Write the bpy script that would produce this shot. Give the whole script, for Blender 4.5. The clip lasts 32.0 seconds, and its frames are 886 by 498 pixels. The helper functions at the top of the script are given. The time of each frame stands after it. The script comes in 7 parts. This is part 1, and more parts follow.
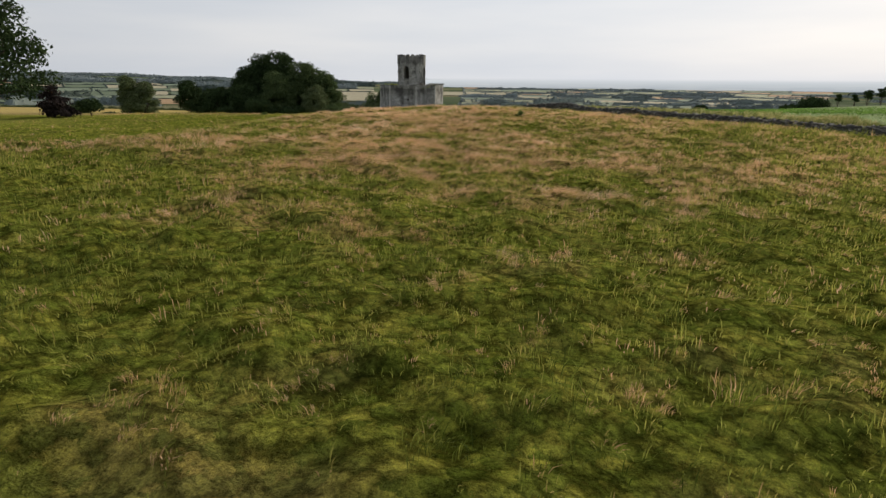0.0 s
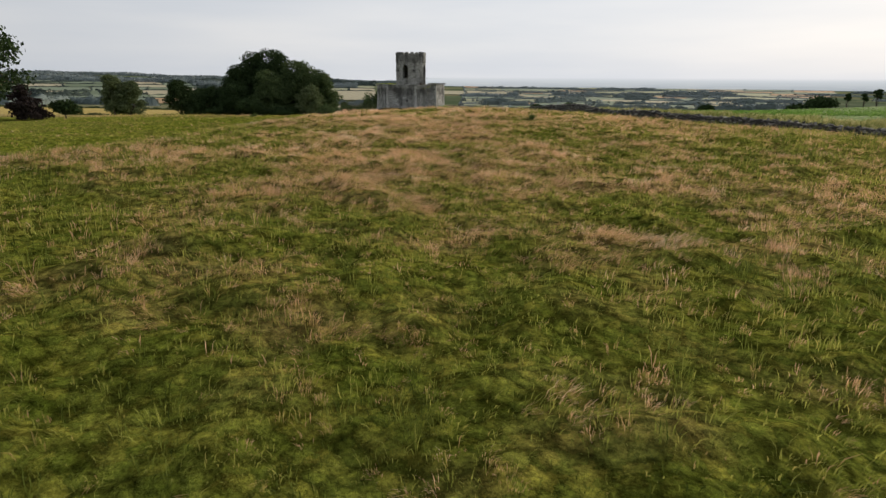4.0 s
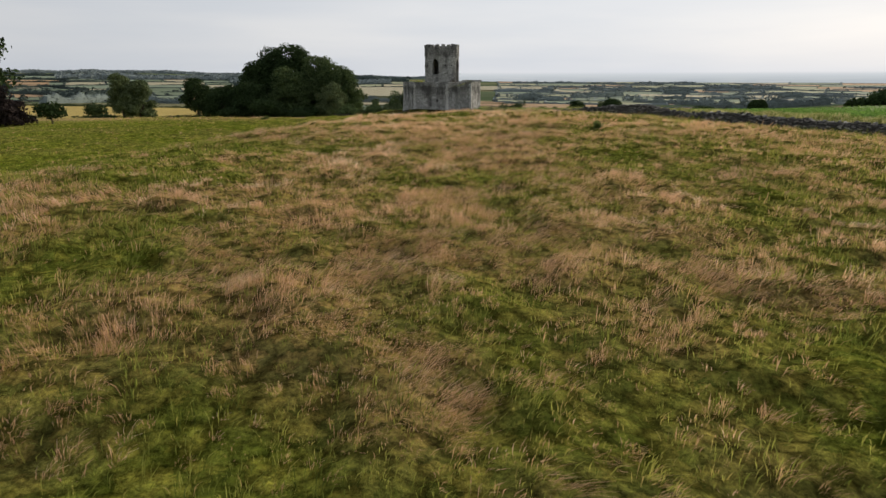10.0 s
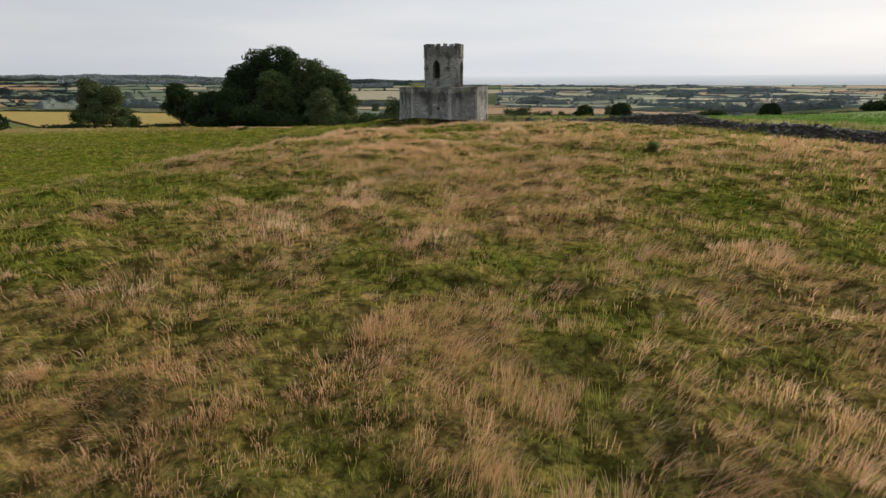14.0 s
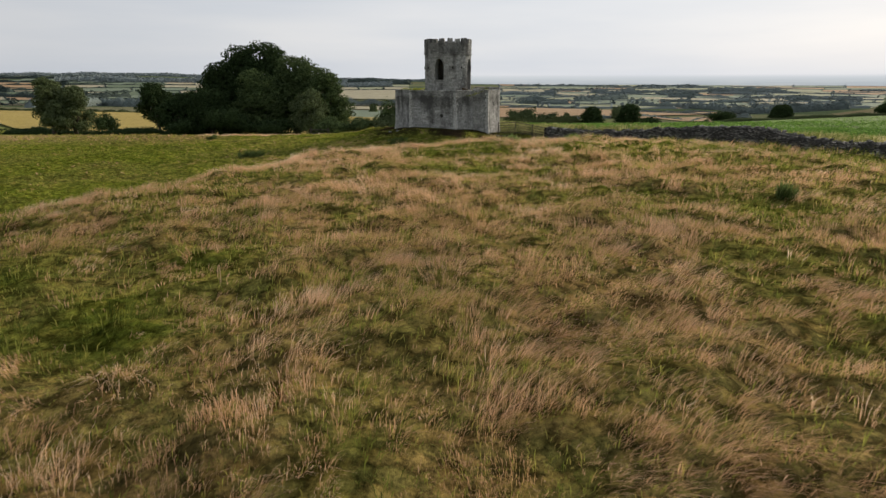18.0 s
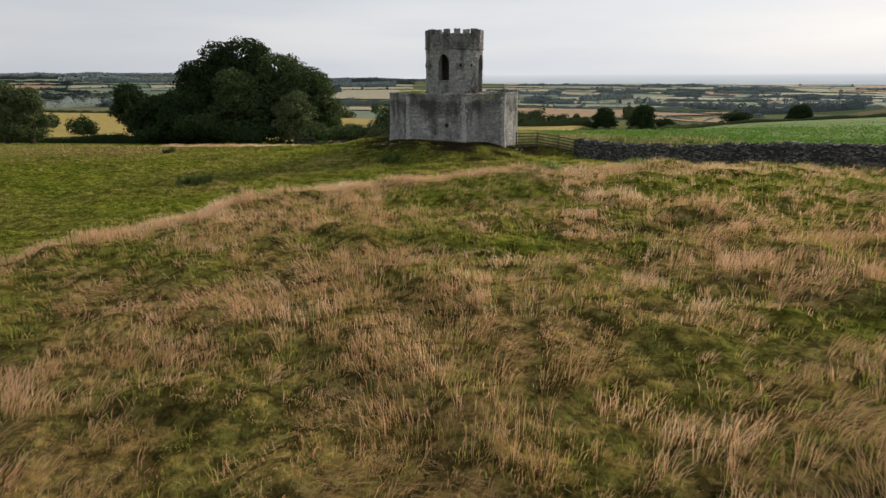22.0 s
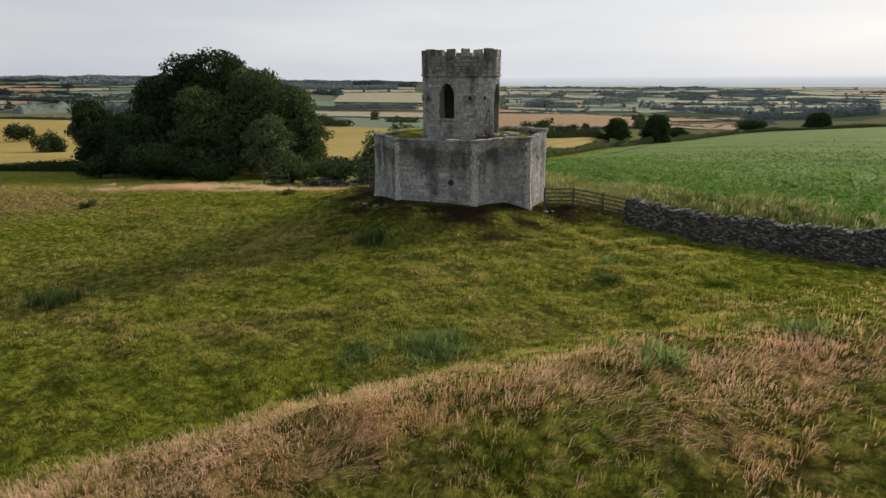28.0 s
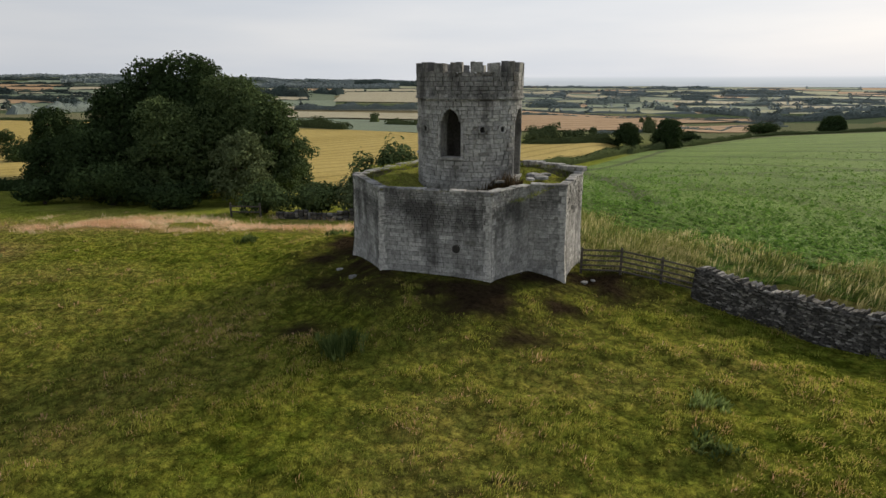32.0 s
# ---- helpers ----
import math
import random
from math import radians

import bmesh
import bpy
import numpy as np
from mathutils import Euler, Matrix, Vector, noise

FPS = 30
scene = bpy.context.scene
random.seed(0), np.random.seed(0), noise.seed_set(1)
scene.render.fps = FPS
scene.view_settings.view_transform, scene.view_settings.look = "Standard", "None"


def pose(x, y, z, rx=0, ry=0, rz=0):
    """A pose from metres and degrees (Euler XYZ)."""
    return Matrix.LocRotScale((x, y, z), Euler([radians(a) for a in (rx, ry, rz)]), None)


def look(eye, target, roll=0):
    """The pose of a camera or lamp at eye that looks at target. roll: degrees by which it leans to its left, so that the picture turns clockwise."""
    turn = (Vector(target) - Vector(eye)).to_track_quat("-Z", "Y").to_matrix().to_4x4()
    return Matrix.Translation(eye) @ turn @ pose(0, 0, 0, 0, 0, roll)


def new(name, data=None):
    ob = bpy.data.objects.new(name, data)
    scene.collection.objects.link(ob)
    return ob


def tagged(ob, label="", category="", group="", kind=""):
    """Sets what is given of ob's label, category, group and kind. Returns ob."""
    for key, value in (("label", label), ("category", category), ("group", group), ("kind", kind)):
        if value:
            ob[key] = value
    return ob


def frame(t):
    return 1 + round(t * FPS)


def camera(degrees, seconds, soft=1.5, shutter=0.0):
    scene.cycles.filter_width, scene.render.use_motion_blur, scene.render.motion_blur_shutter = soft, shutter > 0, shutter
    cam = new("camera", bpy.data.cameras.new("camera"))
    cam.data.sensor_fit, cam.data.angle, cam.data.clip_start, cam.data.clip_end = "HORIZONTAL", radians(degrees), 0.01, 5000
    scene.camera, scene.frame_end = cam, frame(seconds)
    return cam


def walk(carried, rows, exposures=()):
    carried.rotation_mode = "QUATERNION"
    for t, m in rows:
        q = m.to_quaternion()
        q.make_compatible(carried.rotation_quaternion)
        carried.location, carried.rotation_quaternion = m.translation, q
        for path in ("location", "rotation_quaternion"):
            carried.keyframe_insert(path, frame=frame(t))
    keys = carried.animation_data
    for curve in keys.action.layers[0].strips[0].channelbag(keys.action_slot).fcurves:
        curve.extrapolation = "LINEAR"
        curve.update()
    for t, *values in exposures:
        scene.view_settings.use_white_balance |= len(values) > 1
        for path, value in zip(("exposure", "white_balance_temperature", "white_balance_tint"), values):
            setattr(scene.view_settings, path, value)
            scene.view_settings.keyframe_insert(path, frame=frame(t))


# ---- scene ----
cam = camera(73.2, 32.0, 1.45, shutter=0.22)
PATH = [
    (0, (1.122, -0.304, 4.178), (1.09, 1.62, 3.635), 0.4),
    (0.5, (1.114, 0.38, 4.182), (1.081, 2.305, 3.641), 0.5),
    (1, (1.099, 1.016, 4.181), (1.066, 2.941, 3.641), 0.5),
    (1.5, (1.074, 1.628, 4.181), (1.041, 3.553, 3.64), 0.5),
    (2, (1.043, 2.304, 4.19), (1.011, 4.229, 3.647), 0.5),
    (2.5, (1.011, 3.095, 4.206), (0.978, 5.02, 3.663), 0.4),
    (3, (0.979, 3.968, 4.222), (0.946, 5.892, 3.677), 0.4),
    (3.5, (0.947, 4.878, 4.232), (0.913, 6.802, 3.686), 0.4),
    (5.5, (0.794, 8.665, 4.241), (0.76, 10.589, 3.694), 0.3),
    (6, (0.766, 9.653, 4.239), (0.73, 11.577, 3.693), 0.3),
    (6.5, (0.74, 10.659, 4.236), (0.702, 12.583, 3.69), 0.2),
    (7, (0.712, 11.663, 4.237), (0.669, 13.586, 3.692), 0.2),
    (7.5, (0.68, 12.653, 4.249), (0.632, 14.576, 3.702), 0.1),
    (8, (0.642, 13.633, 4.268), (0.588, 15.555, 3.719), 0.1),
    (8.5, (0.595, 14.6, 4.285), (0.531, 16.521, 3.735), 0.0),
    (9, (0.543, 15.549, 4.299), (0.431, 17.468, 3.749), 0.0),
    (9.5, (0.487, 16.494, 4.321), (0.342, 18.412, 3.772), -0.0),
    (10, (0.425, 17.482, 4.355), (0.282, 19.397, 3.795), -0.1),
    (10.5, (0.362, 18.58, 4.383), (0.217, 20.495, 3.824), -0.2),
    (11, (0.291, 19.816, 4.387), (0.145, 21.732, 3.83), -0.2),
    (11.5, (0.189, 21.155, 4.36), (0.044, 23.072, 3.808), -0.4),
    (12, (0.067, 22.525, 4.318), (-0.076, 24.443, 3.769), -0.4),
    (12.5, (-0.033, 23.841, 4.299), (-0.175, 25.76, 3.752), -0.4),
    (13, (-0.104, 25.062, 4.316), (-0.251, 26.981, 3.769), -0.3),
    (13.5, (-0.193, 26.239, 4.353), (-0.343, 28.157, 3.806), -0.3),
    (14, (-0.325, 27.451, 4.395), (-0.476, 29.368, 3.846), -0.3),
    (16.5, (-1.16, 33.913, 4.577), (-1.31, 35.829, 4.022), -0.2),
    (17, (-1.296, 35.247, 4.601), (-1.447, 37.162, 4.046), -0.2),
    (17.5, (-1.435, 36.611, 4.608), (-1.584, 38.527, 4.053), -0.1),
    (18, (-1.569, 37.987, 4.601), (-1.716, 39.904, 4.049), -0.1),
    (18.5, (-1.679, 39.349, 4.599), (-1.826, 41.266, 4.048), -0.1),
    (19, (-1.778, 40.683, 4.611), (-1.927, 42.6, 4.061), -0.1),
    (19.5, (-1.871, 41.996, 4.638), (-2.023, 43.912, 4.088), -0.1),
    (20, (-1.956, 43.294, 4.673), (-2.112, 45.21, 4.12), -0.1),
    (20.5, (-2.054, 44.59, 4.703), (-2.213, 46.505, 4.147), -0.1),
    (21, (-2.181, 45.915, 4.712), (-2.341, 47.829, 4.156), -0.1),
    (21.5, (-2.328, 47.286, 4.688), (-2.488, 49.201, 4.132), -0.1),
    (22, (-2.484, 48.661, 4.639), (-2.644, 50.576, 4.086), -0.2),
    (22.5, (-2.625, 49.97, 4.62), (-2.783, 51.887, 4.072), -0.1),
    (23, (-2.73, 51.17, 4.696), (-2.887, 53.088, 4.151), -0.1),
    (23.5, (-2.82, 52.261, 4.879), (-2.976, 54.179, 4.335), -0.1),
    (24, (-2.92, 53.301, 5.104), (-3.076, 55.22, 4.561), -0.1),
    (24.5, (-3.023, 54.347, 5.31), (-3.18, 56.266, 4.767), -0.1),
    (25, (-3.115, 55.392, 5.493), (-3.274, 57.31, 4.949), -0.1),
    (25.5, (-3.194, 56.393, 5.663), (-3.355, 58.31, 5.118), -0.2),
    (27.5, (-3.446, 60.095, 6.275), (-3.613, 62.011, 5.729), -0.2),
    (28, (-3.561, 61.139, 6.407), (-3.727, 63.056, 5.861), -0.2),
    (28.5, (-3.676, 62.292, 6.493), (-3.843, 64.209, 5.947), -0.2),
    (29, (-3.779, 63.552, 6.524), (-3.947, 65.468, 5.978), -0.2),
    (29.5, (-3.876, 64.856, 6.537), (-4.044, 66.773, 5.99), -0.2),
    (30, (-3.966, 66.109, 6.593), (-4.136, 68.025, 6.045), -0.2),
    (30.5, (-4.062, 67.25, 6.727), (-4.232, 69.166, 6.179), -0.2),
    (31, (-4.17, 68.288, 6.92), (-4.339, 70.204, 6.371), -0.1),
    (31.5, (-4.273, 69.253, 7.127), (-4.442, 71.169, 6.578), -0.1),
    (32, (-4.357, 70.173, 7.331), (-4.527, 72.089, 6.782), -0.1),
]
walk(cam, [(t, look(eye, target, roll)) for t, eye, target, roll in PATH])
UNDER, STALKS, TURF = 50000, 47000, 23000

# ---- world and light ----
world = bpy.data.worlds.new("world")
scene.world = world
world.use_nodes = True
wn, wl = world.node_tree.nodes, world.node_tree.links
wn.clear()
SUN_AZ, SUN_EL = radians(41), radians(22)      # azimuth from +y towards +x, height over the horizon
sky = wn.new("ShaderNodeTexSky")
sky.sky_type, sky.sun_disc = "NISHITA", False
sky.sun_elevation, sky.sun_rotation = SUN_EL, SUN_AZ
sky.air_density, sky.dust_density, sky.ozone_density = 1.0, 3.0, 1.0
wco = wn.new("ShaderNodeTexCoord")
wmap = wn.new("ShaderNodeMapping")
wmap.inputs["Scale"].default_value = (1.2, 1.2, 9.0)
wl.new(wco.outputs["Generated"], wmap.inputs["Vector"])
wno = wn.new("ShaderNodeTexNoise")
wno.inputs["Scale"].default_value, wno.inputs["Detail"].default_value = 1.6, 4.0
wl.new(wmap.outputs["Vector"], wno.inputs["Vector"])
wramp = wn.new("ShaderNodeValToRGB")
wramp.color_ramp.elements[0].position, wramp.color_ramp.elements[0].color = 0.3, (5.4, 5.75, 6.3, 1)
wramp.color_ramp.elements[1].position, wramp.color_ramp.elements[1].color = 0.72, (6.7, 6.75, 6.9, 1)
wl.new(wno.outputs["Fac"], wramp.inputs["Fac"])
wsep = wn.new("ShaderNodeSeparateXYZ")
wl.new(wco.outputs["Generated"], wsep.inputs["Vector"])
wdot = wn.new("ShaderNodeVectorMath")
wdot.operation = "DOT_PRODUCT"
wdot.inputs[1].default_value = (math.sin(SUN_AZ), math.cos(SUN_AZ), 0.1)
wl.new(wco.outputs["Generated"], wdot.inputs[0])
wglow = wn.new("ShaderNodeMapRange")
wglow.inputs["From Min"].default_value, wglow.inputs["From Max"].default_value = 0.2, 1.0
wglow.inputs["To Min"].default_value, wglow.inputs["To Max"].default_value = 0.95, 1.22
wl.new(wdot.outputs["Value"], wglow.inputs["Value"])
wmul = wn.new("ShaderNodeMix")
wmul.data_type, wmul.blend_type = "RGBA", "MULTIPLY"
wmul.inputs["Factor"].default_value = 1.0
wl.new(wramp.outputs["Color"], wmul.inputs[6])
wl.new(wglow.outputs["Result"], wmul.inputs[7])
wmix = wn.new("ShaderNodeMix")
wmix.data_type = "RGBA"
wband = wn.new("ShaderNodeMapRange")      # the pale veil is thick near the horizon, thin overhead
wband.inputs["From Min"].default_value, wband.inputs["From Max"].default_value = 0.16, 0.62
wband.inputs["To Min"].default_value, wband.inputs["To Max"].default_value = 0.94, 0.5
wl.new(wsep.outputs["Z"], wband.inputs["Value"])
wl.new(wband.outputs["Result"], wmix.inputs["Factor"])
wl.new(sky.outputs["Color"], wmix.inputs[6])
wl.new(wmul.outputs[2], wmix.inputs[7])
wbg = wn.new("ShaderNodeBackground")
wbg.inputs["Strength"].default_value = 0.107
wl.new(wmix.outputs[2], wbg.inputs["Color"])
wout = wn.new("ShaderNodeOutputWorld")
wl.new(wbg.outputs["Background"], wout.inputs["Surface"])

sun_data = bpy.data.lights.new("sun", "SUN")
sun_data.energy, sun_data.angle, sun_data.color = 3.6, radians(8), (1.0, 0.88, 0.70)
sun = new("sun", sun_data)
sun.matrix_world = look((0, 0, 60), (-math.sin(SUN_AZ) * math.cos(SUN_EL), -math.cos(SUN_AZ) * math.cos(SUN_EL), 60 - math.sin(SUN_EL)))

# ---- helpers for meshes ----
TABLE = np.random.default_rng(11).random((256, 256))


def vnoise(x, y, size, seed=0):
    """Smooth value noise, 0 to 1, with cells of that size."""
    u, v = np.asarray(x, float) / size + 31.7 * seed, np.asarray(y, float) / size + 17.3 * seed
    iu, iv = np.floor(u).astype(int), np.floor(v).astype(int)
    fu, fv = u - iu, v - iv
    fu, fv = fu * fu * (3 - 2 * fu), fv * fv * (3 - 2 * fv)
    g = lambda a, b: TABLE[a % 256, b % 256]
    return (g(iu, iv) * (1 - fu) + g(iu + 1, iv) * fu) * (1 - fv) + (g(iu, iv + 1) * (1 - fu) + g(iu + 1, iv + 1) * fu) * fv


def fnoise(x, y, size, seed=0):
    return 0.55 * vnoise(x, y, size, seed) + 0.3 * vnoise(x, y, size * 0.43, seed + 3) + 0.15 * vnoise(x, y, size * 0.19, seed + 6)


def sstep(a, b, v):
    t = np.clip((np.asarray(v, float) - a) / (b - a), 0, 1)
    return t * t * (3 - 2 * t)


def mesh_np(name, verts, faces, sides, mats=(), smooth=False, attrs=None):
    """A mesh from arrays; every face has the same number of sides."""
    me = bpy.data.meshes.new(name)
    verts, faces = np.asarray(verts, np.float32).reshape(-1, 3), np.asarray(faces, np.int32).reshape(-1)
    n = len(faces) // sides
    me.vertices.add(len(verts))
    me.vertices.foreach_set("co", verts.ravel())
    me.loops.add(len(faces))
    me.loops.foreach_set("vertex_index", faces)
    me.polygons.add(n)
    me.polygons.foreach_set("loop_start", np.arange(n, dtype=np.int32) * sides)
    me.polygons.foreach_set("use_smooth", np.full(n, smooth))
    me.update(calc_edges=True)
    for key, values in (attrs or {}).items():
        me.attributes.new(key, "FLOAT", "POINT").data.foreach_set("value", np.asarray(values, np.float32))
    for m in mats:
        me.materials.append(m)
    return me


def part(name, bm, material, parent=None, label=""):
    """Links a bmesh as one mesh object, under a thing or a part."""
    me = bpy.data.meshes.new(name)
    bm.to_mesh(me)
    bm.free()
    me.materials.append(material)
    ob = new(name, me)
    ob.parent = parent
    return tagged(ob, label)


def part_np(name, me, parent=None, label="", kind=""):
    ob = new(name, me)
    ob.parent = parent
    return tagged(ob, label, kind=kind)


def thing(name, place, label, category, group="", kind=""):
    ob = new(name)
    ob.location = place
    ob.empty_display_size = 0.2
    return tagged(ob, label, category, group, kind)


def box_bm(sx, sy, sz, bevel=0.0, centre=(0, 0, 0), bm=None, turn=None):
    bm = bm or bmesh.new()
    made = bmesh.ops.create_cube(bm, size=1.0)["verts"]
    bmesh.ops.scale(bm, vec=(sx, sy, sz), verts=made)
    if bevel:
        edges = list({e for v in made for e in v.link_edges})
        made = list({v for f in bmesh.ops.bevel(bm, geom=edges, offset=bevel, segments=1, affect="EDGES")["faces"] for v in f.verts} | {v for v in made if v.is_valid})
    if turn is not None:
        bmesh.ops.transform(bm, matrix=turn, verts=made)
    bmesh.ops.translate(bm, vec=centre, verts=made)
    return bm


def tube(points, radii, sides=7):
    """Vertices and quads of a tapered tube along points."""
    pts = [Vector(p) for p in points]
    vs, fs = [], []
    for i, p in enumerate(pts):
        d = (pts[min(i + 1, len(pts) - 1)] - pts[max(i - 1, 0)]).normalized()
        a = d.orthogonal().normalized()
        b = d.cross(a)
        for k in range(sides):
            w = 2 * math.pi * k / sides
            vs.append(p + (a * math.cos(w) + b * math.sin(w)) * radii[i])
        if i:
            for k in range(sides):
                k2 = (k + 1) % sides
                fs.append(((i - 1) * sides + k, (i - 1) * sides + k2, i * sides + k2, i * sides + k))
    return vs, fs


# ---- lie of the land ----
TX, TY = -5.47, 95.1            # axis of the tower
WALL_A, WALL_B = (3.53, 92.92), (53.13, 29.52)   # the field wall's ends


def far_left(y):
    return np.interp(y, [0, 84, 96, 104, 112, 135, 200, 300, 400, 800, 1200, 2000, 3000, 4900], [0, 0, -0.3, -0.9, -1.5, -3.8, -8.4, -11.4, -13.0, -28, -38, -45, -41, -23])


CROP_Y = [70, 94, 106, 125, 150, 185, 225, 270, 330, 420, 800, 1200, 2000, 3000, 4900]
CROP_Z = {          # the hill on the crop's side: profiles along y at six distances to the side
    -5: [1.4, 0.25, -0.40, -2.2, -5.6, -10.4, -14.4, -18.3, -22.9, -27.6],
    25: [0.9, -0.05, -0.60, -1.6, -4.1, -7.9, -11.6, -16.2, -21.8, -26.9],
    60: [0.7, 0.02, -0.42, -1.3, -2.8, -5.4, -9.1, -13.9, -20.1, -25.7],
    110: [0.9, 0.57, 0.42, 0.1, -0.7, -3.2, -6.5, -10.5, -15.4, -23.1],
    180: [1.4, 1.5, 1.4, 1.3, 0.7, -0.9, -3.4, -7.0, -12.2, -19.4],
    300: [2.4, 2.7, 2.8, 2.9, 2.9, 2.3, 1.0, -1.4, -5.6, -12.6],
}
CROP_FAR = [-32.0, -40.0, -46.0, -42.0, -24.0]


def far_right(x, y):
    xs = list(CROP_Z)
    rows = [np.interp(y, CROP_Y, CROP_Z[k] + CROP_FAR) for k in xs]
    z = rows[0] + 0.0 * x
    for a, b, ra, rb in zip(xs, xs[1:], rows, rows[1:]):
        z = z + (rb - ra) * np.clip((x - a) / (b - a), 0, 1)
    return z


def crop_edge(y):
    """Where the hedge along the crop field runs, metres in x."""
    return np.interp(y, [0, 96, 104, 165, 178, 209, 229, 246, 265, 300, 330, 400], [-1.5, -1.0, -0.5, 2.0, 8.7, 22.8, 31.0, 37.0, 50.0, 75.0, 100.0, 130.0])


def plateau_mask(x, y):
    front = 71.6 + 0.40 * x + 1.2 * (vnoise(x, y * 0, 9, 4) - 0.5)
    left = np.interp(y, [0, 20, 32, 40, 50, 57, 60, 62.5, 66, 69.5, 73, 100], [-40, -28, -17, -14, -14.4, -13.6, -12.4, -11.0, -9.5, -7.3, -3.6, 20])
    a = 1 - sstep(0, 7.0, y - front)
    b = sstep(-7.5, 0.6, x - left)
    return a * b


def wall_side(x, y):
    """Metres beyond the field wall's line, on the crop's side."""
    dx, dy = WALL_B[0] - WALL_A[0], WALL_B[1] - WALL_A[1]
    n = math.hypot(dx, dy)
    return ((x - WALL_A[0]) * -dy + (y - WALL_A[1]) * dx) / n


def tussock(x, y, m):
    """Humps under the sward, taller on the brow than on the grazed knoll."""
    return m * (0.34 * vnoise(x, y, 0.95, 61) ** 2 + 0.10 * vnoise(x, y, 0.45, 62)) + (1 - m) * (0.22 * vnoise(x, y, 1.0, 63) ** 2 + 0.17 * vnoise(x, y, 0.6, 64))


def land(x, y):
    """Height of the ground."""
    x, y = np.asarray(x, float), np.asarray(y, float)
    crown = 0.22 + 0.80 * sstep(22, 68, y) - 0.036 * np.clip(x, -25, 45) * (1 - sstep(20, 58, y)) - 0.012 * np.clip(x - 8, 0, 40) * sstep(40, 60, y) - 0.02 * np.clip(-x - 2, 0, 13) * sstep(36, 58, y)
    low = -0.9 * sstep(40, 66, y) + 0.15 * (1 - sstep(40, 66, y)) - 0.5 * sstep(78, 100, y) * (1 - sstep(-27, -15, x))
    m = plateau_mask(x, y)
    z = low + (crown - low) * m
    r = np.hypot(x - TX, y - TY)
    z = z + (1.0 + 0.03 * np.clip(y - 92, -6, 6)) * (1 - sstep(3.5, 12.0, r)) * (1 - m)
    z = z + np.interp(x, [-10.6, -8.5, -4.5, -1.7, -0.5, 1.5], [-0.15, 0.42, 0.28, -0.25, -0.62, -0.4]) * (1 - sstep(4.9, 8.6, r))
    z = z + 0.10 * (fnoise(x, y, 7.0, 1) - 0.5) + 0.12 * (vnoise(x, y, 2.2, 2) - 0.5) * sstep(-1, 6, 80 - y)
    # a shallow trough along the near side of the wall
    ws = wall_side(x, y)
    foot = np.interp(y, [49, 56, 65, 68.8, 72, 76, 77.6, 79.5, 80.9, 83.3, 86.2, 87.8, 88.8, 90.5, 93], [-0.05, 0.0, 0.05, 0.10, 0.36, 0.37, 0.35, 0.10, -0.08, -0.33, -0.68, -0.80, -0.97, -1.0, -0.9])
    z = z + (foot - z) * sstep(-12, -1.2, ws) * (1 - sstep(0, 2, ws)) * sstep(12, 40, y) * (1 - sstep(92, 95, y)) * sstep(5.0, 8.0, r)
    z = z + tussock(x, y, m) * (1 - sstep(100, 108, y)) * (1 - sstep(36, 58, np.abs(x + 2))) * (1 - sstep(-1.2, -0.2, ws)) * sstep(5.0, 6.6, r) * sstep(-2, 3, y)
    # beyond the brow the hill falls away, on the crop's side later than on the other
    edge = crop_edge(y)
    wide = 14 + 0.36 * np.clip(y - 270, 0, 400)
    side = sstep(0, 1, (x - edge + wide) / wide)
    zf_l, zf_r = far_left(y) - 0.9, far_right(x, y)
    zf = zf_l + (zf_r - zf_l) * side
    beyond = sstep(96, 108, y)
    z = z + (zf - z) * beyond
    over = sstep(0.0, 5.0, wall_side(x, y)) * (1 - beyond) * sstep(5, 40, y)
    z = z + (zf_r - z) * over
    # hills along the skyline
    far = np.hypot(x, y)
    az = np.degrees(np.arctan2(x, np.maximum(y, 1)))
    hill = 42 * (1 - sstep(-34, -14, az)) + 14 * (1 - sstep(-14, 2, az))
    z = z + hill * sstep(1700, 4600, far) + (14 * (fnoise(x, y, 900, 5) - 0.5)) * sstep(900, 2500, far)
    return np.where(y < -60, z * 0 + 0.3, z)


def land1(x, y):
    return float(land(x, y))


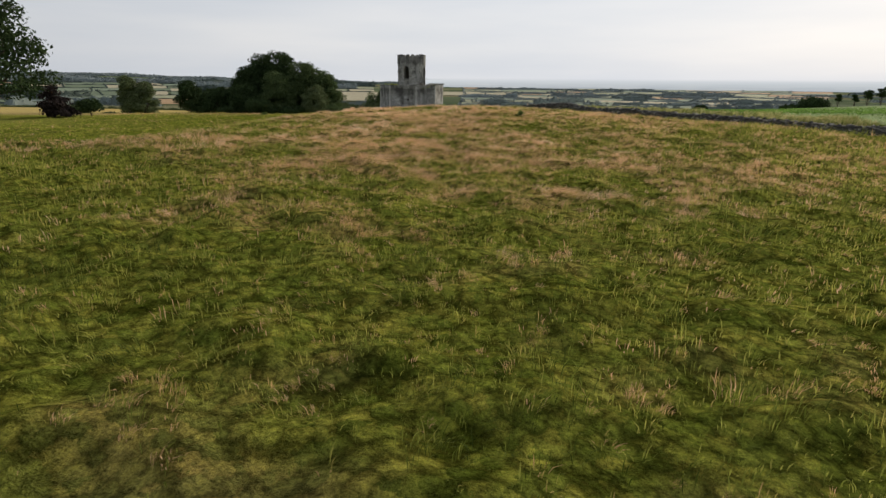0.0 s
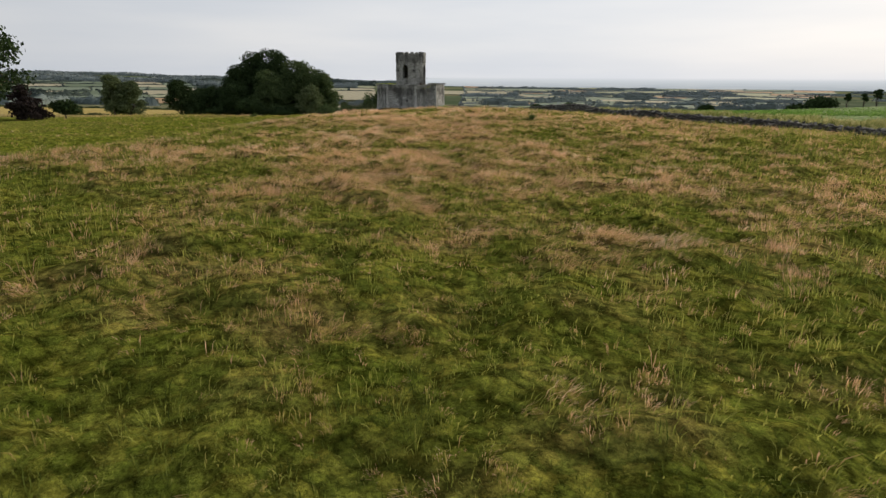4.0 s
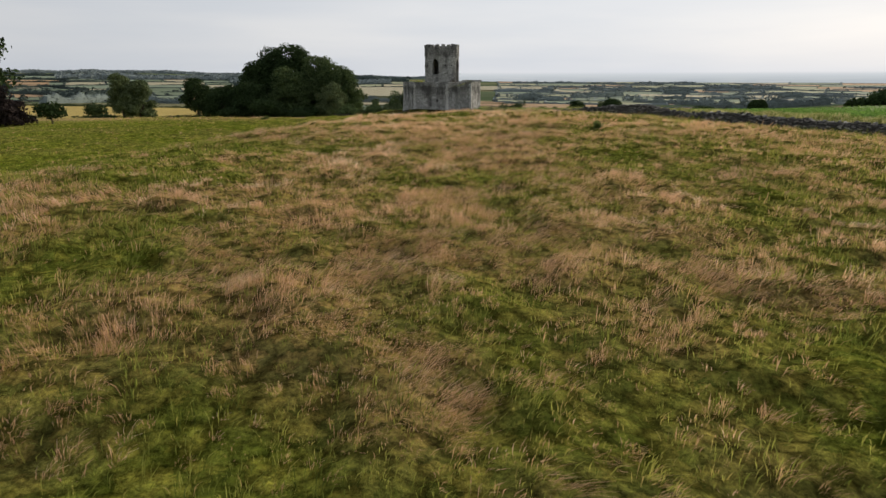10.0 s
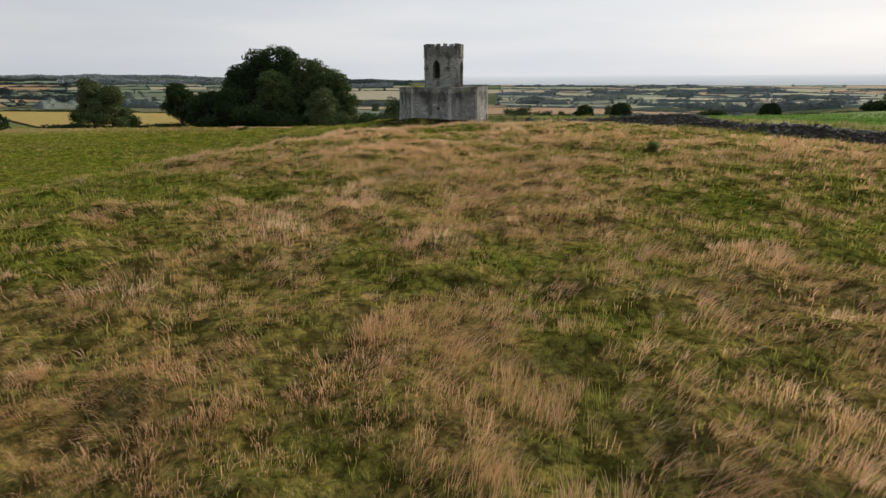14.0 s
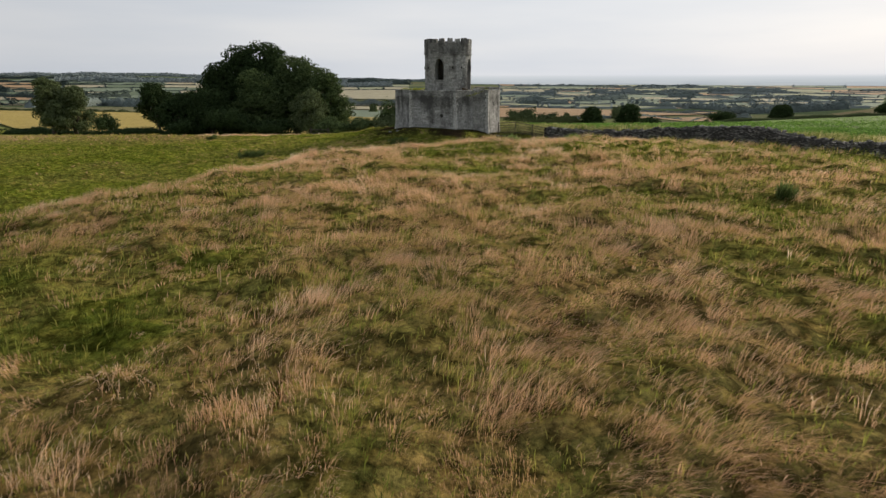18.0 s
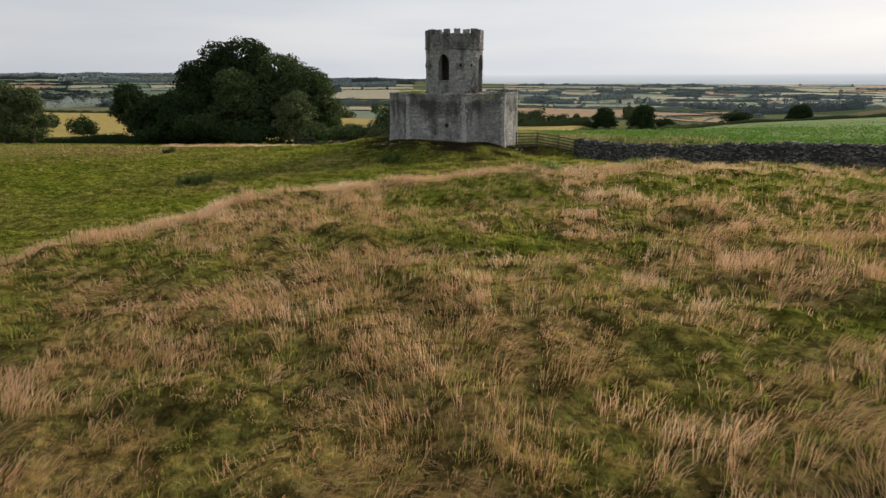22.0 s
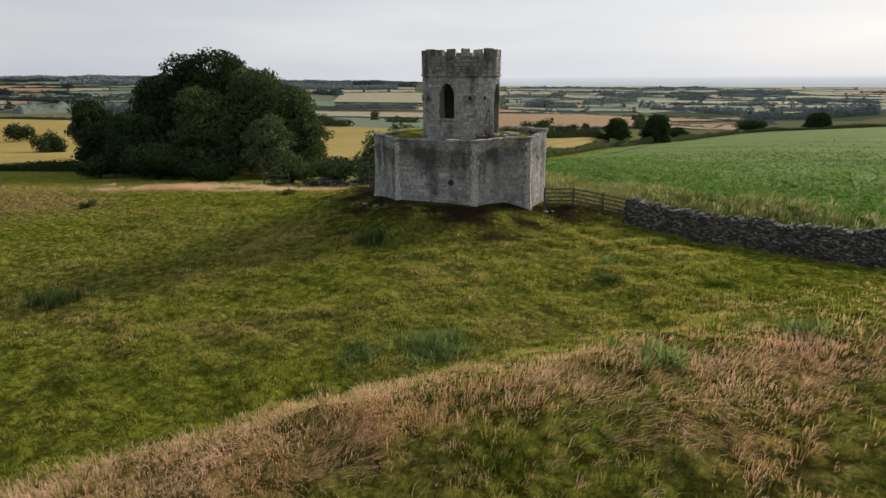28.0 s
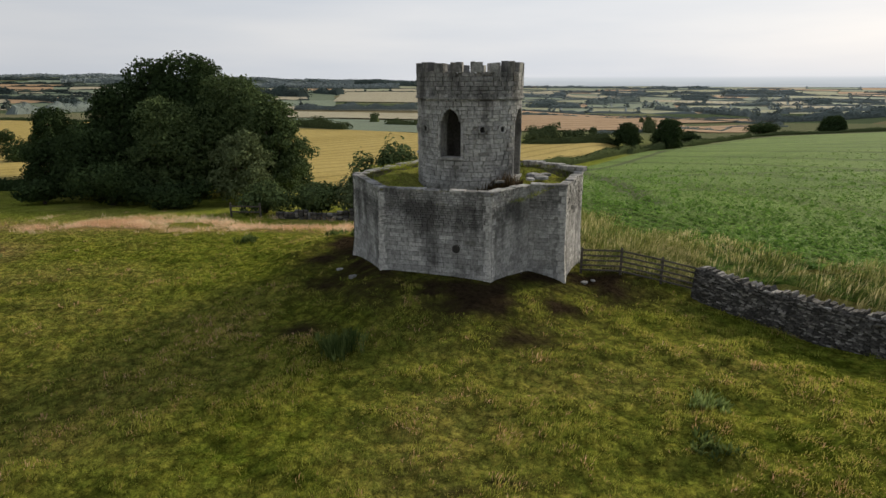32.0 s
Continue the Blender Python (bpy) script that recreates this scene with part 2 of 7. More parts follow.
def dryness(x, y):
    """How red and dry the grass stands, 0 to 1."""
    d = -0.15 + 0.86 * sstep(8, 33, y) - 0.15 * np.exp(-((y - 46) / 6) ** 2) - 0.14 * sstep(58, 65, y) - 0.50 * sstep(65.5, 68.5, y) + 1.45 * (fnoise(x, y, 4.5, 8) - 0.5) + 0.9 * (vnoise(x, y, 1.3, 9) - 0.5)
    d = d - 0.36 * sstep(3.0, 12, np.abs(x + 1)) * (1 - sstep(44, 56, y))
    d = d - 0.26 * sstep(4.5, 11, -x) * sstep(6, 20, y) * (1 - sstep(45, 56, y))
    front = 71.6 + 0.40 * x
    rim = np.exp(-((y - front + 0.1) / 1.1) ** 2) * (1 - sstep(14, 22, np.abs(x)))
    m = plateau_mask(x, y)
    d = d * sstep(0.1, 0.75, m) + (0.3 + 0.3 * vnoise(x, y, 1.5, 14)) * rim + 0.10
    d = d - 0.2 * sstep(-5, -2, wall_side(x, y)) * m
    strip = np.exp(-((y - 105.3) / 1.7) ** 2) * (1 - sstep(-13, -9, x)) * 0.9
    spots = 0.55 * np.exp(-(((x + 11.5) / 1.6) ** 2 + ((y - 77.1) / 0.8) ** 2)) + 0.5 * np.exp(-(((x + 3.0) / 0.9) ** 2 + ((y - 77.8) / 0.7) ** 2)) + 0.4 * np.exp(-(((x - 0.2) / 1.6) ** 2 + ((y - 69.3) / 1.0) ** 2))
    strip = strip + 1.1 * sstep(26, 34, -x) * np.exp(-((y - 97 - 2.5 * (vnoise(x, y, 9, 92) - 0.5)) / 5.5) ** 2) * (0.4 + 1.2 * vnoise(x, y, 5, 93))
    d = d + strip + spots + (1 - m) * 0.75 * (fnoise(x, y, 4.0, 12) - 0.5)
    d = np.where((wall_side(x, y) > 0.2), (0.35 + 0.5 * (fnoise(x, y, 3, 2) - 0.4)) * (1 - sstep(4, 6, wall_side(x, y))), d)
    return np.clip(d, 0, 1)


def baldness(x, y):
    """Trodden earth round the tower."""
    r = np.hypot(x - TX, (y - TY))
    b = (1 - sstep(5.6, 9.2, r)) * (0.68 + 1.5 * (fnoise(x, y, 1.1, 21) - 0.5))
    patch = np.exp(-(((x + 10.6) / 1.0) ** 2 + ((y - 87.6) / 0.7) ** 2))
    patch2 = 0.8 * np.exp(-(((x + 3.3) / 1.5) ** 2 + ((y - 87.2) / 0.8) ** 2))
    # a narrow sheep track across the slope
    ty = np.interp(x, [-11.5, -9.1, -7.3, -5.6, -3.4], [77.2, 78.1, 79.0, 80.2, 80.9]) + 0.25 * (vnoise(x, x * 0, 1.3, 18) - 0.5)
    track = np.exp(-((y - ty) / 0.13) ** 2) * sstep(-12.5, -11, x) * (1 - sstep(-4, -2.5, x)) * 0.8
    b = b * (1 - sstep(93.5, 95, y + 0.3 * x) * sstep(-2, -0.5, x))
    return np.clip(b * 1.2 + track + patch + patch2 * fnoise(x, y, 0.9, 3) * 1.6, 0, 1)


# ---- materials ----
def mat(name):
    m = bpy.data.materials.new(name)
    m.use_nodes = True
    nt = m.node_tree
    return m, nt.nodes, nt.links, nt.nodes["Principled BSDF"]


def nnode(n, kind, **inputs):
    node = n.new(kind)
    for key, value in inputs.items():
        node.inputs[key.replace("_", " ")].default_value = value
    return node


def ramp(n, stops):
    r = n.new("ShaderNodeValToRGB")
    els = r.color_ramp.elements
    while len(els) < len(stops):
        els.new(0.5)
    for e, (p, c) in zip(els, stops):
        e.position, e.color = p, (*c, 1)
    return r


def mixc(n, l, fac, a, b, blend="MIX"):
    m = n.new("ShaderNodeMix")
    m.data_type, m.blend_type = "RGBA", blend
    for sock, v in ((m.inputs["Factor"], fac), (m.inputs[6], a), (m.inputs[7], b)):
        if isinstance(v, bpy.types.NodeSocket):
            l.new(v, sock)
        else:
            sock.default_value = v if not isinstance(v, tuple) else (*v, 1)
    return m.outputs[2]


def coords(n, l, scale=(1, 1, 1), kind="Object"):
    c = n.new("ShaderNodeTexCoord")
    m = n.new("ShaderNodeMapping")
    m.inputs["Scale"].default_value = scale
    l.new(c.outputs[kind], m.inputs["Vector"])
    return m.outputs["Vector"]


def tex(n, l, vec, scale, detail=4.0, rough=0.55):
    t = nnode(n, "ShaderNodeTexNoise", Scale=scale, Detail=detail, Roughness=rough)
    l.new(vec, t.inputs["Vector"])
    return t.outputs["Fac"]


def bump(n, l, height, strength, distance, bsdf):
    b = nnode(n, "ShaderNodeBump", Strength=strength, Distance=distance)
    l.new(height, b.inputs["Height"])
    l.new(b.outputs["Normal"], bsdf.inputs["Normal"])


def attr(n, name):
    a = n.new("ShaderNodeAttribute")
    a.attribute_name = name
    return a.outputs["Fac"]


GREENS = [(0.0, (0.054, 0.068, 0.018)), (0.35, (0.135, 0.165, 0.028)), (0.65, (0.275, 0.290, 0.062)), (1.0, (0.38, 0.32, 0.12))]
LUSH = [(0.0, (0.044, 0.066, 0.010)), (0.35, (0.132, 0.172, 0.022)), (0.65, (0.280, 0.305, 0.052)), (1.0, (0.33, 0.30, 0.08))]
DRIES = [(0.0, (0.23, 0.165, 0.075)), (0.4, (0.35, 0.25, 0.12)), (0.75, (0.46, 0.33, 0.18)), (1.0, (0.60, 0.48, 0.30))]


def ground_material():
    m, n, l, b = mat("pasture")
    v = coords(n, l)
    g = ramp(n, GREENS)
    l.new(tex(n, l, v, 1.1, 8, 0.7), g.inputs["Fac"])
    lush = ramp(n, LUSH)
    l.new(g.inputs["Fac"].links[0].from_socket, lush.inputs["Fac"])
    green = mixc(n, l, attr(n, "grazed"), g.outputs["Color"], lush.outputs["Color"])
    d = ramp(n, DRIES)
    l.new(tex(n, l, v, 2.3, 8, 0.75), d.inputs["Fac"])
    base = mixc(n, l, attr(n, "dry"), green, d.outputs["Color"])
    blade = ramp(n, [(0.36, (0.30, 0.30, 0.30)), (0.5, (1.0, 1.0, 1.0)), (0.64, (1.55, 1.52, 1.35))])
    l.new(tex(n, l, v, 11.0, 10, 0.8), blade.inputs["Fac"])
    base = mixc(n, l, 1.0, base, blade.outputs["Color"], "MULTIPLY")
    # tufts: cells of a warped pattern, each with its own tint, darker between
    warp = n.new("ShaderNodeVectorMath")
    warp.operation = "MULTIPLY_ADD"
    warp.inputs[1].default_value = (0.5, 0.5, 0.5)
    wc = nnode(n, "ShaderNodeTexNoise", Scale=3.5, Detail=5.0, Roughness=0.7)
    l.new(v, wc.inputs["Vector"])
    l.new(wc.outputs["Color"], warp.inputs[0])
    l.new(v, warp.inputs[2])
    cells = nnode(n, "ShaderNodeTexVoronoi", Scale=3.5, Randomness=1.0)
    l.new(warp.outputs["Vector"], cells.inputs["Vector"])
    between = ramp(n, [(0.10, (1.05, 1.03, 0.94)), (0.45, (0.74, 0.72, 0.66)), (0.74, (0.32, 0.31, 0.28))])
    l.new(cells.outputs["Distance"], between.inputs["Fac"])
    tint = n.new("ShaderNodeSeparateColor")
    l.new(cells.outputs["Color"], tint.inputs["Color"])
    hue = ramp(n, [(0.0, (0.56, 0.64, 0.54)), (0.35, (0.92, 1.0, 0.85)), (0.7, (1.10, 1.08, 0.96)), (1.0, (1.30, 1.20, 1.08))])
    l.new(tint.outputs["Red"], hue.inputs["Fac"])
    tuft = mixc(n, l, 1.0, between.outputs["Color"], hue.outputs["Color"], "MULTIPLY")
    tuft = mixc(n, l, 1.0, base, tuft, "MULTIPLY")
    base = mixc(n, l, attr(n, "tufted"), base, tuft)
    e = ramp(n, [(0.3, (0.020, 0.014, 0.008)), (0.7, (0.052, 0.038, 0.022))])
    l.new(tex(n, l, v, 5.0, 6, 0.7), e.inputs["Fac"])
    base = mixc(n, l, attr(n, "bald"), base, e.outputs["Color"])
    # stubble, ley and plough in the far country, in fields of uneven size, greyed to paint in haze
    vor = nnode(n, "ShaderNodeTexVoronoi", Scale=1.0, Randomness=0.85)
    l.new(coords(n, l, (1 / 210, 1 / 330, 0)), vor.inputs["Vector"])
    sep = n.new("ShaderNodeSeparateColor")
    l.new(vor.outputs["Color"], sep.inputs["Color"])
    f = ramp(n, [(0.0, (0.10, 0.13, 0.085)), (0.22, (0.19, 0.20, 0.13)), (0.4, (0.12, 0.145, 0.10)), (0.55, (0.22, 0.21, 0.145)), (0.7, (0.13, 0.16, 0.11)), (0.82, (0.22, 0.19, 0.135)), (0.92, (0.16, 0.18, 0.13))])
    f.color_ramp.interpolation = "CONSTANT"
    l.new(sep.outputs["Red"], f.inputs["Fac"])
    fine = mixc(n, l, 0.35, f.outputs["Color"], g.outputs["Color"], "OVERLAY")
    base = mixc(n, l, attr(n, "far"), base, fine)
    l.new(base, b.inputs["Base Color"])
    b.inputs["Roughness"].default_value = 0.95
    b.inputs["Specular IOR Level"].default_value = 0.0
    hummock = n.new("ShaderNodeMath")
    hummock.operation = "MULTIPLY_ADD"
    hummock.inputs[1].default_value = 1.6
    l.new(tex(n, l, v, 2.1, 3, 0.5), hummock.inputs[0])
    l.new(tex(n, l, v, 7.0, 8, 0.75), hummock.inputs[2])
    lift = n.new("ShaderNodeMath")
    lift.operation = "MULTIPLY_ADD"
    lift.inputs[1].default_value = -1.3
    l.new(cells.outputs["Distance"], lift.inputs[0])
    l.new(hummock.outputs["Value"], lift.inputs[2])
    bump(n, l, lift.outputs["Value"], 1.0, 0.14, b)
    return m


SWARD = [(0.0, (0.040, 0.060, 0.010)), (0.15, (0.175, 0.205, 0.036)), (0.32, (0.39, 0.39, 0.085)), (0.42, (0.42, 0.34, 0.10)), (0.5, (0.56, 0.345, 0.185)), (0.66, (0.74, 0.48, 0.295)), (0.8, (0.82, 0.60, 0.41)), (1.0, (0.93, 0.81, 0.60))]


def blade_material(name, stops, through_light=0.5):
    m, n, l, b = mat(name)
    geo = n.new("ShaderNodeNewGeometry")
    g = ramp(n, stops)
    l.new(attr(n, "tone"), g.inputs["Fac"])
    v = ramp(n, [(0.0, (0.80, 0.80, 0.80)), (1.0, (1.2, 1.2, 1.2))])
    l.new(geo.outputs["Random Per Island"], v.inputs["Fac"])
    base = mixc(n, l, 1.0, g.outputs["Color"], v.outputs["Color"], "MULTIPLY")
    l.new(base, b.inputs["Base Color"])
    b.inputs["Roughness"].default_value = 0.75
    b.inputs["Specular IOR Level"].default_value = 0.1
    tr = n.new("ShaderNodeBsdfTranslucent")
    l.new(base, tr.inputs["Color"])
    ms = nnode(n, "ShaderNodeMixShader", Fac=through_light)
    l.new(b.outputs["BSDF"], ms.inputs[1])
    l.new(tr.outputs["BSDF"], ms.inputs[2])
    l.new(ms.outputs["Shader"], n["Material Output"].inputs["Surface"])
    return m


def leaf_material(name, dark, light, gloss=0.05):
    m, n, l, b = mat(name)
    geo = n.new("ShaderNodeNewGeometry")
    r = ramp(n, [(0.0, dark), (1.0, light)])
    l.new(geo.outputs["Random Per Island"], r.inputs["Fac"])
    patch = tex(n, l, coords(n, l), 0.6, 3)
    base = mixc(n, l, patch, r.outputs["Color"], tuple(0.75 * a for a in light), "MIX")
    base = mixc(n, l, 0.6, r.outputs["Color"], base)
    l.new(base, b.inputs["Base Color"])
    b.inputs["Roughness"].default_value = 0.8 if gloss else 1.0
    b.inputs["Specular IOR Level"].default_value = gloss
    if gloss == 0:
        return m
    tr = n.new("ShaderNodeBsdfTranslucent")
    l.new(base, tr.inputs["Color"])
    ms = nnode(n, "ShaderNodeMixShader", Fac=0.22)
    l.new(b.outputs["BSDF"], ms.inputs[1])
    l.new(tr.outputs["BSDF"], ms.inputs[2])
    l.new(ms.outputs["Shader"], n["Material Output"].inputs["Surface"])
    return m


def stone_material(name, stops, stain=(0.045, 0.043, 0.040), amount=0.5, random_kind="object", grain=9.0):
    m, n, l, b = mat(name)
    v = coords(n, l, kind="Object") if random_kind == "island" else None
    geo = n.new("ShaderNodeNewGeometry")
    pos = geo.outputs["Position"]
    if random_kind == "object":
        info = n.new("ShaderNodeObjectInfo")
        rnd = info.outputs["Random"]
    else:
        rnd = geo.outputs["Random Per Island"]
    r = ramp(n, stops)
    l.new(rnd, r.inputs["Fac"])
    spots = tex(n, l, pos, grain, 7, 0.7)
    s = ramp(n, [(0.36, (0.62, 0.62, 0.61)), (0.5, (0.97, 0.97, 0.96)), (0.64, (1.30, 1.29, 1.26))])
    l.new(spots, s.inputs["Fac"])
    base = mixc(n, l, 1.0, r.outputs["Color"], s.outputs["Color"], "MULTIPLY")
    # weather stains run down the face in tall patches, thickest under the coping
    mp = n.new("ShaderNodeMapping")
    mp.inputs["Scale"].default_value = (1.0, 1.0, 0.45)
    l.new(pos, mp.inputs["Vector"])
    st = ramp(n, [(0.50, (0, 0, 0)), (0.70, (amount, amount, amount))])
    sepz = n.new("ShaderNodeSeparateXYZ")
    l.new(pos, sepz.inputs["Vector"])
    height = nnode(n, "ShaderNodeMapRange", From_Min=0.0, From_Max=8.0)
    l.new(sepz.outputs["Z"], height.inputs["Value"])
    runoff = ramp(n, [(0.10, (0.0,) * 3), (0.22, (0.05,) * 3), (0.36, (0.17,) * 3), (0.40, (0.03,) * 3), (0.78, (0.03,) * 3), (0.84, (0.12,) * 3), (1.0, (0.15,) * 3)])
    l.new(height.outputs["Result"], runoff.inputs["Fac"])
    both = n.new("ShaderNodeMath")
    l.new(tex(n, l, mp.outputs["Vector"], 1.1, 6, 0.65), both.inputs[0])
    l.new(runoff.outputs["Color"], both.inputs[1])
    l.new(both.outputs["Value"], st.inputs["Fac"])
    base = mixc(n, l, st.outputs["Color"], base, stain)
    lich = ramp(n, [(0.66, (0, 0, 0)), (0.74, (0.5, 0.5, 0.5))])
    l.new(tex(n, l, pos, 3.7, 5, 0.6), lich.inputs["Fac"])
    base = mixc(n, l, lich.outputs["Color"], base, (0.42, 0.41, 0.36))
    l.new(base, b.inputs["Base Color"])
    b.inputs["Roughness"].default_value = 0.92
    b.inputs["Specular IOR Level"].default_value = 0.2
    bump(n, l, tex(n, l, pos, grain * 3, 8, 0.7), 0.6, 0.03, b)
    return m


def plain_material(name, a, c, scale=6.0, rough=0.85, bumps=0.3):
    m, n, l, b = mat(name)
    v = coords(n, l)
    r = ramp(n, [(0.3, a), (0.7, c)])
    l.new(tex(n, l, v, scale, 7, 0.65), r.inputs["Fac"])
    l.new(r.outputs["Color"], b.inputs["Base Color"])
    b.inputs["Roughness"].default_value = rough
    b.inputs["Specular IOR Level"].default_value = 0.2
    bump(n, l, tex(n, l, v, scale * 3, 6, 0.7), bumps, 0.03, b)
    return m


PASTURE = ground_material()
GRASS = blade_material("grass_blades", SWARD)
TURFGRASS = blade_material("turf_blades", [(0.0, (0.040, 0.062, 0.010)), (0.15, (0.170, 0.215, 0.030)), (0.32, (0.43, 0.44, 0.080))] + SWARD[3:])
RUSH = blade_material("rush_blades", [(0, (0.05, 0.08, 0.022)), (1, (0.17, 0.22, 0.07))])
WEED = blade_material("weed_leaves", [(0, (0.105, 0.155, 0.042)), (1, (0.30, 0.38, 0.13))])
CROP = blade_material("crop_leaves", [(0, (0.075, 0.155, 0.024)), (1, (0.26, 0.43, 0.095))], 0.4)
LEAF_DARK = leaf_material("leaves_dark", (0.010, 0.018, 0.008), (0.064, 0.100, 0.036))
LEAF_MID = leaf_material("leaves_mid", (0.020, 0.036, 0.014), (0.140, 0.190, 0.072))
LEAF_ASH = leaf_material("leaves_ash", (0.038, 0.056, 0.022), (0.190, 0.230, 0.105))
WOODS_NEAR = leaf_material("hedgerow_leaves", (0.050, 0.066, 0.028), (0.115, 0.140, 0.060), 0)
# bluer, mostly paler leaf copies for farther woods: haze put into the colour
WOODS_MID = leaf_material("vale_woods_hazed", (0.145, 0.178, 0.168), (0.205, 0.238, 0.218), 0)
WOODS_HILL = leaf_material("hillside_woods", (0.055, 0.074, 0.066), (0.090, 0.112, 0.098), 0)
WOODS_FAR = leaf_material("distant_woods_hazed", (0.195, 0.23, 0.225), (0.25, 0.285, 0.275), 0)
LEAF_PURPLE = leaf_material("leaves_purple", (0.018, 0.014, 0.013), (0.050, 0.038, 0.034))
BARK = plain_material("bark", (0.045, 0.035, 0.026), (0.11, 0.09, 0.07), 9.0)
ASH_TONES = [(0, (0.280, 0.277, 0.264)), (0.45, (0.345, 0.340, 0.324)), (0.85, (0.400, 0.393, 0.375)), (1, (0.480, 0.470, 0.450))]
ASHLAR = stone_material("ashlar", ASH_TONES, amount=0.82)
ASHLAR_REST = stone_material("ashlar_rest", ASH_TONES, amount=0.82, random_kind="island")
QUOIN = stone_material("quoin_stone", [(0, (0.44, 0.43, 0.405)), (1, (0.60, 0.585, 0.555))], amount=0.35)
MORTAR = stone_material("mortar_core", [(0, (0.205, 0.20, 0.186)), (1, (0.24, 0.235, 0.22))], amount=0.82)
RUBBLE_TONES = [(0, (0.052, 0.049, 0.044)), (0.5, (0.118, 0.111, 0.101)), (0.82, (0.210, 0.199, 0.180)), (1, (0.40, 0.38, 0.345))]
FIELDSTONE = stone_material("fieldstone", RUBBLE_TONES, amount=0.6)
FIELDSTONE_REST = stone_material("fieldstone_rest", RUBBLE_TONES, amount=0.6, random_kind="island")
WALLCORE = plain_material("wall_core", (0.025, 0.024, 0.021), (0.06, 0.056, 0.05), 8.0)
FENCEWOOD = plain_material("fence_wood", (0.055, 0.048, 0.040), (0.13, 0.118, 0.10), 14.0)
# near-black, so that a flat disc passes for a hole in shade
HOLE_SHADE = plain_material("hole_shade", (0.010, 0.0095, 0.009), (0.02, 0.019, 0.017), 5.0)
VERGE = blade_material("verge_blades", [(0, (0.055, 0.080, 0.018)), (0.32, (0.23, 0.26, 0.07)), (0.55, (0.40, 0.37, 0.155)), (1, (0.66, 0.58, 0.34))])
DEADSTEM = blade_material("dead_stems", [(0, (0.05, 0.035, 0.022)), (0.6, (0.12, 0.09, 0.05)), (1, (0.14, 0.17, 0.07))])
DARKIN = plain_material("tower_inside", (0.05, 0.047, 0.042), (0.11, 0.10, 0.088), 3.0)

# ---- ground ----
def axis_steps(a, b, step, low, high, grow=1.13):
    mid = list(np.arange(a, b + 1e-6, step))
    up, d = [b], step
    while up[-1] < high:
        d *= grow
        up.append(min(up[-1] + d, high))
    dn, d = [a], step
    while dn[-1] > low:
        d *= grow
        dn.append(max(dn[-1] - d, low))
    return np.array(dn[:0:-1] + mid + up[1:])


gx, gy = axis_steps(-25, 16, 0.25, -4850, 4850, 1.12), axis_steps(5, 108, 0.25, -1500, 4930, 1.075)
GX, GY = np.meshgrid(gx, gy)
GZ = land(GX, GY)
nx, ny = len(gx), len(gy)
idx = np.arange(nx * ny).reshape(ny, nx)
quads = np.stack([idx[:-1, :-1], idx[:-1, 1:], idx[1:, 1:], idx[1:, :-1]], -1)
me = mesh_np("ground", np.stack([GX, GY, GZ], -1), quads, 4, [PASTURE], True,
             {"dry": 0.8 * dryness(GX, GY).ravel(), "grazed": 1 - plateau_mask(GX, GY).ravel(), "tufted": ((0.8 + 0.2 * plateau_mask(GX, GY)) * (1 - sstep(26, 60, np.abs(GX + 4) + 10 * (vnoise(GX, GY, 9, 71) - 0.5))) * sstep(-8, 6, GY + 6 * (vnoise(GX, GY, 7, 72) - 0.5)) * (1 - sstep(104, 110, GY)) * (1 - sstep(-0.3, 0.3, wall_side(GX, GY)))).ravel(), "bald": baldness(GX, GY).ravel(), "far": sstep(170, 330, np.hypot(GX, GY - 0)).ravel()})
ground = tagged(new("ground", me), "rough sheep pasture over a hilltop, with farmland beyond", "ground", kind="structure")


def field_material(name, a, c, stripe=0.0, angle=0.0, size=0.25, low=0.7, soil=None):
    m, n, l, b = mat(name)
    v = coords(n, l)
    r = ramp(n, [(0.3, a), (0.7, c)])
    l.new(tex(n, l, v, 0.05, 9, 0.7), r.inputs["Fac"])
    base = r.outputs["Color"]
    fine = ramp(n, [(0.34, (low, low, low)), (0.66, (1.9 - low, 1.9 - low, 1.9 - low))])
    l.new(tex(n, l, v, size * 6, 6, 0.7), fine.inputs["Fac"])
    base = mixc(n, l, 1.0, base, fine.outputs["Color"], "MULTIPLY")
    if stripe:
        mp = n.new("ShaderNodeMapping")
        mp.inputs["Rotation"].default_value = (0, 0, angle)
        l.new(v, mp.inputs["Vector"])
        w = nnode(n, "ShaderNodeTexWave", Scale=stripe, Distortion=0.6)
        l.new(mp.outputs["Vector"], w.inputs["Vector"])
        lines = ramp(n, [(0.80, (1, 1, 1)), (0.93, (0.74, 0.74, 0.68))])
        l.new(w.outputs["Fac"], lines.inputs["Fac"])
        base = mixc(n, l, 1.0, base, lines.outputs["Color"], "MULTIPLY")
    if soil:
        base = mixc(n, l, attr(n, "track"), base, soil)
    l.new(base, b.inputs["Base Color"])
    b.inputs["Roughness"].default_value = 0.95
    b.inputs["Specular IOR Level"].default_value = 0.1
    bump(n, l, tex(n, l, v, size * 14, 7, 0.7), 0.8, 0.15, b)
    return m


